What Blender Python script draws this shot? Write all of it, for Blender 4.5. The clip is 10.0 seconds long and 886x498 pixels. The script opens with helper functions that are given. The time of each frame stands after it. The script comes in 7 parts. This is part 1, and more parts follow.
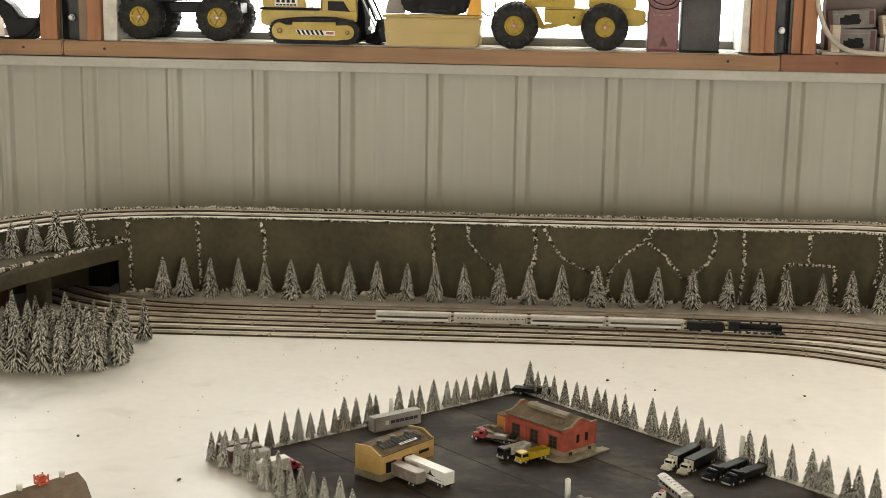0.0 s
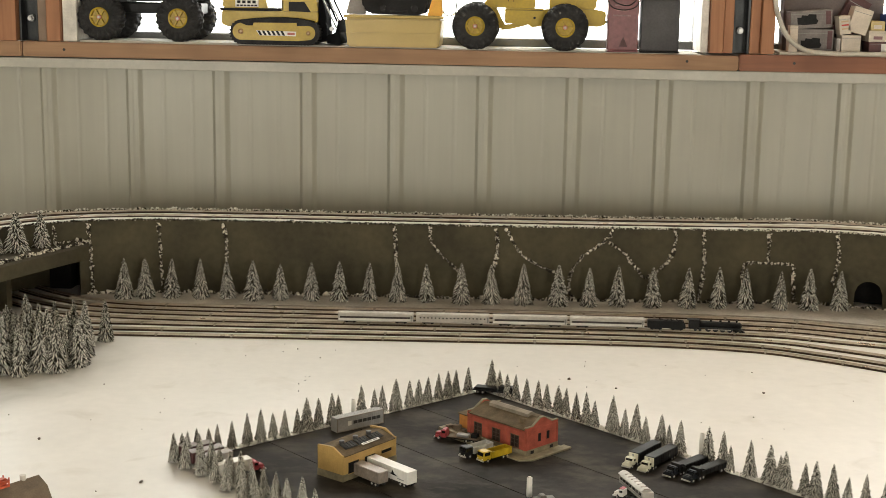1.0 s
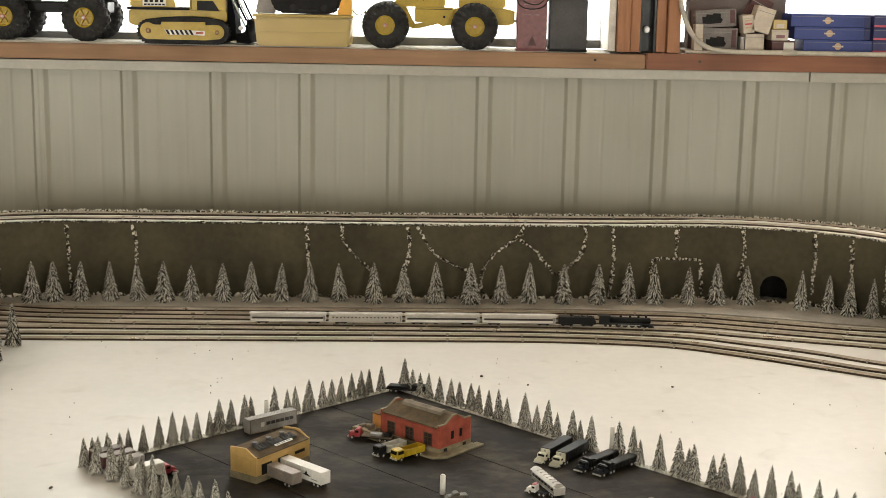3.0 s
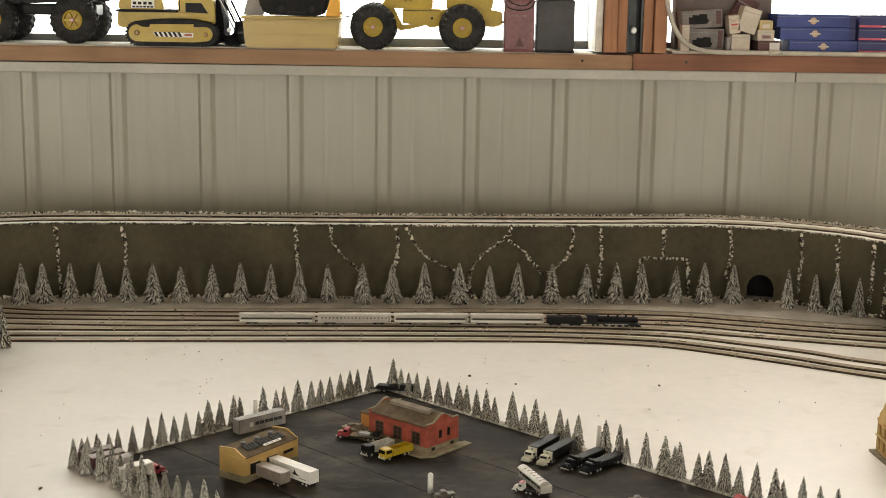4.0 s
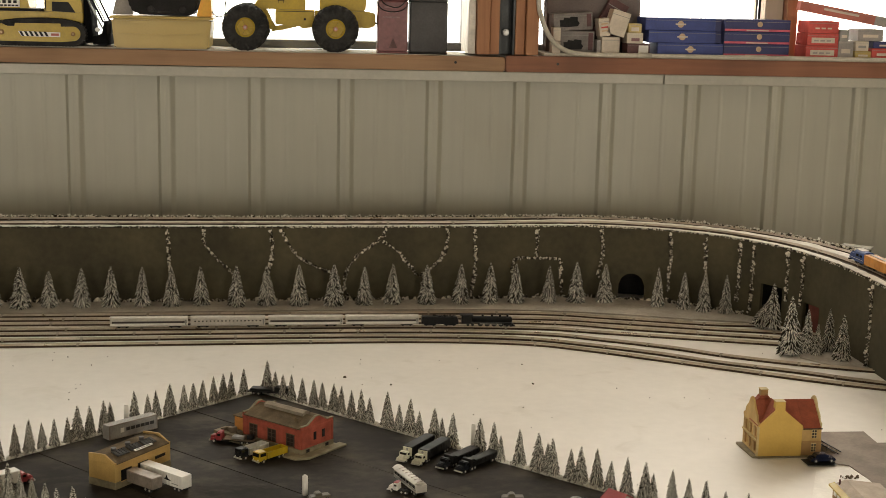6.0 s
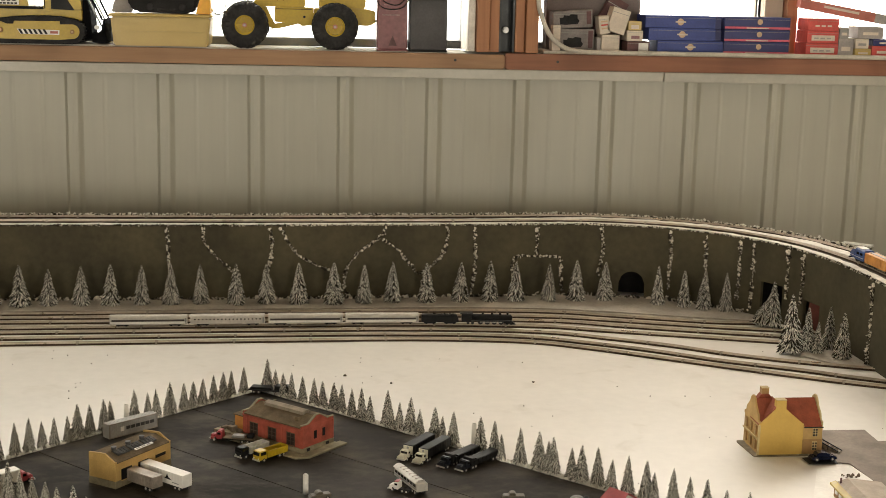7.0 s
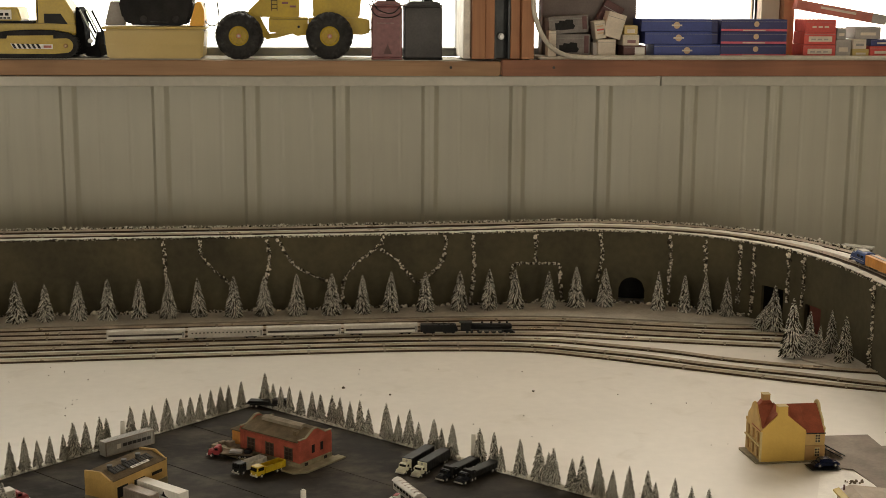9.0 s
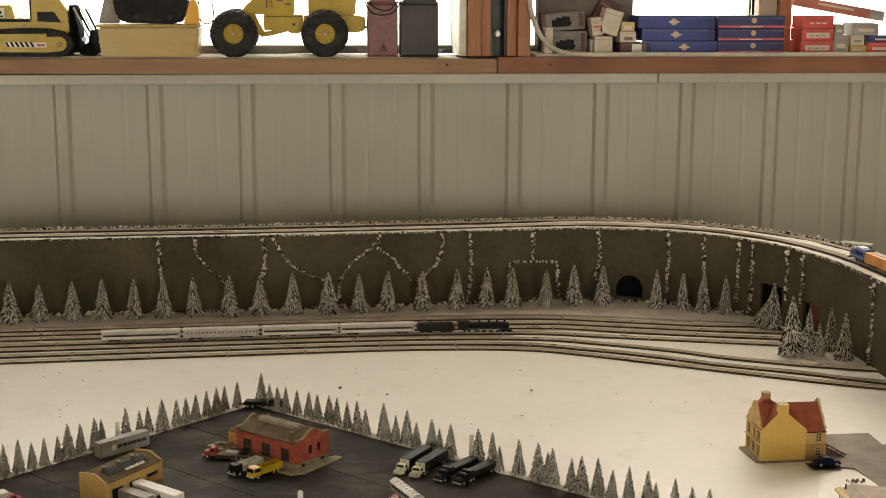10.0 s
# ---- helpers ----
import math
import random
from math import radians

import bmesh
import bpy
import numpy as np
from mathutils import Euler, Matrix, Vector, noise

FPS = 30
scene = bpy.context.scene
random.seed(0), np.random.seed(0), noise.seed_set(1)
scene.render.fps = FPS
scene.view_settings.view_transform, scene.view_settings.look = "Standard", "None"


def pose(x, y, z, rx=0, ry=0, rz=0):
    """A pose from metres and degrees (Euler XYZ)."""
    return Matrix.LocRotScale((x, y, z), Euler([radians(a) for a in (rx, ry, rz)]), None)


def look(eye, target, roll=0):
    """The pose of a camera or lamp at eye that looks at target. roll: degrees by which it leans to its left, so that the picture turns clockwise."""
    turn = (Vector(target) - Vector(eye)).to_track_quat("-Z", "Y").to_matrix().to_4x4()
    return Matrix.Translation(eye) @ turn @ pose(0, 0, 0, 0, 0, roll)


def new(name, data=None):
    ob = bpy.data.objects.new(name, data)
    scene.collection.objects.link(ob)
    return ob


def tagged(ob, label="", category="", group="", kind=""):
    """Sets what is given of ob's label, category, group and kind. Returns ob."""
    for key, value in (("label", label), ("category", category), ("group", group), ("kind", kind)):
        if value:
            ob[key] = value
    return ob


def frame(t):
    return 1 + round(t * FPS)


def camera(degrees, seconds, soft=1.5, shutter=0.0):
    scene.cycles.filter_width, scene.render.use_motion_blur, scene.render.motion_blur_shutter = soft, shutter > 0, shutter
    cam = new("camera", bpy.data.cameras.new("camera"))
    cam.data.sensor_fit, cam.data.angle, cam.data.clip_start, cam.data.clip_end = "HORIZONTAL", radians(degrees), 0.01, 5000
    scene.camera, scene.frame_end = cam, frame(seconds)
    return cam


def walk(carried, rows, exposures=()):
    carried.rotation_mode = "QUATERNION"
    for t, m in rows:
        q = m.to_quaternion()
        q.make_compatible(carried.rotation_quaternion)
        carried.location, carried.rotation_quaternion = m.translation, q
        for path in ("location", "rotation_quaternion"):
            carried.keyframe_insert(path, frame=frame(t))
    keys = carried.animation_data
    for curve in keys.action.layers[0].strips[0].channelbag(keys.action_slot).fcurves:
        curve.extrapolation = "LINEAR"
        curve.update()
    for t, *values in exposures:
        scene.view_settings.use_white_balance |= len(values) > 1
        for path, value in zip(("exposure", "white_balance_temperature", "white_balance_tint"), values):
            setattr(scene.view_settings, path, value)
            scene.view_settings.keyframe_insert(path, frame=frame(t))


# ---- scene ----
cam = camera(35.8, 10.0, soft=0.9)
PATH = [
    (0, (0.1110, -0.5790, 0.7230), (-0.0620, 1.3770, 0.3410), 0.90),
    (0.5, (0.1130, -0.5860, 0.7250), (-0.0370, 1.3720, 0.3430), 0.90),
    (1, (0.1150, -0.5870, 0.7260), (-0.0050, 1.3730, 0.3440), 0.90),
    (1.5, (0.1090, -0.5801, 0.7204), (0.0147, 1.3812, 0.3401), 0.95),
    (2, (0.1146, -0.5841, 0.7240), (0.0344, 1.3772, 0.3404), 0.93),
    (2.5, (0.1169, -0.5895, 0.7288), (0.0922, 1.3731, 0.3447), 1.10),
    (2.7, (0.1178, -0.5912, 0.7298), (0.1138, 1.3716, 0.3459), 1.10),
    (4, (0.1257, -0.6082, 0.7332), (0.1440, 1.3548, 0.3506), 0.83),
    (4.5, (0.1295, -0.6165, 0.7339), (0.2407, 1.3447, 0.3578), 1.12),
    (5, (0.1324, -0.6184, 0.7313), (0.3046, 1.3393, 0.3603), 1.27),
    (5.5, (0.1338, -0.6136, 0.7298), (0.3262, 1.3420, 0.3573), 1.31),
    (7, (0.1298, -0.6054, 0.7308), (0.3279, 1.3483, 0.3515), 1.34),
    (7.5, (0.1383, -0.6015, 0.7376), (0.3309, 1.3527, 0.3582), 0.75),
    (8, (0.1344, -0.5991, 0.7361), (0.3358, 1.3555, 0.3633), 0.68),
    (8.5, (0.1374, -0.5945, 0.7372), (0.3343, 1.3605, 0.3642), 0.52),
    (9, (0.1433, -0.5876, 0.7360), (0.3367, 1.3679, 0.3640), 0.36),
    (9.5, (0.1386, -0.5755, 0.7328), (0.3368, 1.3798, 0.3616), 0.34),
    (10, (0.1424, -0.5689, 0.7329), (0.3421, 1.3856, 0.3585), 0.21),
]
walk(cam, [(t, look(eye, target, roll)) for t, eye, target, roll in PATH],
     [(0, -0.07, 6350, 9), (2.5, -0.08, 6320, 9), (4, -0.20, 6400, 10), (4.5, -0.60, 6700, 10), (5, -0.79, 6800, 10), (5.5, -0.76, 6850, 10), (7, -0.28, 6650, 10), (7.5, -0.60, 6800, 10),
      (8, -0.80, 6900, 10), (8.5, -0.85, 6950, 10), (9, -0.85, 7000, 10), (9.5, -0.76, 7000, 10), (10, -0.50, 6900, 10)])

# ---- world and light ----
world = bpy.data.worlds.new("sky_world")
scene.world = world
world.use_nodes = True
_sky = world.node_tree.nodes.new("ShaderNodeTexSky")
_sky.sky_type = "NISHITA"
_sky.sun_disc = False
_sky.sun_elevation = radians(35)
_sky.sun_rotation = radians(20)
_bg = world.node_tree.nodes["Background"]
_bg.inputs["Strength"].default_value = 0.10
world.node_tree.links.new(_sky.outputs["Color"], _bg.inputs["Color"])


def area_lamp(name, m, sx, sy, power, color):
    data = bpy.data.lights.new(name, "AREA")
    data.shape, data.size, data.size_y = "RECTANGLE", sx, sy
    data.energy, data.color = power, color
    ob = new(name, data)
    ob.matrix_world = m
    return ob


# daylight standing in the window openings of the north wall
DAY = (1.0, 0.935, 0.815)
WIN_POWER = 10.8
for _n, (_x0, _x1) in enumerate(((-2.45, -1.30), (-1.02, 0.53), (0.78, 1.36), (1.42, 2.50))):
    area_lamp("window_daylight", look(((_x0 + _x1) / 2, 3.25, 1.10), ((_x0 + _x1) / 2, 2.0, 0.92)), _x1 - _x0, 0.98, WIN_POWER * (0.85, 1.12, 1.5, 1.55)[_n] * (_x1 - _x0), (DAY, DAY, (1.0, 0.86, 0.71), (1.0, 0.84, 0.67))[_n])
# two lamps added behind, in an assumed doorway and window out of view
area_lamp("assumed_door_daylight", look((-2.10, -3.92, 0.30), (-0.2, 2.0, 0.20)), 0.95, 1.7, 98.0, DAY)
area_lamp("assumed_rear_daylight", look((2.00, -3.92, 0.40), (0.3, 2.0, 0.20)), 0.95, 1.5, 104.0, DAY)

# ---- helpers ----


def nodes_of(m):
    m.use_nodes = True
    return m.node_tree.nodes, m.node_tree.links, m.node_tree.nodes["Principled BSDF"]


def material(name, color, rough=0.6, metal=0.0, vary=0.15, scale=20.0, fine=200.0, bump=0.0, spread=0.0, tint=None, spec=0.5, rvary=0.1):
    """A surface with a base colour that varies at two scales, fine relief, and, with spread, from piece to piece."""
    m = bpy.data.materials.new(name)
    n, l, p = nodes_of(m)
    p.inputs["Metallic"].default_value = metal
    p.inputs["Specular IOR Level"].default_value = spec
    co = n.new("ShaderNodeTexCoord")
    big, small = n.new("ShaderNodeTexNoise"), n.new("ShaderNodeTexNoise")
    big.inputs["Scale"].default_value, small.inputs["Scale"].default_value = scale, fine
    big.inputs["Detail"].default_value, small.inputs["Detail"].default_value = 5, 3
    l.new(co.outputs["Object"], big.inputs["Vector"])
    l.new(co.outputs["Object"], small.inputs["Vector"])
    ramp = n.new("ShaderNodeMapRange")
    ramp.inputs["From Min"].default_value, ramp.inputs["From Max"].default_value = 0.3, 0.7
    l.new(big.outputs["Fac"], ramp.inputs["Value"])
    mix = n.new("ShaderNodeMix")
    mix.data_type = "RGBA"
    other = tint or tuple(c * (1 - 2.2 * vary) for c in color)
    mix.inputs["A"].default_value = (*[min(1, c * (1 + vary * 0.5)) for c in color], 1)
    mix.inputs["B"].default_value = (*[max(0, c) for c in other], 1)
    l.new(ramp.outputs["Result"], mix.inputs["Factor"])
    grain = n.new("ShaderNodeHueSaturation")
    mr = n.new("ShaderNodeMapRange")
    mr.inputs["From Min"].default_value, mr.inputs["From Max"].default_value = 0.25, 0.75
    mr.inputs["To Min"].default_value, mr.inputs["To Max"].default_value = 1 - vary, 1 + vary
    l.new(small.outputs["Fac"], mr.inputs["Value"])
    last = mr.outputs["Result"]
    if spread:
        info = n.new("ShaderNodeObjectInfo")
        isl = n.new("ShaderNodeNewGeometry")
        add = n.new("ShaderNodeMath")
        add.operation = "ADD"
        l.new(info.outputs["Random"], add.inputs[0])
        l.new(isl.outputs["Random Per Island"], add.inputs[1])
        fr = n.new("ShaderNodeMath")
        fr.operation = "FRACT"
        l.new(add.outputs[0], fr.inputs[0])
        sp = n.new("ShaderNodeMapRange")
        sp.inputs["To Min"].default_value, sp.inputs["To Max"].default_value = 1 - spread, 1 + spread
        l.new(fr.outputs[0], sp.inputs["Value"])
        mul = n.new("ShaderNodeMath")
        mul.operation = "MULTIPLY"
        l.new(last, mul.inputs[0])
        l.new(sp.outputs["Result"], mul.inputs[1])
        last = mul.outputs[0]
    l.new(last, grain.inputs["Value"])
    l.new(mix.outputs["Result"], grain.inputs["Color"])
    l.new(grain.outputs["Color"], p.inputs["Base Color"])
    rr = n.new("ShaderNodeMapRange")
    rr.inputs["To Min"].default_value, rr.inputs["To Max"].default_value = max(0.03, rough - rvary), min(1, rough + rvary)
    l.new(big.outputs["Fac"], rr.inputs["Value"])
    l.new(rr.outputs["Result"], p.inputs["Roughness"])
    if bump:
        b = n.new("ShaderNodeBump")
        b.inputs["Strength"].default_value, b.inputs["Distance"].default_value = 0.6, bump
        l.new(small.outputs["Fac"], b.inputs["Height"])
        l.new(b.outputs["Normal"], p.inputs["Normal"])
    return m


def wood(name, color, dark, axis="x", rough=0.65):
    """Lumber with grain along an axis, knots and dirt."""
    m = bpy.data.materials.new(name)
    n, l, p = nodes_of(m)
    co, mp = n.new("ShaderNodeTexCoord"), n.new("ShaderNodeMapping")
    mp.inputs["Scale"].default_value = {"x": (2.5, 45, 45), "z": (45, 45, 2.5)}[axis]
    l.new(co.outputs["Object"], mp.inputs["Vector"])
    a, b = n.new("ShaderNodeTexNoise"), n.new("ShaderNodeTexNoise")
    a.inputs["Scale"].default_value, a.inputs["Detail"].default_value, a.inputs["Distortion"].default_value = 1.6, 6, 0.8
    l.new(mp.outputs["Vector"], a.inputs["Vector"])
    b.inputs["Scale"].default_value = 7
    l.new(co.outputs["Object"], b.inputs["Vector"])
    mix, mix2 = n.new("ShaderNodeMix"), n.new("ShaderNodeMix")
    mix.data_type = mix2.data_type = "RGBA"
    mix.inputs["A"].default_value, mix.inputs["B"].default_value = (*color, 1), (*dark, 1)
    l.new(a.outputs["Fac"], mix.inputs["Factor"])
    mr = n.new("ShaderNodeMapRange")
    mr.inputs["From Min"].default_value, mr.inputs["From Max"].default_value, mr.inputs["To Max"].default_value = 0.45, 0.75, 0.55
    l.new(b.outputs["Fac"], mr.inputs["Value"])
    l.new(mr.outputs["Result"], mix2.inputs["Factor"])
    l.new(mix.outputs["Result"], mix2.inputs["A"])
    mix2.inputs["B"].default_value = (*[c * 0.75 for c in dark], 1)
    l.new(mix2.outputs["Result"], p.inputs["Base Color"])
    p.inputs["Roughness"].default_value = rough
    bp = n.new("ShaderNodeBump")
    bp.inputs["Strength"].default_value, bp.inputs["Distance"].default_value = 0.4, 0.001
    l.new(a.outputs["Fac"], bp.inputs["Height"])
    l.new(bp.outputs["Normal"], p.inputs["Normal"])
    return m


def thing(name, m=None, label="", category="", group="", kind=""):
    ob = new(name)
    ob.empty_display_size = 0.02
    if m is not None:
        ob.matrix_world = m
    return tagged(ob, label, category, group, kind)


def part(name, bm, mat, parent, label=""):
    me = bpy.data.meshes.new(name)
    bm.to_mesh(me)
    bm.free()
    for mm in (mat if isinstance(mat, (list, tuple)) else [mat]):
        me.materials.append(mm)
    ob = new(name, me)
    ob.parent = parent
    if label:
        tagged(ob, label)
    return ob


def solo(name, bm, mat, m=None, label="", category="", group="", kind=""):
    ob = part(name, bm, mat, None)
    if m is not None:
        ob.matrix_world = m
    return tagged(ob, label, category, group, kind)


def box(x0, x1, y0, y1, z0, z1, bevel=0.0, bm=None, seg=2):
    own = bmesh.new()
    bmesh.ops.create_cube(own, size=1)
    for v in own.verts:
        v.co = (x0 + (v.co.x + 0.5) * (x1 - x0), y0 + (v.co.y + 0.5) * (y1 - y0), z0 + (v.co.z + 0.5) * (z1 - z0))
    if bevel:
        bmesh.ops.bevel(own, geom=own.edges[:], offset=bevel, segments=seg, affect="EDGES", profile=0.6)
    return join(bm, own)


def join(bm, own, m=None):
    if m is not None:
        own.transform(m)
    if bm is None:
        return own
    me = bpy.data.meshes.new("tmp")
    own.to_mesh(me)
    own.free()
    bm.from_mesh(me)
    bpy.data.meshes.remove(me)
    return bm


def cyl(p0, p1, r0, r1=None, n=16, bm=None, bevel=0.0, smooth=True):
    p0, p1 = Vector(p0), Vector(p1)
    own = bmesh.new()
    bmesh.ops.create_cone(own, cap_ends=True, segments=n, radius1=r0, radius2=r0 if r1 is None else r1, depth=(p1 - p0).length)
    if bevel:
        bmesh.ops.bevel(own, geom=[e for e in own.edges if len(e.link_faces) == 2 and any(len(f.verts) > 4 for f in e.link_faces)], offset=bevel, segments=2, affect="EDGES")
    for f in own.faces:
        f.smooth = smooth and len(f.verts) <= 4
    q = (p1 - p0).to_track_quat("Z", "Y").to_matrix().to_4x4()
    own.transform(Matrix.Translation((p0 + p1) / 2) @ q)
    return join(bm, own)


def prism(outline, y0, y1, bm=None, bevel=0.0):
    """An outline in x and z pushed from y0 to y1."""
    own = bmesh.new()
    a = [own.verts.new((x, y0, z)) for x, z in outline]
    b = [own.verts.new((x, y1, z)) for x, z in outline]
    own.faces.new(a)
    own.faces.new(list(reversed(b)))
    for i in range(len(a)):
        j = (i + 1) % len(a)
        own.faces.new((a[i], b[i], b[j], a[j]))
    bmesh.ops.recalc_face_normals(own, faces=own.faces[:])
    if bevel:
        bmesh.ops.bevel(own, geom=own.edges[:], offset=bevel, segments=2, affect="EDGES")
    return join(bm, own)


def slab(outline, z0, z1, bm=None, bevel=0.0):
    """An outline in x and y raised from z0 to z1."""
    own = bmesh.new()
    a = [own.verts.new((x, y, z0)) for x, y in outline]
    b = [own.verts.new((x, y, z1)) for x, y in outline]
    own.faces.new(list(reversed(a)))
    own.faces.new(b)
    for i in range(len(a)):
        j = (i + 1) % len(a)
        own.faces.new((a[i], a[j], b[j], b[i]))
    bmesh.ops.recalc_face_normals(own, faces=own.faces[:])
    if bevel:
        bmesh.ops.bevel(own, geom=own.edges[:], offset=bevel, segments=1, affect="EDGES")
    return join(bm, own)


def tube(points, r, n=8, bm=None):
    """A round tube along points."""
    own = bmesh.new()
    pts = [Vector(p) for p in points]
    rings = []
    for i, p in enumerate(pts):
        d = (pts[min(i + 1, len(pts) - 1)] - pts[max(i - 1, 0)]).normalized()
        side = d.cross(Vector((0.13, 0.2, 1))).normalized()
        up = side.cross(d)
        rings.append([own.verts.new(p + r * (math.cos(a) * side + math.sin(a) * up)) for a in [2 * math.pi * k / n for k in range(n)]])
    for u, v in zip(rings, rings[1:]):
        for k in range(n):
            f = own.faces.new((u[k], u[(k + 1) % n], v[(k + 1) % n], v[k]))
            f.smooth = True
    own.faces.new(list(reversed(rings[0])))
    own.faces.new(rings[-1])
    bmesh.ops.recalc_face_normals(own, faces=own.faces[:])
    return join(bm, own)


def curve_points(ctrl, step=0.01):
    """A smooth line through a few control points, as points about step apart."""
    c = [Vector(p) for p in ctrl]
    c = [2 * c[0] - c[1]] + c + [2 * c[-1] - c[-2]]
    out = []
    for i in range(1, len(c) - 2):
        a, b, d, e = c[i - 1], c[i], c[i + 1], c[i + 2]
        k = max(2, int((d - b).length / step))
        for j in range(k):
            t = j / k
            out.append(0.5 * (2 * b + (d - a) * t + (2 * a - 5 * b + 4 * d - e) * t * t + (3 * b - a - 3 * d + e) * t ** 3))
    out.append(c[-2])
    return out


def offset_line(points, d):
    """The points moved sideways by d, to the left of the way they run."""
    out = []
    for i, p in enumerate(points):
        t = (points[min(i + 1, len(points) - 1)] - points[max(i - 1, 0)]).normalized()
        out.append(p + d * Vector((-t.y, t.x, 0)))
    return out


def ribbon(points, half, z0, z1, bm=None):
    """A bar of width 2 * half and height z0 to z1 along a line on the ground."""
    own = bmesh.new()
    lft, rgt = offset_line(points, half), offset_line(points, -half)
    rows = [[own.verts.new((p.x, p.y, p.z + z)) for p, z in ((a, z0), (b, z0), (b, z1), (a, z1))] for a, b in zip(lft, rgt)]
    for u, v in zip(rows, rows[1:]):
        for k in range(4):
            own.faces.new((u[k], u[(k + 1) % 4], v[(k + 1) % 4], v[k]))
    own.faces.new(rows[0])
    own.faces.new(list(reversed(rows[-1])))
    bmesh.ops.recalc_face_normals(own, faces=own.faces[:])
    return join(bm, own)


# ---- materials ----
M_SIDING = material("painted_steel_siding", (0.383, 0.372, 0.306), 0.42, vary=0.05, scale=2.5, fine=40, tint=(0.352, 0.336, 0.272))
# faint streaks that run down the sheets
_n, _l, _p = nodes_of(M_SIDING)
_mp = _n.new("ShaderNodeMapping")
_mp.inputs["Scale"].default_value = (1.0, 1.0, 0.06)
_l.new(_n["Texture Coordinate"].outputs["Object"], _mp.inputs["Vector"])
_l.new(_mp.outputs["Vector"], [k for k in _n if k.type == "TEX_NOISE" and k.inputs["Scale"].default_value > 30][0].inputs["Vector"])
M_TRIM = material("trim_paint", (0.44, 0.42, 0.355), 0.4, vary=0.06, scale=5, fine=90)
M_SILL = wood("sill_lumber", (0.44, 0.262, 0.145), (0.235, 0.128, 0.066))
M_SILL_RED = wood("sill_lumber_red", (0.36, 0.155, 0.085), (0.17, 0.066, 0.036))
M_STUD = wood("stud_lumber", (0.47, 0.225, 0.110), (0.27, 0.115, 0.055), "z")
M_STUD_GREY = wood("weathered_lumber", (0.33, 0.24, 0.17), (0.19, 0.13, 0.09), "z")
M_PALE = wood("pale_lumber", (0.62, 0.52, 0.40), (0.45, 0.35, 0.25), "z")
M_STEEL = material("dark_steel", (0.045, 0.047, 0.047), 0.45, 0.6, vary=0.2)
M_BOLT = material("zinc_bolt", (0.45, 0.44, 0.42), 0.4, 0.7, vary=0.1)
M_DUST = material("dusty_sill_paint", (0.62, 0.58, 0.50), 0.75, vary=0.12, scale=9, fine=120)
M_FRAME = material("window_frame_grey", (0.20, 0.20, 0.19), 0.5, vary=0.1)
# dusty white, lightened further for the window light on the jambs
M_LITJAMB = material("lit_dusty_jamb", (0.82, 0.78, 0.70), 0.7, vary=0.12, scale=25, fine=200)
M_CONCRETE = material("concrete_floor", (0.30, 0.28, 0.26), 0.8, vary=0.15, scale=1.5, fine=40, bump=0.002)
M_CEIL = material("ceiling_board", (0.50, 0.455, 0.385), 0.8, vary=0.06, scale=1.5, fine=30)
M_TABLE = material("white_tabletop", (0.745, 0.705, 0.65), 0.36, vary=0.035, scale=3.2, fine=45, tint=(0.68, 0.645, 0.59), rvary=0.12)
# scuffs, and a tint that greys towards the clump of trees
_n, _l, _p = nodes_of(M_TABLE)
_co = _n["Texture Coordinate"]
_base = _p.inputs["Base Color"].links[0].from_socket
_sc, _sr, _m1, _m2 = _n.new("ShaderNodeTexNoise"), _n.new("ShaderNodeMapRange"), _n.new("ShaderNodeMix"), _n.new("ShaderNodeMix")
_sc.inputs["Scale"].default_value, _sc.inputs["Detail"].default_value, _sc.inputs["Distortion"].default_value = 11, 6, 0.6
_l.new(_co.outputs["Object"], _sc.inputs["Vector"])
_sr.inputs["From Min"].default_value, _sr.inputs["From Max"].default_value, _sr.inputs["To Max"].default_value = 0.60, 0.78, 0.55
_l.new(_sc.outputs["Fac"], _sr.inputs["Value"])
_m1.data_type = _m2.data_type = "RGBA"
_l.new(_base, _m1.inputs["A"])
_m1.inputs["B"].default_value = (0.50, 0.45, 0.37, 1)
_l.new(_sr.outputs["Result"], _m1.inputs["Factor"])
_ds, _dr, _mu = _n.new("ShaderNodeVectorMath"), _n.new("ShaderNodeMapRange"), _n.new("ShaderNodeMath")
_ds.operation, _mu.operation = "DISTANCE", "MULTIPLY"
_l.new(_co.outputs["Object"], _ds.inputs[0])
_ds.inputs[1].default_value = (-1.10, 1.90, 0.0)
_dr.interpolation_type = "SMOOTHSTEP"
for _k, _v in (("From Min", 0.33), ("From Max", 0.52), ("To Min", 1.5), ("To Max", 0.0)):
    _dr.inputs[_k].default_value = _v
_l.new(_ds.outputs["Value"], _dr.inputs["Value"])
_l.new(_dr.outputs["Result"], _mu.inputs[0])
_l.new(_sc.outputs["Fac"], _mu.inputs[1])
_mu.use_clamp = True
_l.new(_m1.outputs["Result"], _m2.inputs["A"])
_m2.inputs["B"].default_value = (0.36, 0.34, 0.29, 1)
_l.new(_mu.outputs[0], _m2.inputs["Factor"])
_l.new(_m2.outputs["Result"], _p.inputs["Base Color"])
M_GREYWALL = material("olive_grey_paint", (0.090, 0.078, 0.047), 0.9, spec=0.12, vary=0.13, scale=7, fine=70, bump=0.0006, tint=(0.058, 0.051, 0.034))
M_GREYFLOOR = material("grey_ground_paint", (0.46, 0.42, 0.36), 0.8, vary=0.12, scale=14, fine=160, bump=0.0006)
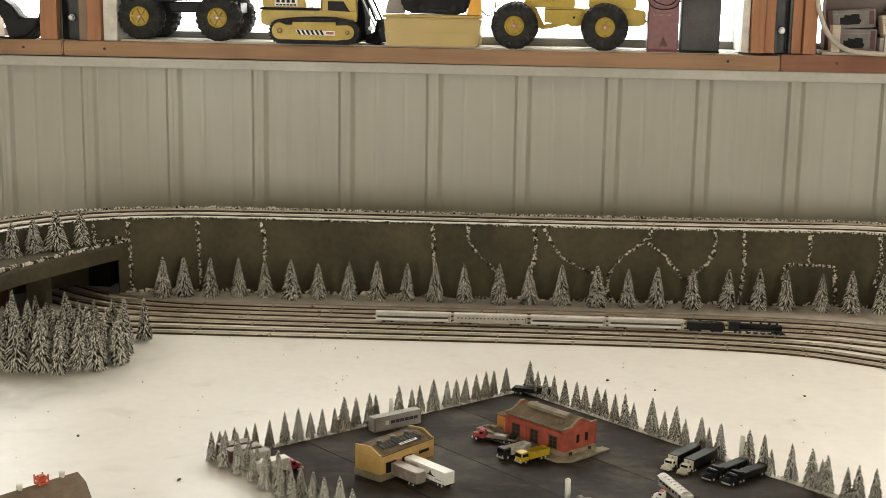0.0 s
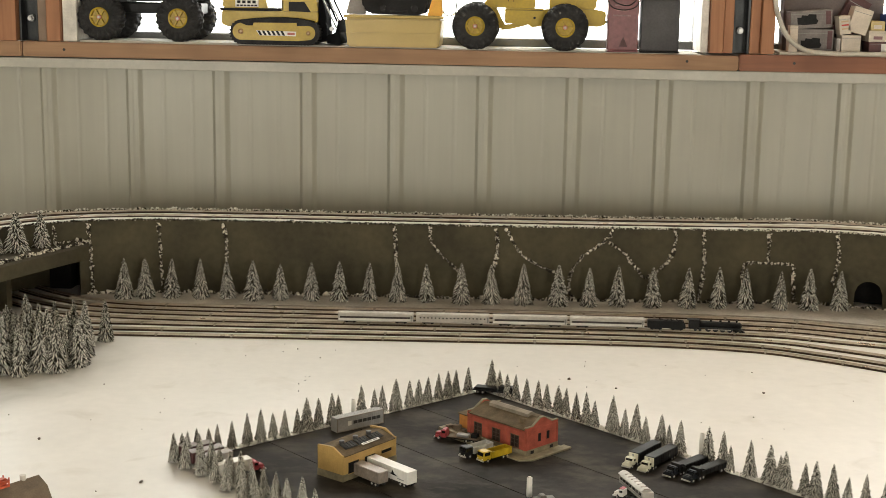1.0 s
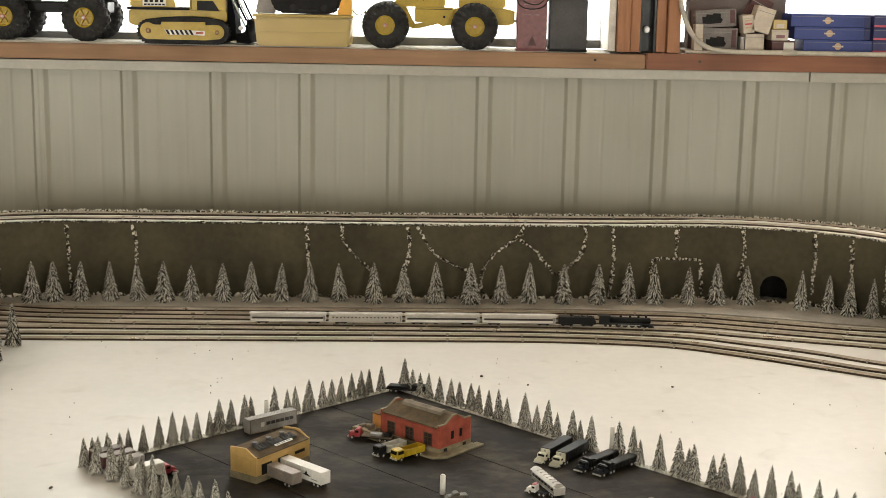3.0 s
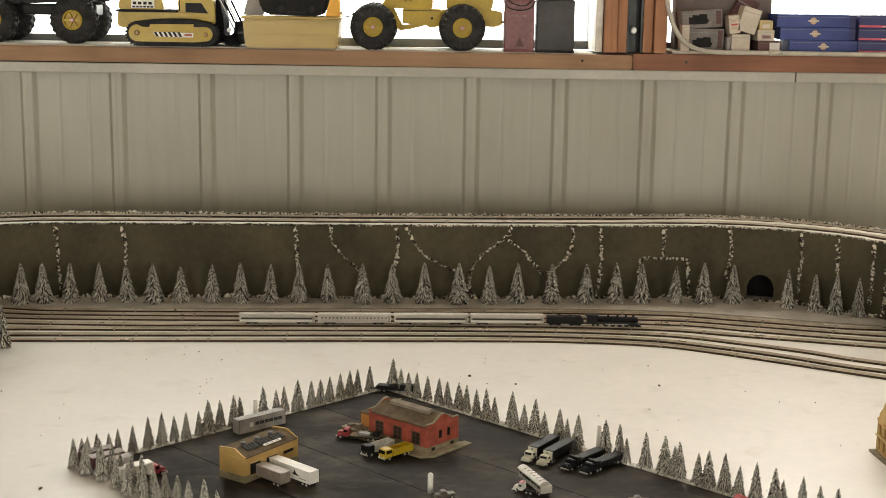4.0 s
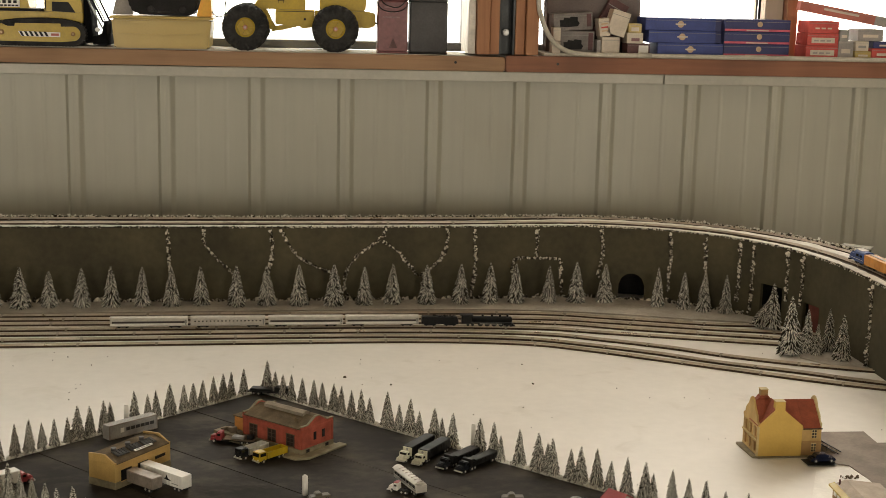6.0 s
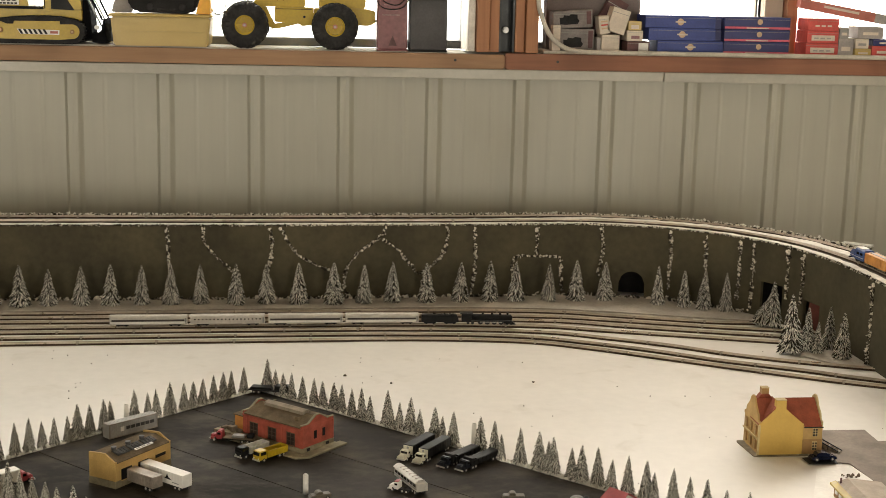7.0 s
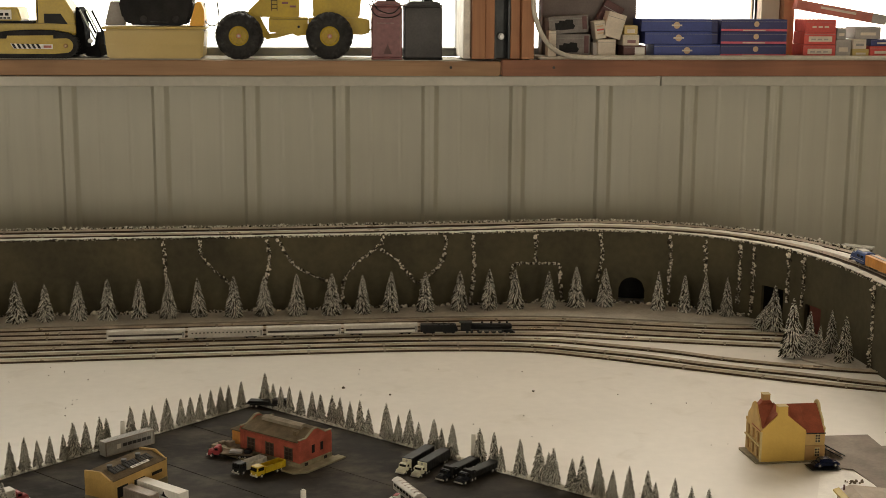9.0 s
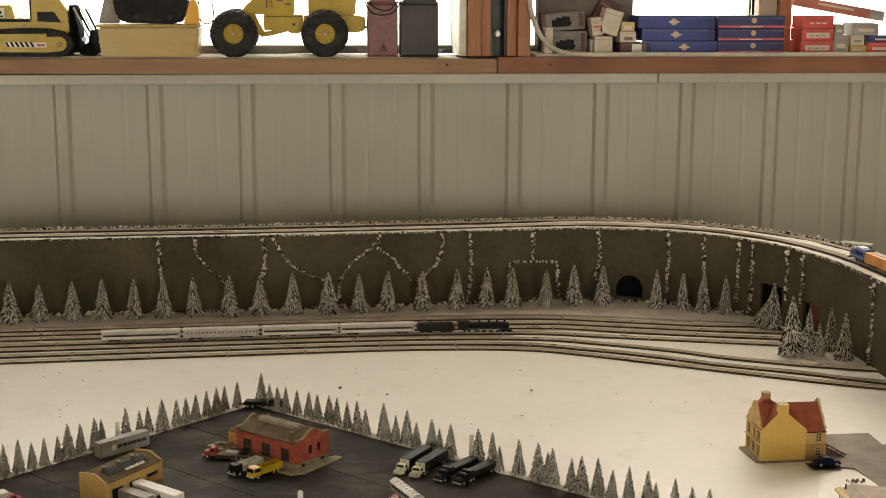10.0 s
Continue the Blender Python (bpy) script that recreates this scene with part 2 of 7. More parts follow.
M_TRACKGROUND = material("tan_grey_ground_paint", (0.47, 0.40, 0.32), 0.48, vary=0.14, scale=14, fine=160, bump=0.0005)
M_TIE = material("brown_sleepers", (0.092, 0.060, 0.038), 0.7, vary=0.2, spec=0.25)
M_RAIL = material("nickel_rail", (0.70, 0.615, 0.515), 0.29, 1.0, vary=0.10, scale=15, rvary=0.05)
M_JOIN = material("rail_joiner", (0.42, 0.36, 0.29), 0.5, 0.2, vary=0.1)
M_ASPHALT = material("black_yard_board", (0.028, 0.022, 0.016), 0.70, spec=0.10, vary=0.30, scale=6, fine=60, bump=0.0005, tint=(0.015, 0.0125, 0.0095), rvary=0.18)
def rubble_material(name, snowy):
    """Dark chips, partly crusted with snow: from stone to stone, and in patches on each."""
    m = material(name, (0.80, 0.77, 0.69), 0.9, vary=0.16, scale=90, fine=600, spec=0.1)
    n, l, p = nodes_of(m)
    isl, patch, add, mul, rp, mx = [n.new("ShaderNode" + k) for k in ("NewGeometry", "TexNoise", "Math", "Math", "ValToRGB", "Mix")]
    patch.inputs["Scale"].default_value, patch.inputs["Detail"].default_value = 210, 3
    l.new(n["Texture Coordinate"].outputs["Object"], patch.inputs["Vector"])
    mul.operation = "MULTIPLY_ADD"
    mul.inputs[1].default_value, mul.inputs[2].default_value = 1.5, snowy - 1.25
    l.new(patch.outputs["Fac"], mul.inputs[0])
    l.new(isl.outputs["Random Per Island"], add.inputs[0])
    l.new(mul.outputs[0], add.inputs[1])
    for pos, v in ((0.0, 0.05), (0.38, 0.08), (0.47, 0.38), (0.57, 0.85), (1.0, 1.0)):
        e = rp.color_ramp.elements[0] if pos == 0 else rp.color_ramp.elements[-1] if pos == 1 else rp.color_ramp.elements.new(pos)
        e.color = (v, v * (0.88 + 0.09 * v), v * (0.70 + 0.22 * v), 1)
    l.new(add.outputs[0], rp.inputs["Fac"])
    mx.data_type, mx.blend_type = "RGBA", "MULTIPLY"
    mx.inputs["Factor"].default_value = 1.0
    l.new(p.inputs["Base Color"].links[0].from_socket, mx.inputs["A"])
    l.new(rp.outputs["Color"], mx.inputs["B"])
    l.new(mx.outputs["Result"], p.inputs["Base Color"])
    return m


_n, _l, _p = nodes_of(M_ASPHALT)
_du, _dm, _dx, _mp = _n.new("ShaderNodeTexNoise"), _n.new("ShaderNodeMapRange"), _n.new("ShaderNodeMix"), _n.new("ShaderNodeMapping")
_mp.inputs["Rotation"].default_value, _mp.inputs["Scale"].default_value = (0, 0, radians(-42)), (1.0, 1.5, 1.0)
_l.new(_n["Texture Coordinate"].outputs["Object"], _mp.inputs["Vector"])
_l.new(_mp.outputs["Vector"], _du.inputs["Vector"])
_du.inputs["Scale"].default_value, _du.inputs["Detail"].default_value, _du.inputs["Roughness"].default_value = 9, 8, 0.68
_dm.inputs["From Min"].default_value, _dm.inputs["From Max"].default_value, _dm.inputs["To Max"].default_value = 0.48, 0.74, 0.75
_l.new(_du.outputs["Fac"], _dm.inputs["Value"])
_dx.data_type = "RGBA"
_l.new(_p.inputs["Base Color"].links[0].from_socket, _dx.inputs["A"])
_dx.inputs["B"].default_value = (0.105, 0.088, 0.066, 1)
_l.new(_dm.outputs["Result"], _dx.inputs["Factor"])
_l.new(_dx.outputs["Result"], _p.inputs["Base Color"])
M_STONE = rubble_material("snow_crusted_rubble", 0.42)
M_STONE_DARK = rubble_material("dark_rubble", 0.12)
M_STONE_PALE = rubble_material("snowy_rubble", 0.50)
M_SNOW = material("snow_flock", (0.84, 0.82, 0.75), 0.8, vary=0.08, scale=60, fine=500, bump=0.0008)
M_NEEDLE = material("flocked_needles", (0.88, 0.845, 0.745), 0.9, vary=0.16, scale=70, fine=500, spread=0.36, spec=0.2)
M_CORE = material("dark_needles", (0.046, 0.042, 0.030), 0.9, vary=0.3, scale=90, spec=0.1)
M_TRUNK = material("twisted_wire_trunk", (0.10, 0.075, 0.05), 0.7, vary=0.2)
M_BLACK = material("black_plastic", (0.013, 0.0125, 0.012), 0.45, vary=0.2, scale=30, spec=0.2)
M_RUBBER = material("tyre_rubber", (0.038, 0.037, 0.037), 0.75, vary=0.25, scale=40, fine=300, bump=0.0004, spec=0.25)
M_YELLOW = material("yellow_toy_enamel", (0.49, 0.335, 0.013), 0.38, vary=0.09, scale=14, fine=160)
M_YELLOW_BOX = material("yellow_storage_plastic", (0.50, 0.36, 0.105), 0.36, vary=0.035, scale=10)
M_WHITE = material("white_paint", (0.80, 0.77, 0.71), 0.45, vary=0.05, scale=40)
M_GREY = material("grey_plastic", (0.30, 0.29, 0.27), 0.5, vary=0.1, scale=40)
M_SILVER = material("silver_body", (0.52, 0.485, 0.43), 0.42, 0.15, vary=0.08, scale=60)
M_RED = material("red_paint", (0.38, 0.045, 0.050), 0.5, vary=0.12, scale=30)
M_DARKRED = material("faded_red_can", (0.17, 0.055, 0.058), 0.4, vary=0.2, scale=12, fine=100, tint=(0.19, 0.07, 0.072))
M_DARKCAN = material("dark_grey_can", (0.062, 0.058, 0.058), 0.45, vary=0.18, scale=14, spec=0.3)
M_BRICKRED = material("model_brick", (0.36, 0.075, 0.042), 0.75, vary=0.16, scale=60, fine=700, bump=0.0003)
M_ROOFTAR = material("model_tar_roof", (0.140, 0.104, 0.062), 0.9, spec=0.08, vary=0.2, scale=50, fine=500, bump=0.0003)
M_TAN = material("tan_model_wall", (0.47, 0.30, 0.095), 0.65, vary=0.10, scale=40, fine=400)
M_OLIVEBASE = material("model_stone_base", (0.24, 0.20, 0.12), 0.8, vary=0.15, scale=60)
M_HOUSE = material("yellow_house_wall", (0.58, 0.37, 0.078), 0.6, vary=0.035, scale=40, fine=300)
M_KIOSKROOF = material("pale_tan_roof", (0.46, 0.38, 0.30), 0.7, vary=0.1, scale=50, fine=400)
M_HOUSE2 = material("ochre_house_wall", (0.50, 0.32, 0.11), 0.65, vary=0.10, scale=50)
M_TILE = material("red_brown_roof", (0.30, 0.070, 0.031), 0.8, vary=0.14, scale=60, fine=600, bump=0.0003)
M_CLEARCAP = material("milky_roof_cap", (0.62, 0.57, 0.49), 0.5, vary=0.1, scale=80)
M_ORANGERED = material("orange_red_model_plastic", (0.52, 0.085, 0.03), 0.5, vary=0.12, scale=60)
M_BROWNROOF = material("brown_model_roof", (0.20, 0.155, 0.11), 0.85, spec=0.15, vary=0.14, scale=40, fine=500)
M_BROWNSLAB = material("brown_board", (0.235, 0.187, 0.148), 0.7, vary=0.12, scale=20, fine=200)
M_BLUE = material("blue_box_card", (0.03, 0.055, 0.26), 0.5, vary=0.12, scale=20)
M_NAVY = material("navy_box_card", (0.025, 0.03, 0.14), 0.5, vary=0.12, scale=20)
M_PINK = material("pink_stripe", (0.62, 0.10, 0.16), 0.5, vary=0.08, scale=40)
M_REDBOX = material("red_box_card", (0.60, 0.075, 0.06), 0.5, vary=0.1, scale=30)
M_CARD = material("cream_card", (0.66, 0.58, 0.48), 0.7, vary=0.08, scale=30)
M_GREYCARD = material("grey_card", (0.36, 0.33, 0.31), 0.6, vary=0.1, scale=30)
M_MAROON = material("maroon_card", (0.12, 0.05, 0.05), 0.6, vary=0.15, scale=30)
M_GOLD = material("gold_print", (0.62, 0.44, 0.28), 0.5, vary=0.1, scale=60)
M_CONDUIT = material("pale_conduit", (0.52, 0.48, 0.41), 0.5, vary=0.1, scale=30)
M_ORANGE = material("orange_paint", (0.62, 0.28, 0.07), 0.45, vary=0.08, scale=60)
M_LOCOBLUE = material("blue_paint", (0.02, 0.06, 0.22), 0.35, vary=0.1, scale=60)
M_GLASSDARK = material("dark_window_glazing", (0.012, 0.012, 0.012), 0.12, vary=0.1, scale=60)
M_DEBRIS = material("dark_debris", (0.14, 0.11, 0.085), 0.9, vary=0.2)
M_LEG = wood("bench_lumber", (0.42, 0.31, 0.19), (0.30, 0.2, 0.12), "z")

M_PANE = bpy.data.materials.new("window_glass")
_n, _l, _p = nodes_of(M_PANE)
_p.inputs["Base Color"].default_value = (0.95, 0.97, 0.96, 1)
_p.inputs["Roughness"].default_value = 0.02
_p.inputs["Transmission Weight"].default_value = 1.0
_p.inputs["IOR"].default_value = 1.1

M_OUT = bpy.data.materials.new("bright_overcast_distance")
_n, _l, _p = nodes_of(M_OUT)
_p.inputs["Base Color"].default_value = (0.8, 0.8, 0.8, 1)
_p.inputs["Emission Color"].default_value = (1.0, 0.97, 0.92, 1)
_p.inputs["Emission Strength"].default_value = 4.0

# ---- the shed ----
FLOOR, CEIL = -0.90, 1.75
WX0, WX1, WY0, WALL = -2.70, 2.90, -3.80, 2.95
RIB = 0.2286

solo("floor", box(WX0 - 0.2, WX1 + 0.2, WY0 - 0.4, WALL + 0.4, FLOOR - 0.1, FLOOR), M_CONCRETE, None, "grey concrete shed floor", "floor", kind="structure")
solo("ceiling", box(WX0 - 0.2, WX1 + 0.2, WY0 - 0.2, WALL + 0.35, CEIL, CEIL + 0.05), M_CEIL, None, "dull tan board ceiling of the shed", "ceiling", kind="structure")
solo("wall_west", box(WX0 - 0.1, WX0, WY0 - 0.1, WALL, FLOOR, CEIL), M_SIDING, None, "beige painted side wall", "wall", kind="structure")
solo("wall_east", box(WX1, WX1 + 0.1, WY0 - 0.1, WALL, FLOOR, CEIL), M_SIDING, None, "beige painted side wall", "wall", kind="structure")
# unseen wall; its two openings are assumed, for the light from behind
_south = box(WX0, -2.60, WY0 - 0.1, WY0, FLOOR, CEIL)
box(-1.60, 1.50, WY0 - 0.1, WY0, FLOOR, CEIL, bm=_south)
box(2.50, WX1, WY0 - 0.1, WY0, FLOOR, CEIL, bm=_south)
box(-2.60, -1.60, WY0 - 0.1, WY0, 1.20, CEIL, bm=_south)
box(1.50, 2.50, WY0 - 0.1, WY0, 1.20, CEIL, bm=_south)
box(1.50, 2.50, WY0 - 0.1, WY0, FLOOR, -0.40, bm=_south)
solo("wall_south", _south, M_SIDING, None, "unseen beige wall with an assumed doorway and window opening", "wall", kind="structure")
solo("ground", box(-400, 400, -400, 400, FLOOR - 0.25, FLOOR - 0.11), material("bright_snowy_ground", (0.75, 0.75, 0.74), 0.9, vary=0.08, scale=0.5), None, "pale ground outside the shed", "ground", kind="structure")
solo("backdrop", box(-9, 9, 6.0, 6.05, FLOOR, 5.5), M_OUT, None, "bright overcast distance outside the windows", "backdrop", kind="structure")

# north wall: steel siding panels below the window sill
wall_n = thing("wall_north", None, "beige ribbed steel wall below the windows", "wall", kind="structure")
SILL_BOTTOM, SILL_TOP = 0.518, 0.555


def siding_panel(x0, ribs):
    """One sheet: trapezoid ribs that stand proud of the flats, with two low stiffeners in each flat."""
    line = []
    for k in range(ribs):
        c = x0 + k * RIB
        # soft trapezoid with a rounded bead along its crown
        for q in range(-28, 29):
            d = abs(q) / 28 * 0.0236
            u = min(1.0, max(0.0, (0.0234 - d) / (0.0095 if q < 0 else 0.0150)))
            line.append((c + q / 28 * 0.0236, 0.0092 * (0.25 * u + 0.75 * u * u * (3 - 2 * u)) + 0.0004 * max(0.0, 1 - (d / 0.0050) ** 2)))
        line.append((c + 0.0242, 0.0))
        line.append((c + 0.0260, 0.0))
        for s in (0.077, 0.152):
            line += [(c + s + e * 0.001, -0.0005 * math.cos(e / 6 * math.pi / 2) if abs(e) < 6 else 0.0) for e in (-8, -6, -4, -2, 0, 2, 4, 6, 8)]
        line += [(c + RIB - 0.0260, 0.0), (c + RIB - 0.0242, 0.0)]
    line = [(x0 - 0.0238, 0.0)] + line[:-1] + [(x0 + ribs * RIB - 0.0238, 0.0)]
    bm = bmesh.new()
    lo, hi = [[bm.verts.new((x, WALL - d, z)) for x, d in line] for z in (FLOOR, 0.515)]
    for i in range(len(line) - 1):
        bm.faces.new((lo[i], lo[i + 1], hi[i + 1], hi[i])).smooth = True
    # the sheet's back and edges keep corners of their own, so that the front shades as a flat sheet
    lob, hib, lof, hif = [[bm.verts.new((x, WALL - d + e, z)) for x, d in line] for e, z in ((0.003, FLOOR), (0.003, 0.515), (0, FLOOR), (0, 0.515))]
    for i in range(len(line) - 1):
        bm.faces.new((lob[i + 1], lob[i], hib[i], hib[i + 1]))
        bm.faces.new((hif[i], hif[i + 1], hib[i + 1], hib[i]))
    bm.faces.new((lof[0], hif[0], hib[0], lob[0]))
    bm.faces.new((lof[-1], lob[-1], hib[-1], hif[-1]))
    return bm


for _k in range(6):
    part("siding_panel", siding_panel(-12 * RIB + _k * 4 * RIB + 0.0, 4), M_SIDING, wall_n)
part("wall_core", box(WX0, WX1, WALL + 0.008, WALL + 0.25, FLOOR, 0.515), M_SIDING, wall_n)
part("header_beam", box(WX0, WX1, WALL - 0.02, WALL + 0.25, 1.60, CEIL - 0.003), M_STUD_GREY, wall_n, "lumber beam over the windows")
for _x0, _x1 in ((WX0, 1.057), (1.0595, WX1)):
    part("trim_strip", box(_x0, _x1, WALL - 0.0225, WALL - 0.006, 0.492, 0.5175, 0.002), M_TRIM, wall_n, "pale metal trim strip")

# sill boards and posts
for _x0, _x1, _m, _lab, _t in ((WX0, -1.201, M_SILL, "worn brown lumber window sill", 0.0), (-1.199, 0.636, M_SILL, "worn brown lumber window sill with pale dust", 0.0), (0.638, WX1, M_SILL_RED, "reddish lumber window sill", 0.004)):
    sill = thing("window_sill", None, _lab, "sill", kind="structure")
    _h0, _h1 = [0.0042 * min(1.0, max(0.0, (0.54 - x) / 1.6)) for x in (_x0, _x1)]
    part("sill_board", prism([(_x0, SILL_BOTTOM + _h0 * 0.7), (_x1, SILL_BOTTOM + _h1 * 0.7), (_x1, SILL_TOP + _t + _h1), (_x0, SILL_TOP + _t + _h0)], 2.921, 2.955, bevel=0.003), _m, sill)
    part("sill_ledge", box(_x0, _x1, 2.957, 3.195, SILL_BOTTOM, SILL_TOP + _t - 0.002, 0.002), M_DUST, sill, "dusty pale ledge")
    for _q in (0.06, 0.93):
        _sx = _x0 + (_x1 - _x0) * _q
        part("nail_head", cyl((_sx, 2.9195, 0.540), (_sx, 2.924, 0.540), 0.0035, n=10), M_STEEL, sill)


def post(x, label):
    """Two studs each side of a dark steel channel that a bolt holds."""
    p = thing("wall_post", pose(x, 0, 0), label, "post", kind="structure")
    z0, z1 = SILL_TOP + 0.006, 1.598
    # pale board carries the window light on the post's inner face
    part("jamb", box(-0.100, -0.0815, 2.955, 3.19, z0, z1, 0.002), M_LITJAMB, p, "pale dusty jamb board with window light in its colour")
    part("stud", box(-0.080, -0.047, 2.93, 3.19, z0, z1, 0.002), M_STUD, p)
    part("stud", box(-0.0455, -0.021, 2.942, 3.19, z0, z1, 0.002), M_STUD, p)
    ch = box(-0.020, -0.015, 2.95, 2.985, z0, z1)
    box(0.015, 0.020, 2.95, 2.985, z0, z1, bm=ch)
    box(-0.020, 0.020, 2.986, 2.992, z0, z1, bm=ch)
    part("steel_channel", ch, M_STEEL, p, "dark steel channel")
    part("stud_back", box(-0.020, 0.020, 3.0, 3.19, z0, z1), M_STUD_GREY, p)
    b = cyl((0, 2.972, 0.617), (0, 2.985, 0.617), 0.0090, n=20, bevel=0.001)
    cyl((0, 2.962, 0.617), (0, 2.973, 0.617), 0.006, n=6, bm=b)
    part("bolt", b, M_BOLT, p, "bright zinc bolt")
    part("stud", box(0.021, 0.046, 2.945, 3.19, z0, z1, 0.002), M_STUD, p)
    part("stud", box(0.047, 0.079, 2.925, 3.19, z0, z1, 0.002), M_STUD, p)
    return p


part("box_ledge", box(0.742, WX1 - 0.01, 2.958, 3.122, SILL_TOP + 0.0035, SILL_TOP + 0.011, 0.002), M_DUST, sill, "dusty pale ledge")
post(0.643, "reddish lumber posts round a dark bolted steel channel")
p1 = thing("wall_post", pose(-1.19, 0, 0), "brown lumber posts round a dark bolted steel channel beside a pale jamb", "post", kind="structure")
_z0, _z1 = SILL_TOP + 0.0048, 1.598
part("stud", box(-0.073, -0.027, 2.93, 3.19, _z0, _z1, 0.002), M_STUD, p1)
_ch = box(-0.024, -0.019, 2.95, 2.985, _z0, _z1)
box(0.019, 0.024, 2.95, 2.985, _z0, _z1, bm=_ch)
box(-0.024, 0.024, 2.986, 2.992, _z0, _z1, bm=_ch)
part("steel_channel", _ch, M_STEEL, p1, "dark steel channel")
part("stud_back", box(-0.024, 0.024, 3.0, 3.19, _z0, _z1), M_STUD_GREY, p1)
_b = cyl((-0.002, 2.972, 0.617), (-0.002, 2.985, 0.617), 0.0090, n=20, bevel=0.001)
cyl((-0.002, 2.962, 0.617), (-0.002, 2.973, 0.617), 0.006, n=6, bm=_b)
part("bolt", _b, M_BOLT, p1, "bright zinc bolt")
part("stud", box(0.026, 0.053, 2.945, 3.19, _z0, _z1, 0.002), M_STUD_GREY, p1)
part("stud", box(0.055, 0.091, 2.925, 3.19, _z0, _z1, 0.002), M_STUD, p1)
part("jamb", box(0.093, 0.130, 2.94, 3.19, _z0, _z1, 0.003), M_LITJAMB, p1, "pale dusty jamb board with window light in its colour")
# thin warped board lying on the sill under the middle window
shim = prism([(-1.055, SILL_TOP + 0.0005), (0.54, SILL_TOP + 0.0005), (0.54, SILL_TOP + 0.002), (-1.055, SILL_TOP + 0.0095)], 2.950, 3.122)
part("dusty_board", shim, M_DUST, bpy.data.objects["window_sill.001"], "pale dusty board lying on the sill")


def shim_z(x):
    """Height of the warped board over the sill."""
    return 0.0021 + 0.0075 * (0.54 - x) / 1.595


_mul = thing("window_mullion", None, "brown lumber mullion between two windows", "post", kind="structure")
part("stud", box(1.424, 1.454, 3.06, 3.19, SILL_TOP + 0.006, 1.598, 0.002), M_STUD, _mul)
part("stud", box(1.372, 1.4225, 3.09, 3.19, SILL_TOP + 0.006, 1.598, 0.002), M_PALE, _mul, "pale jamb board")

# windows
for _i, (_x0, _x1) in enumerate(((-2.50, -1.267), (-1.018, 0.562), (0.724, 1.392), (1.432, 2.60))):
    w = thing("window_%d" % (_i + 1), None, "bright single-pane window above the sill", "window", kind="structure")
    fr = box(_x0, _x1, 3.125, 3.175, SILL_TOP + 0.004, SILL_TOP + 0.026, 0.003)
    box(_x0, _x1, 3.125, 3.175, 1.570, 1.598, 0.003, bm=fr)
    box(_x0, _x0 + 0.02, 3.125, 3.175, SILL_TOP + 0.027, 1.569, 0.003, bm=fr)
    box(_x1 - 0.02, _x1, 3.125, 3.175, SILL_TOP + 0.027, 1.569, 0.003, bm=fr)
    part("window_frame", fr, M_FRAME, w, "grey window frame")
    g = part("pane", box(_x0 + 0.021, _x1 - 0.021, 3.148, 3.152, SILL_TOP + 0.027, 1.569), M_PANE, w)
    g.visible_shadow = False

# ---- the layout: table, raised line and tracks ----
table = thing("layout_table", None, "white tabletop of the model railway with debris", "table")
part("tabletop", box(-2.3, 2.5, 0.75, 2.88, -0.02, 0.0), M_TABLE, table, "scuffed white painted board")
part("apron", box(-2.3, 2.5, 0.77, 0.80, -0.12, -0.021), M_LEG, table)
part("apron", box(-2.3, 2.5, 2.82, 2.85, -0.12, -0.021), M_LEG, table)
for _x in (-2.2, -0.7, 0.9, 2.35):
    for _y in (0.85, 2.75):
        part("leg", box(_x, _x + 0.085, _y - 0.04, _y + 0.045, FLOOR, -0.022), M_LEG, table)

DECK = 0.170
M_SHELF = material("dark_olive_shelf_paint", (0.105, 0.092, 0.064), 0.9, spec=0.12, vary=0.18, scale=22, fine=150, bump=0.0005, tint=(0.075, 0.066, 0.048))
M_DECK = material("dark_deck_paint", (0.15, 0.13, 0.11), 0.8, vary=0.2, scale=25, fine=200, bump=0.0005)


def line3(pts, z=0.0):
    return [Vector((x, y, z)) for x, y in pts]


# middle of the raised line: straight along the wall, curved towards the room at both ends
MID = curve_points(line3(((-1.22, 1.70), (-1.225, 2.05), (-1.165, 2.30), (-1.02, 2.48), (-0.82, 2.57), (-0.55, 2.595), (0.0, 2.612), (0.5, 2.638), (0.78, 2.655), (0.97, 2.615), (1.13, 2.52), (1.25, 2.37), (1.315, 2.18), (1.335, 1.95), (1.33, 1.6))), 0.02)
HALF = 0.088
FRONT = offset_line(MID, -HALF)
REAR = 0.041


def along(points, x, right=True):
    """The point on a line whose x is given, on its right or left half."""
    best = None
    for a, b in zip(points, points[1:]):
        if (a.x - x) * (b.x - x) <= 0 and a.x != b.x:
            best = a.lerp(b, (x - a.x) / (b.x - a.x))
            if right:
                return best
    return best


raised = thing("raised_line", None, "olive grey painted retaining wall carrying the upper tracks", "retaining wall")
# gaps in the wall face: (start, end, height) along FRONT
_len = [0.0]
for _a, _b in zip(FRONT, FRONT[1:]):
    _len.append(_len[-1] + (_b - _a).length)


def where(p):
    return min(range(len(FRONT)), key=lambda i: (FRONT[i] - Vector((p[0], p[1], 0))).length)


def front_at(s):
    for i in range(len(_len) - 1):
        if _len[i + 1] >= s:
            return FRONT[i].lerp(FRONT[i + 1], (s - _len[i]) / (_len[i + 1] - _len[i]))
    return FRONT[-1]


def back_of(p, d):
    i = where(p)
    t = (FRONT[min(i + 1, len(FRONT) - 1)] - FRONT[max(i - 1, 0)]).normalized()
    return p + d * Vector((-t.y, t.x, 0))


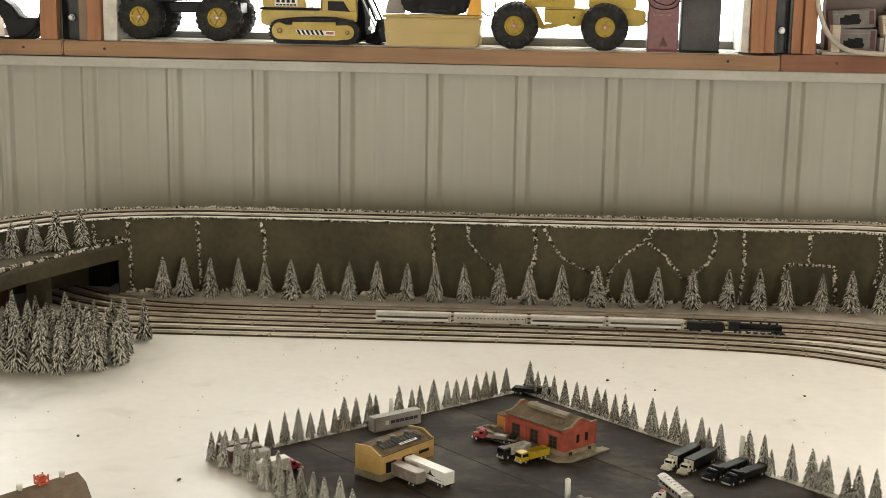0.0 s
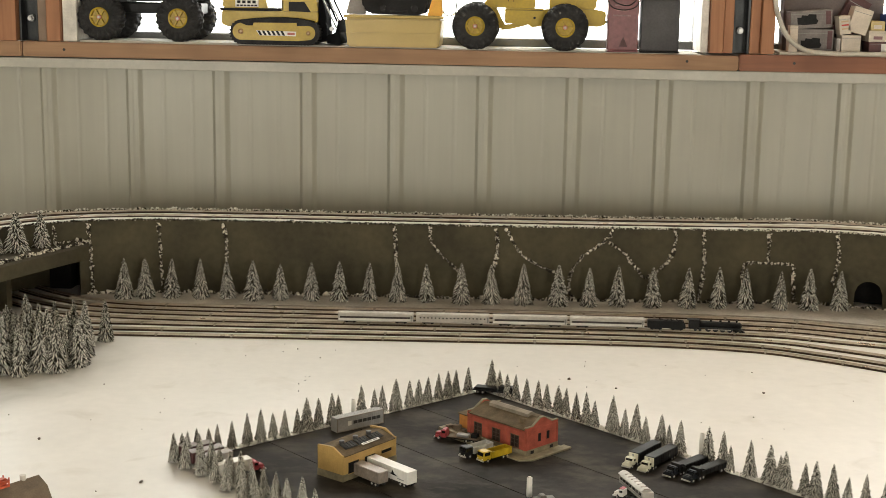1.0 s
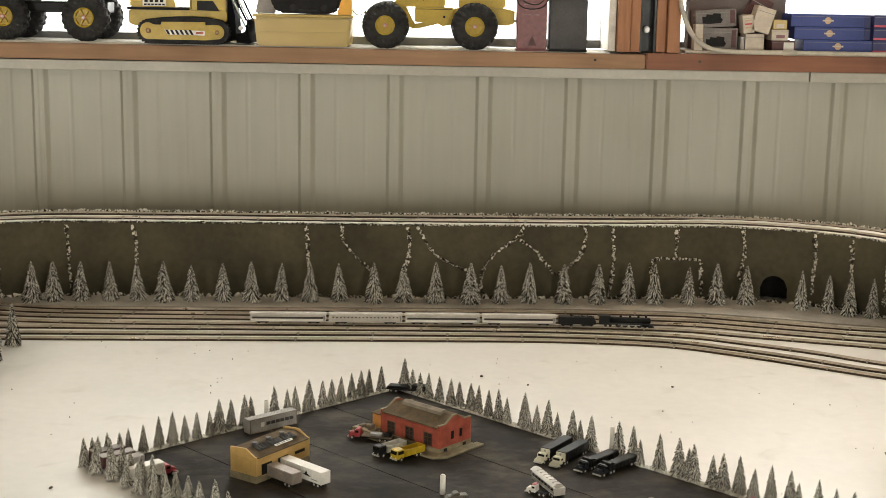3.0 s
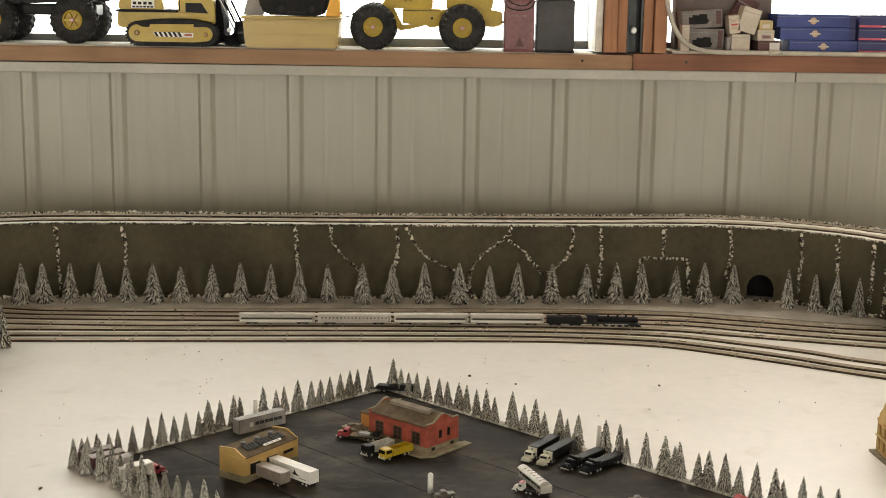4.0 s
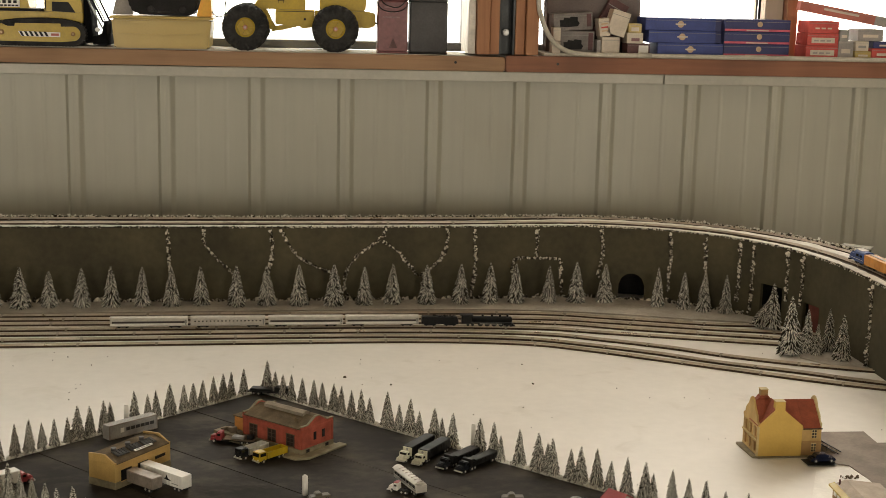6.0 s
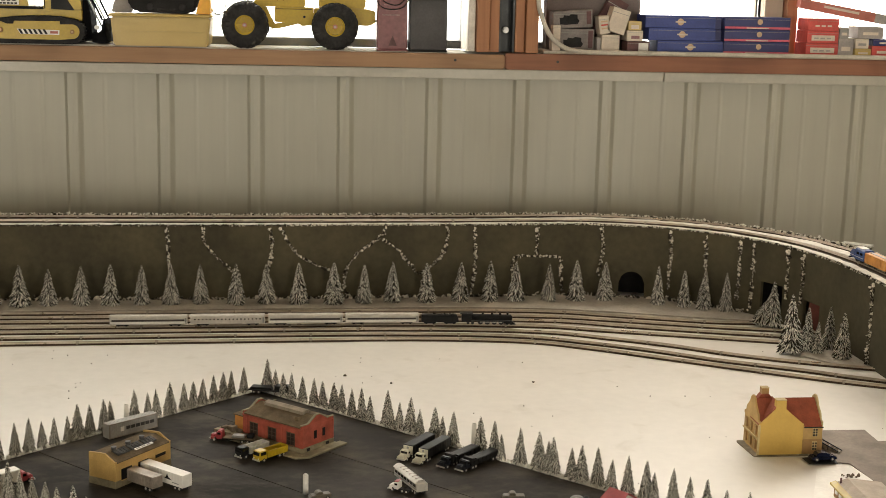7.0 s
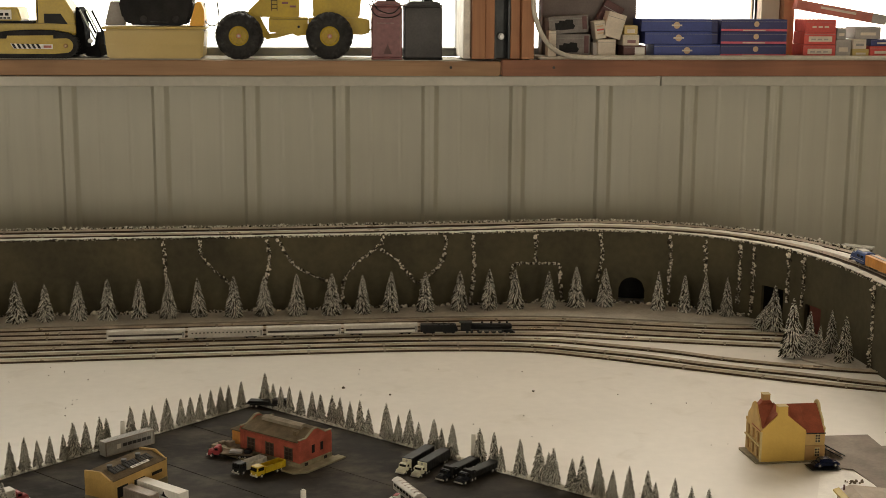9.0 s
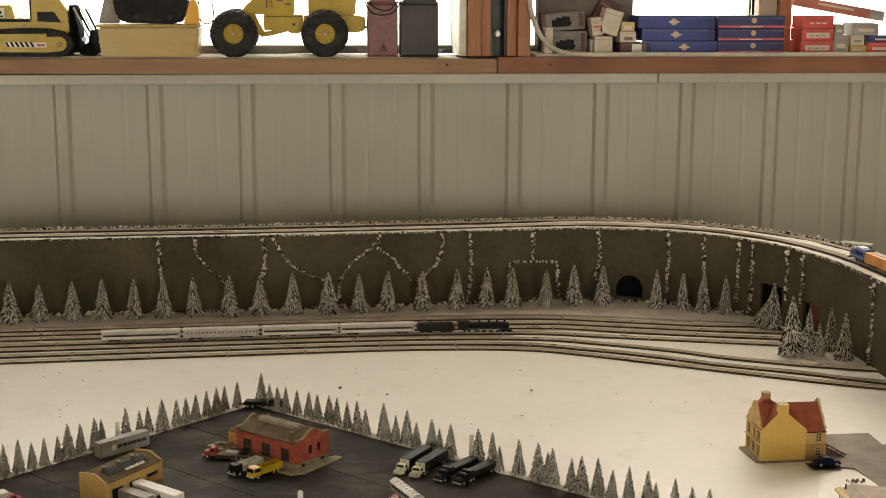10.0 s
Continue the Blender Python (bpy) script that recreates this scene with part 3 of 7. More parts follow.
ARCH = _len[where((0.905, 2.546))]
GAP2 = _len[where((1.17, 2.33))]
GAP3 = _len[where((1.212, 2.195))]
GAP1 = _len[where((-1.07, 2.33))]
OPENINGS = [(GAP1 - 0.30, GAP1 + 0.19, 0.100, False), (ARCH - 0.031, ARCH + 0.031, 0.066, True), (GAP2 - 0.03, GAP2 + 0.035, 0.085, False), (GAP3 - 0.03, GAP3 + 0.03, 0.070, False)]


def open_height(s):
    for a, b, h, arch in OPENINGS:
        if a < s < b:
            if not arch:
                return h
            u = abs((s - (a + b) / 2) / ((b - a) / 2))
            return h - 0.031 + 0.031 * math.sqrt(max(0.0, 1 - u * u)) if u < 1 else 0
    return 0.0


stops = sorted(set([round(i * 0.012, 4) for i in range(int(_len[-1] / 0.012))] + [e for a, b, h, k in OPENINGS for e in (a + 1e-4, b - 1e-4, a - 1e-4, b + 1e-4)] + [ARCH + d * 0.0062 for d in range(-5, 6)]))
bm = bmesh.new()
rows = []
for s in stops:
    p = front_at(s)
    q = back_of(p, 0.009)
    h = open_height(s)
    rows.append([bm.verts.new((p.x, p.y, h)), bm.verts.new((p.x, p.y, DECK + 0.0055)), bm.verts.new((q.x, q.y, DECK + 0.0055)), bm.verts.new((q.x, q.y, h))])
for u, v in zip(rows, rows[1:]):
    for k in range(4):
        bm.faces.new((u[k], v[k], v[(k + 1) % 4], u[(k + 1) % 4]))
bmesh.ops.recalc_face_normals(bm, faces=bm.faces[:])
part("wall_face", bm, M_GREYWALL, raised)
part("deck", ribbon(offset_line(MID, (REAR + 0.008 - HALF + 0.0095) / 2), (REAR + 0.008 + HALF - 0.0095) / 2, DECK, DECK + 0.006), M_DECK, raised, "grey deck under the upper tracks")
part("back_face", ribbon(offset_line(MID, REAR), 0.004, 0.0, DECK - 0.001), M_GREYWALL, raised)
for _s in [i * 0.30 + 0.1 for i in range(int(_len[-1] / 0.30))]:
    if not any(a - 0.03 < _s < b + 0.03 for a, b, h, k in OPENINGS):
        _p = back_of(front_at(_s), 0.05)
        part("bearer", box(_p.x - 0.012, _p.x + 0.012, _p.y - 0.012, _p.y + 0.012, 0.0, DECK - 0.001), M_LEG, raised)

# snow along the deck edges


def snow_strip(points, half, z, seed, far=1.0):
    r = random.Random(seed)
    bm = bmesh.new()
    lft, rgt = offset_line(points, half), offset_line(points, -half)
    prev = None
    for a, b in zip(lft, rgt):
        k = (0.7 + 0.3 * r.random()) * (1 + (far - 1) * min(1.0, max(0.0, ((a.x - 0.55) / 0.35))))
        m = (a + b) / 2
        ring = [bm.verts.new((m.x + (c.x - m.x) * k, m.y + (c.y - m.y) * k, z + dz)) for c, dz in ((a, 0), (a, 0.0022 * k), (b, 0.0022 * k), (b, 0))]
        if prev:
            for q in range(4):
                bm.faces.new((prev[q], prev[(q + 1) % 4], ring[(q + 1) % 4], ring[q]))
        prev = ring
    bmesh.ops.recalc_face_normals(bm, faces=bm.faces[:])
    return bm


part("snow_band", snow_strip(offset_line(MID, -0.074), 0.010, DECK + 0.0062, 1), M_SNOW, raised, "white snow along the deck edge")
part("snow_band", snow_strip(offset_line(MID, -0.018), 0.007, DECK + 0.0062, 2, 2.2), M_SNOW, raised, "white snow between the upper tracks")


def stones(bm, p, size, r):
    """One rough stone about a point."""
    own = bmesh.ops.create_icosphere(bm, subdivisions=1, radius=size, matrix=Matrix.Translation(p) @ Euler((r.random() * 6, r.random() * 6, r.random() * 6)).to_matrix().to_4x4() @ Matrix.Diagonal((1, 0.65 + 0.5 * r.random(), 0.55 + 0.4 * r.random(), 1)))
    for v in own["verts"]:
        v.co += Vector((r.uniform(-1, 1), r.uniform(-1, 1), r.uniform(-1, 1))) * size * 0.46


def rubble_along(name, points, step, lo, hi, jitter, seed, parent, label, lift=0.5, mat=None):
    r = random.Random(seed)
    bm = bmesh.new()
    acc = 0.0
    nxt = step
    for a, b in zip(points, points[1:]):
        d = (b - a).length
        while acc + d >= nxt:
            p = a.lerp(b, (nxt - acc) / d)
            swell = 0.75 + 0.35 * math.sin(nxt * 61.0 + seed) * math.sin(nxt * 23.7 + seed * 2.0) + 0.25 * math.sin(nxt * 140.0)
            s = r.uniform(lo, hi) * (0.55 + 0.6 * swell)
            stones(bm, p + Vector((r.uniform(-jitter, jitter), r.uniform(-jitter, jitter), s * lift * (0.4 + swell) + r.uniform(0, jitter * 0.3))), s, r)
            nxt += step * r.uniform(0.55, 1.45)
        acc += d
    ob = part(name, bm, mat or M_STONE, parent, label)
    return tagged(ob, kind="stuff")


_top = DECK + 0.006
rubble_along("rubble_ballast", [p + Vector((0, 0, _top)) for p in offset_line(MID, REAR)], 0.0009, 0.0017, 0.0036, 0.0058, 11, raised, "snowy rubble along the rear edge", 0.35, mat=M_STONE_PALE)
rubble_along("rubble_ballast", [p + Vector((0, 0, _top)) for p in offset_line(MID, REAR - 0.009)], 0.0022, 0.0010, 0.0024, 0.0024, 15, raised, "dark stones at the foot of the rear rubble", 0.2, mat=M_STONE_DARK)
rubble_along("snow_cover", [p + Vector((0, 0, _top + 0.0025)) for p in offset_line(MID, REAR + 0.001)], 0.0052, 0.0016, 0.0032, 0.0055, 13, raised, "snow lumps on the rear rubble", 0.45, mat=M_SNOW)
_fr = [p + Vector((0, 0, _top - 0.0005)) for p in offset_line(MID, -HALF - 0.001)]
_cut = min(range(len(_fr)), key=lambda i: abs(_fr[i].x - 0.1) + (9 if _fr[i].y < 2.4 else 0))
rubble_along("rubble_ballast", _fr[:_cut + 1], 0.0015, 0.0011, 0.0028, 0.0024, 12, raised, "dark rubble along the front edge", 0.3, mat=M_STONE_DARK)
rubble_along("rubble_ballast", _fr[_cut:], 0.0015, 0.0011, 0.0026, 0.0022, 14, raised, "snow-crusted rubble along the front edge", 0.3)


def on_face(x, z, right=True):
    p = along(FRONT, x, right)
    q = back_of(p, -0.003)
    return Vector((q.x, q.y, z))


def stone_string(ctrl, seed, name="stone_string"):
    pts = curve_points(ctrl, 0.004)
    rubble_along(name, pts, 0.0015, 0.0014, 0.0037, 0.0034, seed, raised, "string of black and white stones glued on the wall", 0.0)


# strings of stones on the face: straight drops by x, then the curved ones
for _k, (_x, _z) in enumerate(((-0.888, 0.004), (-0.735, 0.02), (-0.583, 0.08), (-0.188, 0.07), (0.047, 0.07), (0.523, 0.006), (0.831, 0.05))):
    stone_string([on_face(_x, DECK), on_face(_x + 0.004, (DECK + _z) / 2), on_face(_x + (0.006 if _x < 0 else -0.006), _z)], 30 + _k)
for _k, _c in enumerate((((-0.106, 0.172), (-0.102, 0.137), (-0.076, 0.104), (-0.040, 0.068)), ((0.070, 0.172), (0.086, 0.14), (0.111, 0.107), (0.173, 0.074), (0.20, 0.07)), ((0.318, 0.172), (0.295, 0.143), (0.247, 0.109), (0.219, 0.062), (0.22, 0.021), (0.234, 0.008)), ((0.306, 0.143), (0.342, 0.117), (0.39, 0.06)), ((0.460, 0.172), (0.456, 0.125), (0.429, 0.084), (0.395, 0.06)), ((0.676, 0.17), (0.675, 0.14), (0.676, 0.102)), ((0.618, 0.047), (0.622, 0.096), (0.676, 0.099), (0.730, 0.095), (0.735, 0.06), (0.739, 0.012)))):
    stone_string([on_face(x, z) for x, z in _c], 50 + _k)
for _k, (_px, _py, _z) in enumerate(((0.985, 2.50, 0.03), (1.055, 2.452, 0.03), (1.105, 2.40, 0.03), (1.13, 2.37, 0.01), (1.185, 2.285, 0.06), (1.205, 2.225, 0.06), (1.247, 1.96, 0.004))):
    _f = back_of(FRONT[where((_px, _py))], -0.003)
    stone_string([_f + Vector((0, 0, DECK)), _f + Vector((0.002, 0, 0.10)), _f + Vector((-0.001, 0.0, _z))], 70 + _k)
rubble_along("foot_rubble", [p + Vector((0, 0, 0.004)) for p in offset_line([q for q in FRONT if -0.90 < q.x < 1.14 and q.y > 2.36], -0.006)], 0.0026, 0.0018, 0.0046, 0.005, 90, raised, "pale stones along the foot of the wall", mat=M_STONE_PALE)

_f = back_of(along(FRONT, -0.957, False), -0.003)
stone_string([_f + Vector((0, 0, DECK)), _f + Vector((0.002, 0, 0.15)), _f + Vector((0.001, 0, 0.124))], 85)
# black sheets added inside the tunnel mouths for the shade there
M_SHADEBLACK = material("shade_black_sheet", (0.012, 0.011, 0.010), 0.9, vary=0.2, scale=30, spec=0.1)
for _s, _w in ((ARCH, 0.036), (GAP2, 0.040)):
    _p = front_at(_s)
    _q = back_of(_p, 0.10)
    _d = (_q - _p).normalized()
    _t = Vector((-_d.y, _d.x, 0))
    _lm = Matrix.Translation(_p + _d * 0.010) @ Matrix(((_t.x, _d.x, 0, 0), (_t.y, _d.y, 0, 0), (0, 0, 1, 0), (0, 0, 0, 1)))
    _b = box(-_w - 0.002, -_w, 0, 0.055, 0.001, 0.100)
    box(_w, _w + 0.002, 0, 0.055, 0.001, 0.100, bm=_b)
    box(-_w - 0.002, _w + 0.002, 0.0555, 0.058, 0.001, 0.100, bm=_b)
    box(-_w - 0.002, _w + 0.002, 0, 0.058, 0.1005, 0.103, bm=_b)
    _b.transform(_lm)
    part("tunnel_shade", _b, M_SHADEBLACK, raised, "black sheets for the shade inside a tunnel mouth")

# grey terrace at the foot of the wall
_foot = [q for q in FRONT if -0.93 < q.x < 1.16 and q.y > 2.33]
_edge = curve_points(line3(((1.135, 2.315), (1.0, 2.345), (0.85, 2.39), (0.65, 2.432), (0.36, 2.438), (0.0, 2.425), (-0.4, 2.405), (-0.80, 2.385), (-0.93, 2.40))), 0.03)
solo("terrace", slab([(p.x, p.y - 0.002) for p in _foot] + [(p.x, p.y) for p in _edge], 0.0005, 0.004), M_GREYFLOOR, None, "grey painted strip of ground along the retaining wall", "ground strip", kind="structure")
_rt = [(1.135, 2.02), (1.20, 1.93), (1.256, 1.92), (1.25, 2.06), (1.225, 2.18), (1.17, 2.16)]
solo("terrace", slab(_rt, 0.0005, 0.004), M_GREYFLOOR, None, "grey painted patch of ground under snowy trees", "ground strip", kind="structure")

# left: lower shelf with trees, carried over the tracks
shelf = thing("tree_shelf", None, "olive grey shelf bridge over the lower tracks", "bridge")
_in = [q for q in FRONT if q.x < -0.885 and q.y > 1.75]
_taper = curve_points(line3(((-1.075, 1.76), (-1.030, 2.07), (-0.975, 2.238), (-0.925, 2.365), (-0.881, 2.466))), 0.02)
SHELF = 0.124
part("shelf_top", slab([(p.x, p.y) for p in offset_line(_in, -0.002)] + [(p.x, p.y) for p in reversed(_taper)], SHELF - 0.006, SHELF), M_SHELF, shelf)
part("fascia", ribbon(offset_line(_taper, 0.004), 0.004, SHELF - 0.037, SHELF - 0.0062), M_GREYWALL, shelf)
part("pier", box(-1.049, -1.004, 2.245, 2.275, 0.0, SHELF - 0.038), M_GREYWALL, shelf)
part("abutment", box(-0.912, -0.884, 2.455, 2.478, 0.0, SHELF - 0.007), M_GREYWALL, shelf)
part("side_panel", box(-1.20, -1.07, 2.20, 2.206, 0.0, SHELF - 0.05), material("red_brown_panel", (0.14, 0.05, 0.03), 0.7, vary=0.15), shelf, "red-brown panel under the shelf")
for _x0, _x1, _h in ((-1.092, -1.074, 0.032), (-1.057, -1.006, 0.034)):
    part("rear_panel", box(_x0, _x1, 2.560, 2.566, 0.0, _h, 0.001), M_CARD, shelf, "pale panel behind the opening")
# black block stands in for the shade of the recess
part("recess_shade_block", box(-1.006, -0.955, 2.520, 2.560, 0.0, 0.090), M_SHADEBLACK, shelf, "black block for the shade in the recess behind the abutment")
rubble_along("shelf_rubble", [p + Vector((0, 0, SHELF)) for p in offset_line(_taper, 0.006)], 0.0017, 0.002, 0.0050, 0.005, 95, shelf, "pale stones along the shelf edge")
rubble_along("shelf_rubble", [on_face(-0.958 + k * 0.006, SHELF + 0.004, False) for k in range(12)], 0.0018, 0.0018, 0.0040, 0.003, 96, shelf, "pale stones along the shelf back")

_far = curve_points(line3(((0.98, 2.222), (0.80, 2.262), (0.64, 2.292), (0.40, 2.256), (0.0, 2.250), (-0.5, 2.232), (-0.9, 2.24))), 0.03)
_near = [p for p in reversed(_edge) if -0.90 < p.x < 1.02]
solo("track_ground", slab([(p.x, p.y - 0.003) for p in _near] + [(p.x, p.y) for p in _far], 0.0003, 0.0007), M_TRACKGROUND, None, "tan grey painted ground under the yard tracks", "ground strip", kind="structure")


# ---- tracks ----
def rail_bar(points):
    """A rail: foot, web and a slightly crowned head."""
    prof = ((-0.0009, 0.0026), (-0.0009, 0.0030), (-0.0003, 0.0033), (-0.0003, 0.0040), (-0.00054, 0.0042), (-0.00056, 0.0047), (-0.00042, 0.00488), (-0.00022, 0.00496), (0.0, 0.0050), (0.00022, 0.00496), (0.00042, 0.00488), (0.00056, 0.0047), (0.00054, 0.0042), (0.0003, 0.0040), (0.0003, 0.0033), (0.0009, 0.0030), (0.0009, 0.0026))
    bm = bmesh.new()
    lines = {d: offset_line(points, d) for d in set(d for d, z in prof)}
    rows = [[bm.verts.new((lines[d][i].x, lines[d][i].y, lines[d][i].z + z)) for d, z in prof] for i in range(len(points))]
    n = len(prof)
    for u, v in zip(rows, rows[1:]):
        for k in range(n):
            bm.faces.new((u[k], u[(k + 1) % n], v[(k + 1) % n], v[k])).smooth = 6 <= k <= 9
    bmesh.ops.recalc_face_normals(bm, faces=bm.faces[:])
    return bm


def track(ctrl, z, label, group, phase=0.0):
    pts = curve_points([Vector((x, y, z + 0.0012)) for x, y in ctrl], 0.012)
    t = thing("model_track", None, label, "track", group)
    part("roadbed", ribbon(pts, 0.0070, -0.0011, 0.0002), M_TIE, t, "brown strip under the sleepers")
    part("tie_web", ribbon(pts, 0.0064, 0.0003, 0.0019), M_TIE, t)
    ties = bmesh.new()
    acc, nxt = 0.0, 0.0
    for a, b in zip(pts, pts[1:]):
        d = (b - a).length
        u = (b - a).normalized()
        w = Vector((-u.y, u.x, 0))
        while nxt <= acc + d:
            p = a.lerp(b, (nxt - acc) / d)
            c = [p + sx * u * 0.0016 + sy * w * 0.0066 for sx, sy in ((-1, -1), (1, -1), (1, 1), (-1, 1))]
            lo = [ties.verts.new((q.x, q.y, q.z + 0.0004)) for q in c]
            hi = [ties.verts.new((q.x, q.y, q.z + 0.0026)) for q in c]
            ties.faces.new(hi)
            for k in range(4):
                ties.faces.new((lo[k], lo[(k + 1) % 4], hi[(k + 1) % 4], hi[k]))
            nxt += 0.0043
        acc += d
    tagged(part("sleeper_strip", ties, M_TIE, t), kind="stuff")
    for s in (-1, 1):
        part("rail", rail_bar(offset_line(pts, s * 0.0045)), M_RAIL, t)
    acc, nxt = 0.0, 0.03 + phase
    for a, b in zip(pts, pts[1:]):
        d = (b - a).length
        while nxt <= acc + d:
            p = a.lerp(b, (nxt - acc) / d)
            u = (b - a).normalized()
            jm = Matrix.Translation(p) @ u.to_track_quat("X", "Z").to_matrix().to_4x4()
            j = box(-0.0020, 0.0020, -0.0072, 0.0072, 0.0004, 0.0032)
            for sy in (-0.0045, 0.0045):
                box(-0.0030, 0.0030, sy - 0.0011, sy + 0.0011, 0.0026, 0.0047, bm=j)
            j.transform(jm)
            part("rail_joiner", j, M_JOIN, t)
            nxt += 0.156
        acc += d
    return t


YARD = "yard tracks on the table"
track(((-1.04, 2.52), (-0.93, 2.44), (-0.80, 2.385), (-0.60, 2.375), (-0.02, 2.394), (0.45, 2.405), (0.679, 2.395), (0.814, 2.358), (1.021, 2.300), (1.16, 2.285)), 0, "dark sleepered model track with bright rails", YARD, 0.05)
track(((-1.06, 2.48), (-0.95, 2.40), (-0.82, 2.348), (-0.60, 2.338), (-0.02, 2.352), (0.45, 2.358), (0.676, 2.347), (0.816, 2.312), (1.006, 2.258), (1.25, 2.20)), 0, "dark sleepered model track with bright rails", YARD, 0.05)
C_LINE = ((-1.08, 2.44), (-0.97, 2.36), (-0.83, 2.308), (-0.60, 2.298), (-0.02, 2.314), (0.45, 2.320), (0.682, 2.306), (0.815, 2.264), (0.994, 2.212), (1.27, 2.14))
track(C_LINE, 0, "dark sleepered model track with bright rails", YARD, 0.05)
D_LINE = ((-1.09, 2.395), (-0.98, 2.315), (-0.84, 2.263), (-0.60, 2.250), (-0.30, 2.258), (0.08, 2.272), (0.40, 2.278), (0.635, 2.262), (0.771, 2.224), (0.98, 2.165), (1.28, 2.08))
track(D_LINE, 0, "dark sleepered model track with bright rails", YARD, 0.10)
track(((-1.6, 2.11), (-1.1, 2.18), (-0.78, 2.203), (-0.50, 2.212), (0.08, 2.233), (0.40, 2.236), (0.632, 2.212), (0.76, 2.161), (0.888, 2.096), (1.003, 2.022), (1.197, 1.935), (1.6, 1.80)), 0, "dark sleepered model track with bright rails", YARD, 0.10)
track(((-1.6, 2.06), (-1.1, 2.13), (-0.78, 2.153), (-0.50, 2.166), (0.023, 2.190), (0.36, 2.196), (0.583, 2.174), (0.713, 2.123), (0.84, 2.056), (0.951, 1.985), (1.10, 1.908), (1.231, 1.832), (1.6, 1.66)), 0, "dark sleepered model track with bright rails", YARD, 0.0)
track(((-1.6, 2.01), (-1.1, 2.08), (-0.78, 2.108), (-0.50, 2.122), (0.025, 2.146), (0.36, 2.156), (0.581, 2.134), (0.709, 2.080), (0.831, 2.010), (0.953, 1.938), (1.09, 1.860), (1.218, 1.796), (1.6, 1.63)), 0, "dark sleepered model track with bright rails", YARD, 0.0)
UP = "upper tracks on the raised deck"
_thin = MID[::6] + [MID[-1]]
for _o in (-0.048, 0.012):
    track([(p.x, p.y) for p in offset_line(_thin, _o)], DECK + 0.006, "upper model track with shining rails", UP, 0.07)

part("inner_panel", box(1.228, 1.30, 2.232, 2.238, 0.0, 0.09), material("red_brown_inside", (0.20, 0.05, 0.03), 0.7, vary=0.15), raised, "red-brown panel inside the opening")

# ---- snowy trees ----
def tree_meshes(seed, thin=0.15, tiers=44):
    """A brush of many fine drooping flocked fingers with dark slits between them, round a dark core. Unit height."""
    r = random.Random(seed)
    verts, faces, look_of = [], [], []
    lop = [r.uniform(0.86, 1.10) for _ in range(8)]
    # snow missing in patches rather than evenly
    patch = [[r.random() for _ in range(9)] for _ in range(16)]
    for i in range(tiers):
        f = i / (tiers - 1)
        z = 0.066 + 0.912 * f
        rad = 0.214 * (1 - f) ** 0.80 + 0.021
        n = max(5, int(20 * (1 - f) + 6))
        for k in range(n):
            a = 2 * math.pi * (k + 0.5 * (i % 2)) / n + r.uniform(-0.34, 0.34)
            ln = rad * r.uniform(0.66, 1.13) * lop[int(a / (2 * math.pi) * 8) % 8]
            w = (0.0078 + 0.0036 * (1 - f)) * r.uniform(0.55, 1.35)
            dz = r.uniform(-0.022, 0.022)
            bend = r.uniform(-0.26, 0.26) * ln
            droop = r.uniform(0.22, 0.50)
            bare = 1 if r.random() < thin * (0.35 + 1.6 * patch[(i // 3) % 16][int(a / (2 * math.pi) * 9) % 9]) else 0
            d, s = Vector((math.cos(a), math.sin(a), 0)), Vector((-math.sin(a), math.cos(a), 0))
            root = d * ln * 0.46 + Vector((0, 0, z + ln * 0.05 + dz))
            mid = d * ln * 0.84 + Vector((0, 0, z - ln * droop * 0.50 + dz)) + s * bend * 0.7
            tip = d * ln * 1.02 + Vector((0, 0, z - ln * droop - 0.008 + dz)) + s * bend
            low = d * ln * 0.76 + Vector((0, 0, z - ln * droop * 0.45 + dz - 0.024))
            b = len(verts)
            verts += [root, mid + s * w, mid - s * w, mid + d * 0.005 + Vector((0, 0, 0.010)), tip, low]
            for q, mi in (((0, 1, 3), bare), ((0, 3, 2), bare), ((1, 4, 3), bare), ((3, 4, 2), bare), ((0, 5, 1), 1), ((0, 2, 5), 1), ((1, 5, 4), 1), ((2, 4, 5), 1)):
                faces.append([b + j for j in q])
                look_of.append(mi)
    b, m = len(verts), 10
    for k in range(m):
        a = 2 * math.pi * k / m
        verts += [Vector((0.126 * math.cos(a), 0.126 * math.sin(a), 0.06)), Vector((0.006 * math.cos(a), 0.006 * math.sin(a), 0.945))]
    for k in range(m):
        j = (k + 1) % m
        faces.append([b + 2 * k, b + 2 * j, b + 2 * j + 1, b + 2 * k + 1])
        look_of.append(1)
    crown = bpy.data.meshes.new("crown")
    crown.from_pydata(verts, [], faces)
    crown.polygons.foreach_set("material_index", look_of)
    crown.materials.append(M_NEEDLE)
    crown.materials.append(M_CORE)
    return crown


CROWNS = [tree_meshes(100 + k) for k in range(5)]
THIN_CROWNS = [tree_meshes(200 + k, 0.04, 38) for k in range(4)]
_tb = cyl((0, 0, 0), (0, 0, 0.10), 0.030, 0.022, n=8)
TRUNK = bpy.data.meshes.new("trunk")
_tb.to_mesh(TRUNK)
_tb.free()
TRUNK.materials.append(M_TRUNK)
_bb = cyl((0, 0, 0), (0, 0, 0.018), 0.105, 0.090, n=14)
BASE = bpy.data.meshes.new("base_disc")
_bb.to_mesh(BASE)
_bb.free()
BASE.materials.append(M_SNOW)
tree_rng = random.Random(21)


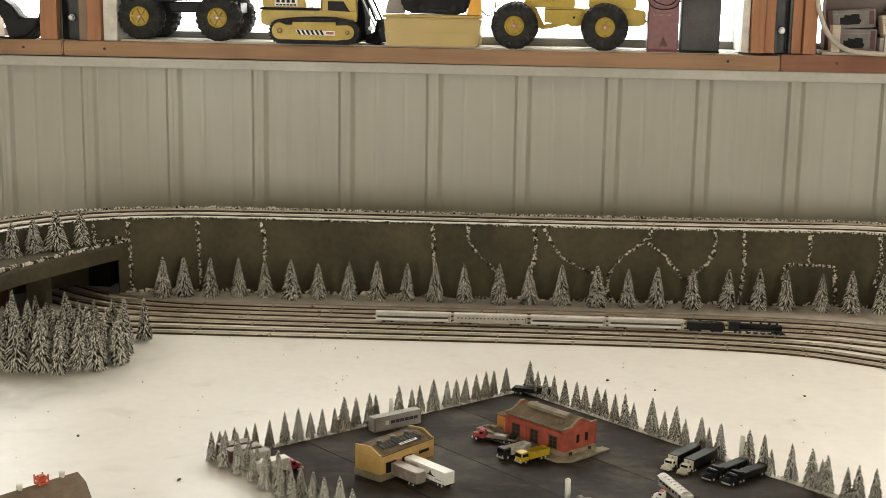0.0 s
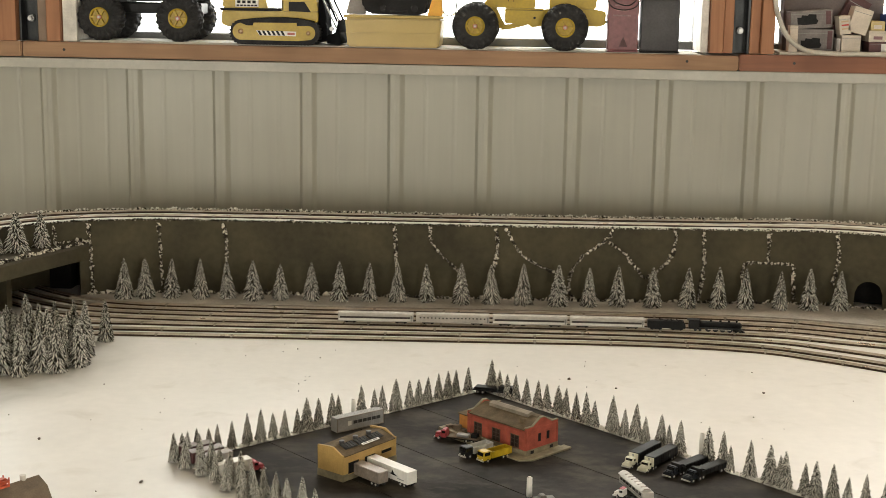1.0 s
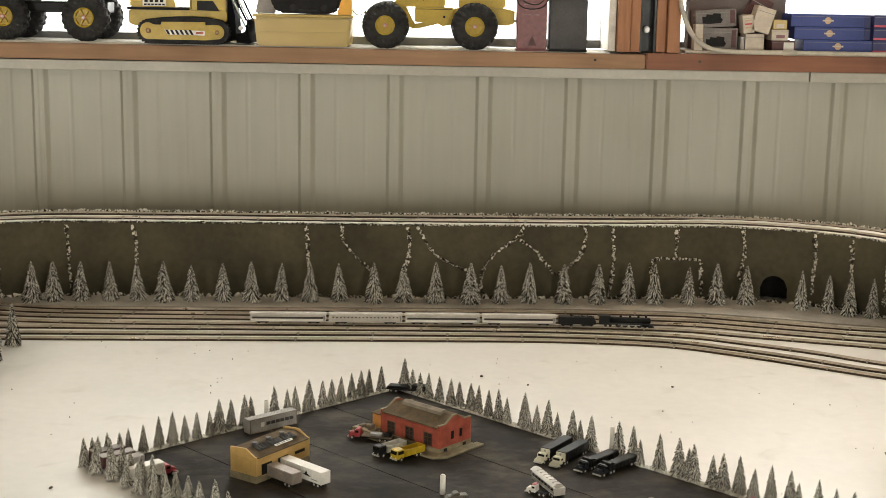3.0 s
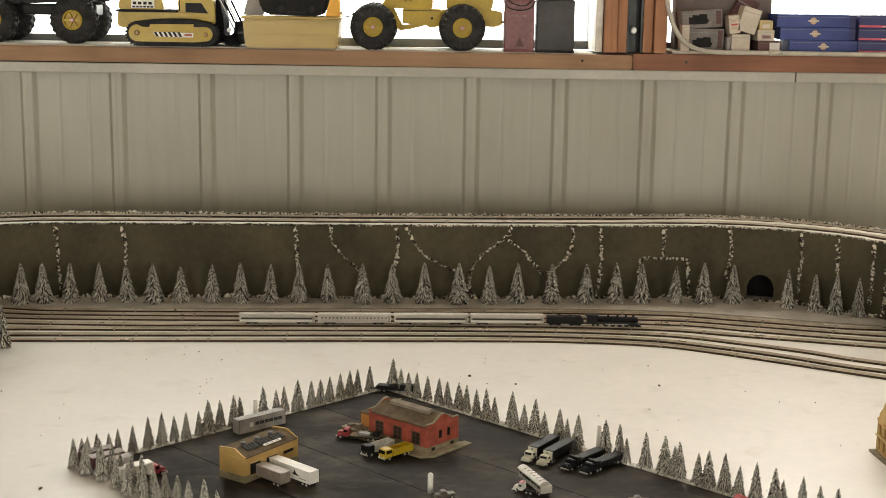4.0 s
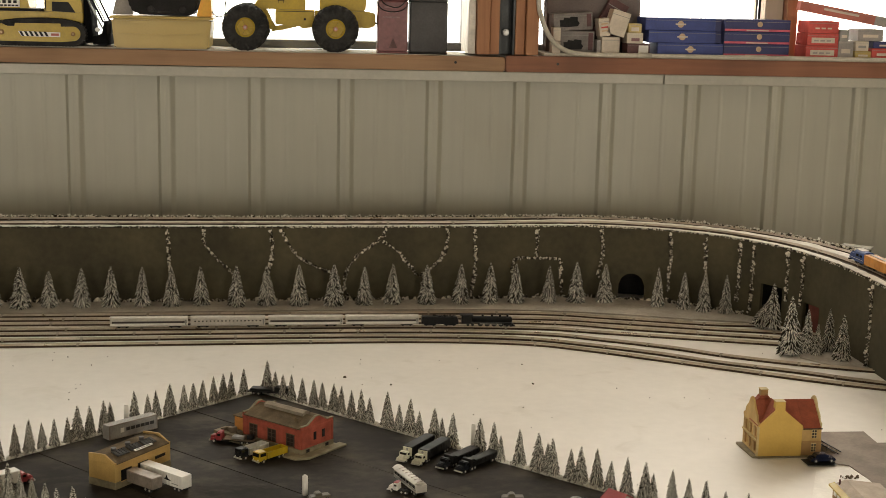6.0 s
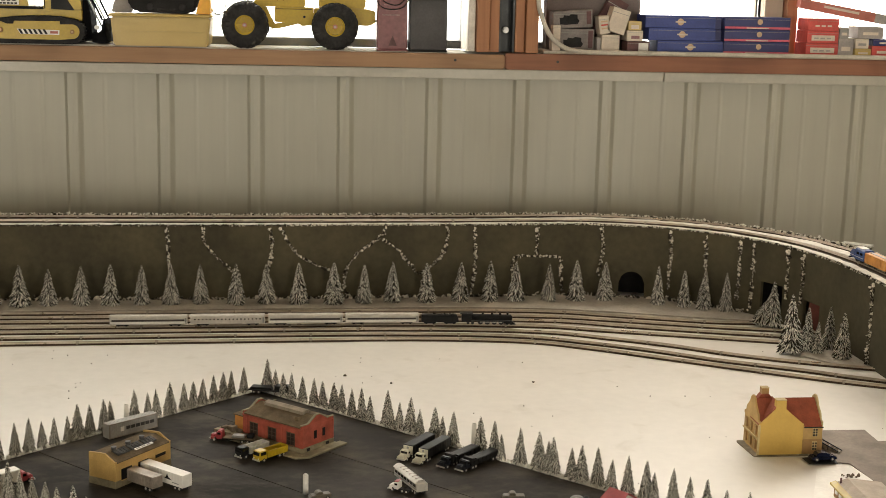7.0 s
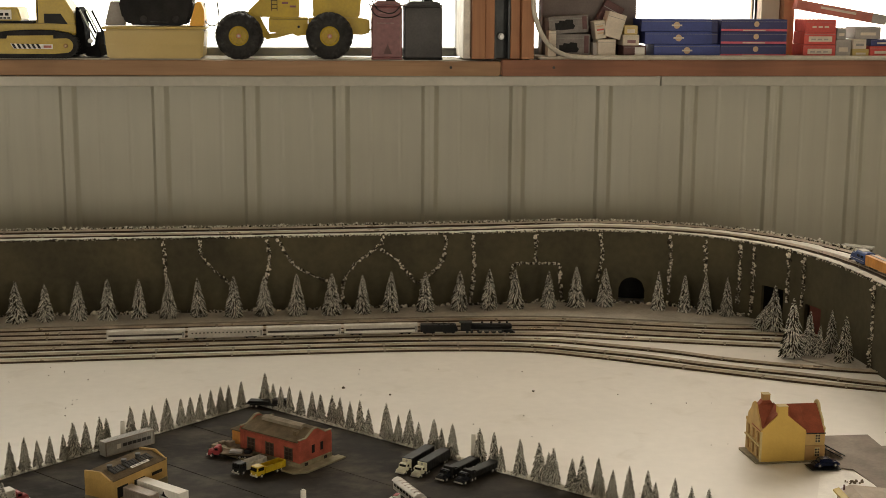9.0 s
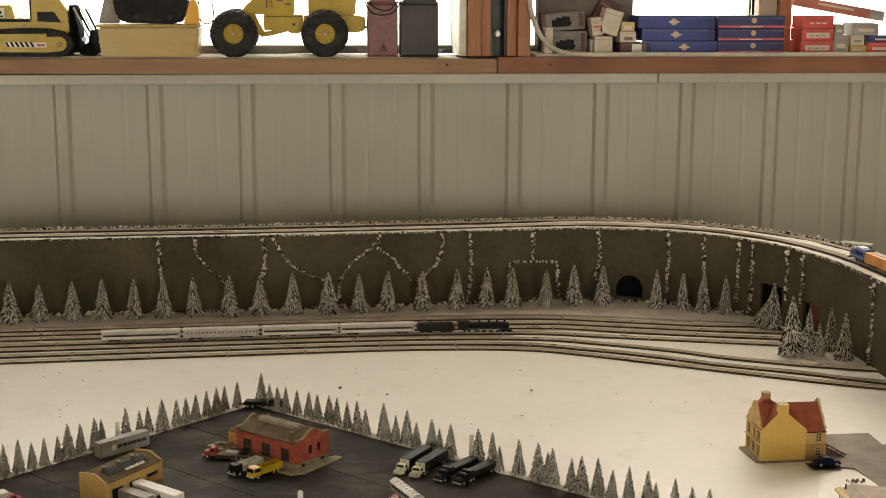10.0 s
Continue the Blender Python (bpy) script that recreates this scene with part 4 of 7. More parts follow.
def tree(x, y, h, z=0.0, group="", lean=(0, 0), label="snow-flocked miniature conifer tree", base=False, wide=1.0, crowns=CROWNS):
    t = thing("model_tree", pose(x, y, z, lean[0], lean[1]) @ pose(0, 0, 0, 0, 0, tree_rng.uniform(0, 360)), label, "tree", group)
    c = new("crown", crowns[tree_rng.randrange(len(crowns))])
    k = new("trunk", TRUNK)
    for ob in (c, k):
        ob.parent = t
    w = wide * tree_rng.uniform(0.92, 1.08)
    c.scale = (h * w, h * w, h)
    k.scale = (h, h, h)
    if base:
        b = new("base_disc", BASE)
        b.parent = t
        b.scale = (h, h, h)
    return t


# row along the foot of the retaining wall: x, y, height
ROW = ((-0.797, 2.422, .094), (-0.753, 2.438, .092), (-0.693, 2.448, .091), (-0.628, 2.45, .092), (-0.568, 2.456, .09), (-0.506, 2.449, .093), (-0.445, 2.462, .082), (-0.373, 2.463, .088), (-0.308, 2.464, .094), (-0.24, 2.47, .091), (-0.175, 2.471, .092), (-0.11, 2.477, .09), (-0.029, 2.47, .094), (0.039, 2.48, .091), (0.113, 2.477, .095), (0.193, 2.476, .096), (0.263, 2.485, .089), (0.329, 2.495, .094), (0.408, 2.493, .093), (0.489, 2.501, .093), (0.559, 2.506, .096), (0.62, 2.509, .093), (0.699, 2.51, .088), (0.765, 2.514, .096), (0.834, 2.514, .092))
for _x, _y, _h in ROW:
    tree(_x, _y, _h, 0.004, "row of trees along the retaining wall", base=True, label="snow-flocked miniature conifer by the grey wall")
for _x, _y, _h, _l in ((0.951, 2.470, .092, 0), (1.007, 2.447, .087, 0), (1.048, 2.420, .091, 0), (1.094, 2.402, .090, 0), (1.125, 2.275, .088, 28), (1.158, 2.262, .100, 0), (1.120, 2.043, .121, 0), (1.161, 2.056, .091, 0), (1.176, 2.037, .065, 0), (1.212, 2.067, .090, 0), (1.212, 1.993, .095, 0)):
    tree(_x, _y, _h, 0.004, "trees at the curve of the retaining wall", (0, _l), base=True, wide=0.82, label="snow-flocked miniature conifer by the tunnel openings" if not _l else "leaning snow-flocked miniature conifer")
for _x, _y, _h in ((-1.105, 2.222, .070), (-1.075, 2.240, .080), (-1.048, 2.295, .082), (-1.012, 2.336, .091), (-0.978, 2.396, .083)):
    tree(_x, _y, _h, SHELF, "trees on the shelf bridge", base=True, wide=1.24, label="snow-flocked miniature conifer on the grey shelf")
# dense clump
_done = []
for _i in range(1200):
    _x, _y = tree_rng.uniform(-1.22, -0.70), tree_rng.uniform(1.782, 2.085)
    if _y < 1.803 + max(0, (_x + 0.80)) * 0.5 or _x > -0.722 or any((_x - a) ** 2 + (_y - b) ** 2 < 0.0325 ** 2 for a, b in _done):
        continue
    _done.append((_x, _y))
    tree(_x, _y, tree_rng.uniform(0.086, 0.110) if _y < 1.95 else tree_rng.uniform(0.070, 0.092), 0, "dense clump of trees", base=True, label="snow-flocked miniature conifer in a dense clump", wide=0.92)

# ---- the truck yard ----
APEX, LEFT, RIGHT = Vector((0.045, 1.795)), Vector((-0.385, 1.385)), Vector((0.86, 0.99))
yard = [APEX, LEFT, LEFT + (RIGHT - APEX) * 0.62, RIGHT]
lot = thing("yard_board", None, "black boards of a truck yard with worn seams", "yard ground")
_u, _v = (RIGHT - APEX), (LEFT - APEX)
for _k in range(4):
    _s0, _s1 = _k * 0.257 + (0.0016 if _k else 0), min(1.0, (_k + 1) * 0.257 - 0.0016)
    _e0, _e1 = (1.0, 1.0) if _k < 2 else (0.86, 0.86)
    part("board", slab([((APEX + _v * s + _u * e).x, (APEX + _v * s + _u * e).y) for s, e in ((_s0, 0), (_s1, 0), (_s1, _e1), (_s0, _e0))], 0.0005, 0.003), M_ASPHALT, lot)
part("underlay", slab([((APEX + _v * s + _u * e).x, (APEX + _v * s + _u * e).y) for s, e in ((0.02, 0.01), (0.98, 0.01), (0.98, 0.85), (0.02, 0.85))], 0.0002, 0.0008), M_BLACK, lot)
YARDROW = "rows of trees round the truck yard"


def row_along(a, b, items, off, lab):
    d = b - a
    nrm = Vector((-d.y, d.x)).normalized()
    for s, h in items:
        p = a + d * s + nrm * (off + tree_rng.uniform(-0.005, 0.005))
        tree(p.x, p.y, h, 0.002, YARDROW, label=lab, wide=0.90, crowns=THIN_CROWNS)


LEFT_ROW = ((1.042, .046), (1.018, .043), (.977, .046), (.944, .043), (.911, .043), (.869, .044), (.822, .052), (.779, .054), (.738, .042), (.708, .046), (.664, .042), (.631, .057), (.588, .05), (.548, .055), (.519, .047), (.446, .058), (.403, .047), (.366, .048), (.323, .056), (.269, .047), (.239, .047), (.197, .046), (.16, .048), (.12, .048), (.087, .047), (.04, .048))
RIGHT_ROW = ((.008, .06), (.026, .044), (.045, .043), (.067, .049), (.085, .045), (.109, .047), (.129, .047), (.15, .049), (.166, .049), (.188, .047), (.211, .055), (.227, .044), (.258, .06), (.268, .048), (.284, .046), (.302, .059), (.324, .045), (.353, .057), (.366, .044), (.383, .055), (.429, .058), (.453, .057), (.471, .042), (.499, .058), (.529, .06), (.545, .048), (.555, .059), (.583, .049), (.6, .058), (.621, .059), (.647, .049), (.67, .06), (.696, .06), (.709, .047), (.736, .06), (.757, .052), (.78, .055), (.81, .05), (.84, .056), (.87, .05), (.90, .055))
YLAB = "small snow-flocked conifer edging the black yard"
row_along(APEX, LEFT, LEFT_ROW, -0.012, YLAB)
row_along(APEX, RIGHT, RIGHT_ROW, 0.012, YLAB)
_r = random.Random(8)
row_along(LEFT, LEFT + (RIGHT - APEX) * 0.3, [((k + 0.2) / 12, _r.choice((.050, .054, .058))) for k in range(12)], -0.008, YLAB)
row_along(LEFT, LEFT + (RIGHT - APEX) * 0.3, [((k + 0.6) / 9, _r.choice((.044, .048, .052))) for k in range(8)], -0.026, YLAB)
rubble = bmesh.new()
_r = random.Random(9)
for _a, _b, _o in ((APEX, LEFT, -0.007), (APEX, RIGHT, 0.007), (LEFT, LEFT + (RIGHT - APEX) * 0.3, -0.006)):
    _d = _b - _a
    _nn = Vector((-_d.y, _d.x)).normalized()
    for _k in range(int(_d.length / 0.0020)):
        _q = _a + _d * _r.random() + _nn * (_o * 1.4 + _r.uniform(-0.009, 0.009))
        stones(rubble, Vector((_q.x, _q.y, 0.0015)), _r.uniform(0.0015, 0.0050), _r)
solo("snow_clumps", rubble, M_SNOW, None, "white snow crumbs along the edges of the yard", "snow", kind="stuff")


M_INK = material("dark_blue_black_paint", (0.012, 0.014, 0.020), 0.4, vary=0.15, scale=60, spec=0.3)
M_SKYL = material("matt_dark_skylight", (0.05, 0.048, 0.045), 0.7, vary=0.2, scale=60, spec=0.2)


# ---- small vehicles: x forward, z up, on the ground ----
def wheels(parent, xs, half, r=0.0036, w=0.003, rim=M_SILVER):
    for x in xs:
        for s in (-1, 1):
            t = part("wheel", cyl((x, s * (half - w), r), (x, s * half, r), r, n=14), M_RUBBER, parent)
            part("rim", cyl((x, s * (half - 0.0004), r), (x, s * (half + 0.0004), r), r * 0.5, n=10), rim, t)


def loft_body(x0, x1, half, z0, z1, taper_f=0.0, taper_r=0.0, bev=0.0008):
    bm = prism([(x0, z0), (x1, z0), (x1, z0 + (z1 - z0) * 0.45), (x1 - taper_f, z1), (x0 + taper_r, z1)], -half, half)
    if bev:
        bmesh.ops.bevel(bm, geom=bm.edges[:], offset=bev, segments=2, affect="EDGES")
    return bm


def cab_over(t, x0, x1, half, z0, z1, paint):
    part("cab", loft_body(x0, x1, half, z0, z1, 0.0015), paint, t)
    zz = z0 + (z1 - z0) * 0.52
    part("windscreen", box(x1 - 0.0014, x1 + 0.0003, -half * 0.8, half * 0.8, zz, z1 - 0.0016), M_GLASSDARK, t)
    for s in (-1, 1):
        part("side_window", box(x0 + 0.0022, x1 - 0.0026, s * half - 0.0003, s * half + 0.0003, zz, z1 - 0.0018), M_GLASSDARK, t)
        part("headlight", cyl((x1 - 0.0002, s * half * 0.65, z0 + 0.003), (x1 + 0.0006, s * half * 0.65, z0 + 0.003), 0.0011, n=10), M_WHITE, t)
    part("bumper", box(x1 - 0.0004, x1 + 0.0012, -half, half, z0 - 0.0012, z0 + 0.0012), M_SILVER, t)


def nosed_cab(t, x1, half, z0, paint):
    """A bonneted cab that ends at x1."""
    part("bonnet", loft_body(x1 - 0.010, x1, half * 0.72, z0, z0 + 0.0075, 0.002, bev=0.0013), paint, t)
    part("cab", loft_body(x1 - 0.020, x1 - 0.0095, half, z0, z0 + 0.0135, 0.002, 0.001, 0.0014), paint, t)
    part("windscreen", box(x1 - 0.0112, x1 - 0.0100, -half * 0.75, half * 0.75, z0 + 0.0080, z0 + 0.0118), M_GLASSDARK, t)
    for s in (-1, 1):
        part("side_window", box(x1 - 0.0180, x1 - 0.0125, s * half - 0.0003, s * half + 0.0003, z0 + 0.0078, z0 + 0.0115), M_GLASSDARK, t)
        part("mudguard", loft_body(x1 - 0.0085, x1 - 0.0010, 0.0016, z0 - 0.0005, z0 + 0.0042, 0.001, 0.001, 0.0006), paint, t).location = (0, s * half * 0.85, 0)
    part("bumper", box(x1 - 0.0002, x1 + 0.0014, -half, half, z0 - 0.0012, z0 + 0.0008), M_SILVER, t)


def open_bed(x0, x1, half, z0, z1, th=0.0008):
    bm = box(x0, x1, -half, half, z0, z0 + th)
    for a in ((x0, x0 + th, -half, half), (x1 - th, x1, -half, half), (x0, x1, -half, -half + th), (x0, x1, half - th, half)):
        box(a[0], a[1], a[2], a[3], z0 + th, z1, bm=bm)
    for k in range(7):
        x = x0 + (x1 - x0) * (k + 0.5) / 7
        for s in (-1, 1):
            box(x - 0.0006, x + 0.0006, s * half - 0.0006, s * half + 0.0006, z0, z1, bm=bm)
    return bm


def chassis(t, x0, x1, z=0.0036, half=0.004):
    part("chassis", box(x0, x1, -half, half, z, z + 0.0022), M_BLACK, t)


def dump_truck(m, cab, bed, label):
    t = thing("model_dump_truck", m, label, "truck", "vehicles in the truck yard")
    t.scale = (0.92, 0.92, 0.92)
    chassis(t, -0.030, 0.030)
    wheels(t, (0.021, -0.014, -0.023), 0.0086)
    cab_over(t, 0.014, 0.031, 0.0086, 0.0045, 0.0200, cab)
    part("bed", open_bed(-0.033, 0.0125, 0.0092, 0.0062, 0.0175), bed, t)
    return t


def trailer(t, x0, x1, half, z0, z1, side, roof=None, front=None):
    part("trailer_box", box(x0, x1, -half, half, z0, z1, 0.0005), side, t)
    n = int((x1 - x0) / 0.006)
    rb = bmesh.new()
    for k in range(n + 1):
        x = x0 + 0.001 + (x1 - x0 - 0.002) * k / n
        for s in (-1, 1):
            box(x - 0.0003, x + 0.0003, s * half - 0.0002, s * half + 0.0003, z0, z1 - 0.0008, bm=rb)
    part("side_ribs", rb, side, t)
    if roof:
        part("roof", box(x0, x1, -half, half, z1 + 0.0002, z1 + 0.0012, 0.0004), roof, t)
    if front:
        part("front_panel", box(x1, x1 + 0.0016, -half, half, z0, z1, 0.0006), front, t)
    chassis(t, x0 + 0.002, x1 - 0.002, 0.0038, 0.003)
    wheels(t, (x0 + 0.008, x0 + 0.0165), 0.0082)


ROADS = "vehicles in the truck yard"
M_OLIVEDARK = material("dark_olive_paint", (0.10, 0.085, 0.055), 0.5, vary=0.15, scale=60)
M_CONTAINER = material("pale_grey_container", (0.40, 0.385, 0.36), 0.55, vary=0.12, scale=40, fine=300)
M_DULL = material("dirty_dull_silver", (0.33, 0.28, 0.235), 0.5, 0.2, vary=0.15, scale=50, fine=300)
M_PALEBED = material("pale_silver_paint", (0.62, 0.60, 0.55), 0.5, vary=0.1, scale=60)
dump_truck(pose(0.075, 1.436, 0.003, 0, 0, 224), M_YELLOW, M_YELLOW, "bright yellow miniature dump truck with an open bed")
dump_truck(pose(0.046, 1.453, 0.003, 0, 0, 226), M_BLACK, M_PALEBED, "miniature dump truck with dark cab and silver bed")

t = thing("model_flatbed_truck", pose(0.014, 1.517, 0.003, 0, 0, 164), "red-cabbed miniature truck with a dark loaded flatbed", "truck", ROADS)
nosed_cab(t, 0.036, 0.0085, 0.0045, M_RED)
chassis(t, -0.036, 0.034)
wheels(t, (0.029, -0.018, -0.027), 0.0086)
part("flatbed", box(-0.038, 0.014, -0.0092, 0.0092, 0.0068, 0.0082, 0.0003), M_BROWNROOF, t)
part("load_block", box(-0.020, 0.000, -0.006, 0.006, 0.0084, 0.0125, 0.0008), M_GREY, t)
part("load_block", box(-0.034, -0.024, -0.007, 0.004, 0.0084, 0.0145, 0.0008), M_BLACK, t)

M_CREAM = material("cream_paint", (0.70, 0.66, 0.52), 0.5, vary=0.08, scale=60)
for _x, _y, _a in ((0.305, 1.455, 236), (0.328, 1.438, 235)):
    t = thing("model_semi_truck", pose(_x, _y, 0.003, 0, 0, _a), "cream-cabbed miniature truck with a black trailer", "truck", ROADS)
    t.scale = (0.88, 0.88, 0.88)
    nosed_cab(t, 0.058, 0.0085, 0.0045, M_CREAM)
    chassis(t, 0.016, 0.056)
    wheels(t, (0.050, 0.024, 0.032), 0.0086)
    trailer(t, -0.050, 0.032, 0.0092, 0.0066, 0.0222, M_BLACK, M_BLACK, M_CREAM)
    part("emblem", cyl((0.0334, 0, 0.019), (0.0340, 0, 0.019), 0.0022, n=12), M_GREY, t)
for _x, _y, _a in ((0.366, 1.413, 228), (0.394, 1.396, 226)):
    t = thing("model_semi_truck", pose(_x, _y, 0.003, 0, 0, _a), "dark blue miniature truck with a black open trailer", "truck", ROADS)
    t.scale = (0.93, 0.93, 0.93)
    nosed_cab(t, 0.050, 0.0085, 0.0045, M_INK)
    chassis(t, 0.010, 0.048)
    wheels(t, (0.042, 0.016, 0.024), 0.0086)
    part("trailer_bed", open_bed(-0.050, 0.026, 0.0092, 0.0066, 0.0150), M_BLACK, t)
    part("cover", box(-0.049, 0.012, -0.0085, 0.0085, 0.0135, 0.0158, 0.0005), M_BLACK, t, "black load cover")
    part("headboard", box(0.020, 0.027, -0.0092, 0.0092, 0.0068, 0.0200, 0.0008), M_BLACK, t)
    chassis(t, -0.046, 0.02, 0.0038, 0.003)
    wheels(t, (-0.042, -0.033), 0.0082)

t = thing("model_tank_truck", pose(0.266, 1.290, 0.003, 0, 0, 150), "red and white miniature truck cab", "truck", ROADS)
t.scale = (0.82, 0.82, 0.82)
nosed_cab(t, 0.018, 0.0085, 0.0045, M_WHITE)
chassis(t, -0.022, 0.016)
part("roof_panel", box(-0.001, 0.007, -0.007, 0.007, 0.0182, 0.0192, 0.0006), M_RED, t, "red roof panel")
wheels(t, (0.010, -0.010, -0.018), 0.0086)
t = thing("model_trailer", pose(0.283, 1.307, 0.003, 0, 0, 111), "silver miniature trailer with a rounded roof", "trailer", ROADS)
trailer(t, -0.042, 0.036, 0.0088, 0.0066, 0.0180, M_SILVER)
part("rounded_roof", prism([(-0.0088 + 0.0176 * k / 8, 0.0182 + 0.0042 * math.sin(math.pi * k / 8)) for k in range(9)], -0.036, 0.042), M_SILVER, t).rotation_euler = (0, 0, radians(-90))

for _k in range(7):
    part("side_window", box(-0.037 + _k * 0.0104, -0.0295 + _k * 0.0104, 0.0088, 0.0094, 0.0125, 0.0165), M_GLASSDARK, t)
    part("roof_rib", box(-0.038 + _k * 0.0104, -0.0370 + _k * 0.0104, -0.0050, 0.0050, 0.0215, 0.0226), M_DULL, t)
part("side_band", box(-0.041, 0.035, 0.0088, 0.0096, 0.0100, 0.0112), M_GREY, t)

t = thing("model_trailer", pose(-0.111, 1.325, 0.003, 0, 0, 137), "dull silver ribbed miniature trailer at a loading door", "trailer", ROADS)
trailer(t, -0.040, 0.038, 0.0092, 0.0066, 0.0225, M_DULL, M_DULL)
t = thing("model_trailer", pose(-0.078, 1.334, 0.003, 0, 0, 137), "white miniature trailer with a black swoosh mark", "trailer", ROADS)
trailer(t, -0.052, 0.040, 0.0092, 0.0066, 0.0255, M_WHITE)
part("painted_mark", prism([(-0.030, 0.014), (-0.022, 0.017), (-0.020, 0.022), (-0.017, 0.0165), (-0.012, 0.0150), (-0.020, 0.0140)], 0.0093, 0.0097), M_BLACK, t)
part("painted_mark", box(-0.044, -0.030, 0.0093, 0.0097, 0.0105, 0.0118), M_GREY, t)

t = thing("model_container", pose(-0.154, 1.570, 0.003, 0, 0, 42), "pale grey corrugated miniature shipping container on the black yard", "container")
part("container_body", box(-0.0465, 0.0465, -0.0088, 0.0088, 0.0, 0.0235, 0.0004), M_CONTAINER, t)
_rb = bmesh.new()
for _k in range(24):
    _x = -0.0440 + _k * 0.003826
    box(_x - 0.0008, _x + 0.0008, -0.0092, -0.0086, 0.0016, 0.0218, bm=_rb)
    box(_x - 0.0008, _x + 0.0008, -0.0078, 0.0078, 0.0234, 0.0238, bm=_rb)
part("corrugation", _rb, M_CONTAINER, t)
for _x in (-0.0465, 0.0450):
    part("corner_post", box(_x, _x + 0.0015, -0.0094, -0.0080, 0.0, 0.0240), M_DULL, t)
for _z in (0.0, 0.0225):
    part("side_rail", box(-0.0465, 0.0465, -0.0094, -0.0086, _z, _z + 0.0014), M_DULL, t)
for _k in range(6):
    part("letter_bar", box(-0.0145 + _k * 0.0092, -0.0068 + _k * 0.0092, -0.0097, -0.0093, 0.0098, 0.0152), M_DARKCAN, t, "dark lettering bar")
part("emblem", box(-0.0255, -0.0185, -0.0097, -0.0093, 0.0085, 0.0160), M_WHITE, t)

t = thing("model_trailer", pose(0.068, 1.778, 0.003, 0, 0, -14), "low black miniature flat trailer", "trailer", ROADS)
part("flatbed", box(-0.040, 0.040, -0.0092, 0.0092, 0.0060, 0.0080, 0.0004), M_BLACK, t)
part("cover", loft_body(-0.038, 0.004, 0.0088, 0.0082, 0.0125, 0.004, 0.002), M_BLACK, t)
part("load_block", box(0.008, 0.036, -0.0085, 0.0085, 0.0082, 0.0165, 0.0008), M_BLACK, t)
wheels(t, (-0.030, -0.021, 0.026), 0.0086)

for _k, (_x, _y) in enumerate(((-0.378, 1.392), (-0.360, 1.372), (-0.342, 1.352))):
    t = thing("model_trailer", pose(_x, _y, 0.003, 0, 0, 40), "grey-roofed miniature trailer beside snowy trees", "trailer", ROADS)
    trailer(t, -0.028, 0.026, 0.0090, 0.0066, 0.0225, M_MAROON if _k < 2 else M_GREYCARD, M_GREYCARD)
t = thing("model_semi_truck", pose(-0.307, 1.322, 0.003, 0, 0, 38), "red-cabbed miniature truck with a white trailer", "truck", ROADS)
trailer(t, -0.028, 0.026, 0.0092, 0.0066, 0.0235, M_WHITE, M_WHITE)
nosed_cab(t, 0.048, 0.0085, 0.0045, M_RED)
wheels(t, (0.040, 0.024), 0.0086)

t = thing("model_pickup", pose(0.150, 1.262, 0.003, 0, 0, 200), "olive green miniature pickup truck", "truck", ROADS)
part("body", loft_body(-0.016, 0.016, 0.0062, 0.003, 0.0080, 0.002), M_OLIVEDARK, t)
part("cab", loft_body(-0.004, 0.007, 0.0058, 0.0081, 0.0125, 0.003, 0.002), M_OLIVEDARK, t)
wheels(t, (-0.010, 0.010), 0.0064, 0.0028, 0.002)

for _x, _y, _h in ((0.130, 1.283, 0.029), (-0.165, 1.605, 0.036), (0.398, 1.478, 0.040)):
    t = thing("lamp_post", pose(_x, _y, 0.003), "plain round white post in the yard", "post", "white posts")
    part("post", cyl((0, 0, 0), (0, 0, _h), 0.0042, 0.0040, n=18, bevel=0.0006), M_WHITE, t)
    part("cap", cyl((0, 0, _h), (0, 0, _h + 0.0012), 0.0032, 0.0022, n=18), M_WHITE, t)


t = thing("model_shed", pose(0.570, 1.195, 0.0, 0, 0, 38), "small model shed with a red roof beside the yard", "building")
part("wall", box(-0.022, 0.022, -0.015, 0.015, 0.0, 0.021, 0.0004), M_CARD, t)
for _s in (-1, 1):
    part("roof_slope", prism([(0.0, 0.0362), (0.0, 0.0348), (_s * 0.0265, 0.0195), (_s * 0.0265, 0.0210)], -0.017, 0.017), M_RED, t)
for _y in (-0.0148, 0.0136):
    part("gable", prism([(-0.0215, 0.0212), (0.0215, 0.0212), (0.0, 0.0340)], _y, _y + 0.0012), M_CARD, t)
t = thing("model_tank", pose(0.513, 1.207, 0.0), "grey upright model tank with a domed top", "tank")
_b = cyl((0, 0, 0), (0, 0, 0.017), 0.011, n=24)
for _k in range(4):
    _a0, _a1 = math.pi / 8 * _k, math.pi / 8 * (_k + 1)
    cyl((0, 0, 0.017 + 0.007 * math.sin(_a0)), (0, 0, 0.017 + 0.007 * math.sin(_a1)), 0.011 * math.cos(_a0), max(0.0006, 0.011 * math.cos(_a1)), n=24, bm=_b)
part("shell", _b, M_GREY, t)
part("pipe", tube([(0.011, 0, 0.002), (0.016, 0, 0.004), (0.018, 0, 0.018), (0.014, 0, 0.022), (0.010, 0, 0.022)], 0.0016, 8), M_STEEL, t)
t = thing("model_pickup", pose(0.428, 1.248, 0.003, 0, 0, 176), "olive green miniature pickup truck", "truck", ROADS)
part("body", loft_body(-0.016, 0.016, 0.0062, 0.003, 0.0080, 0.002), M_OLIVEDARK, t)
part("cab", loft_body(-0.004, 0.007, 0.0058, 0.0081, 0.0125, 0.003, 0.002), M_OLIVEDARK, t)
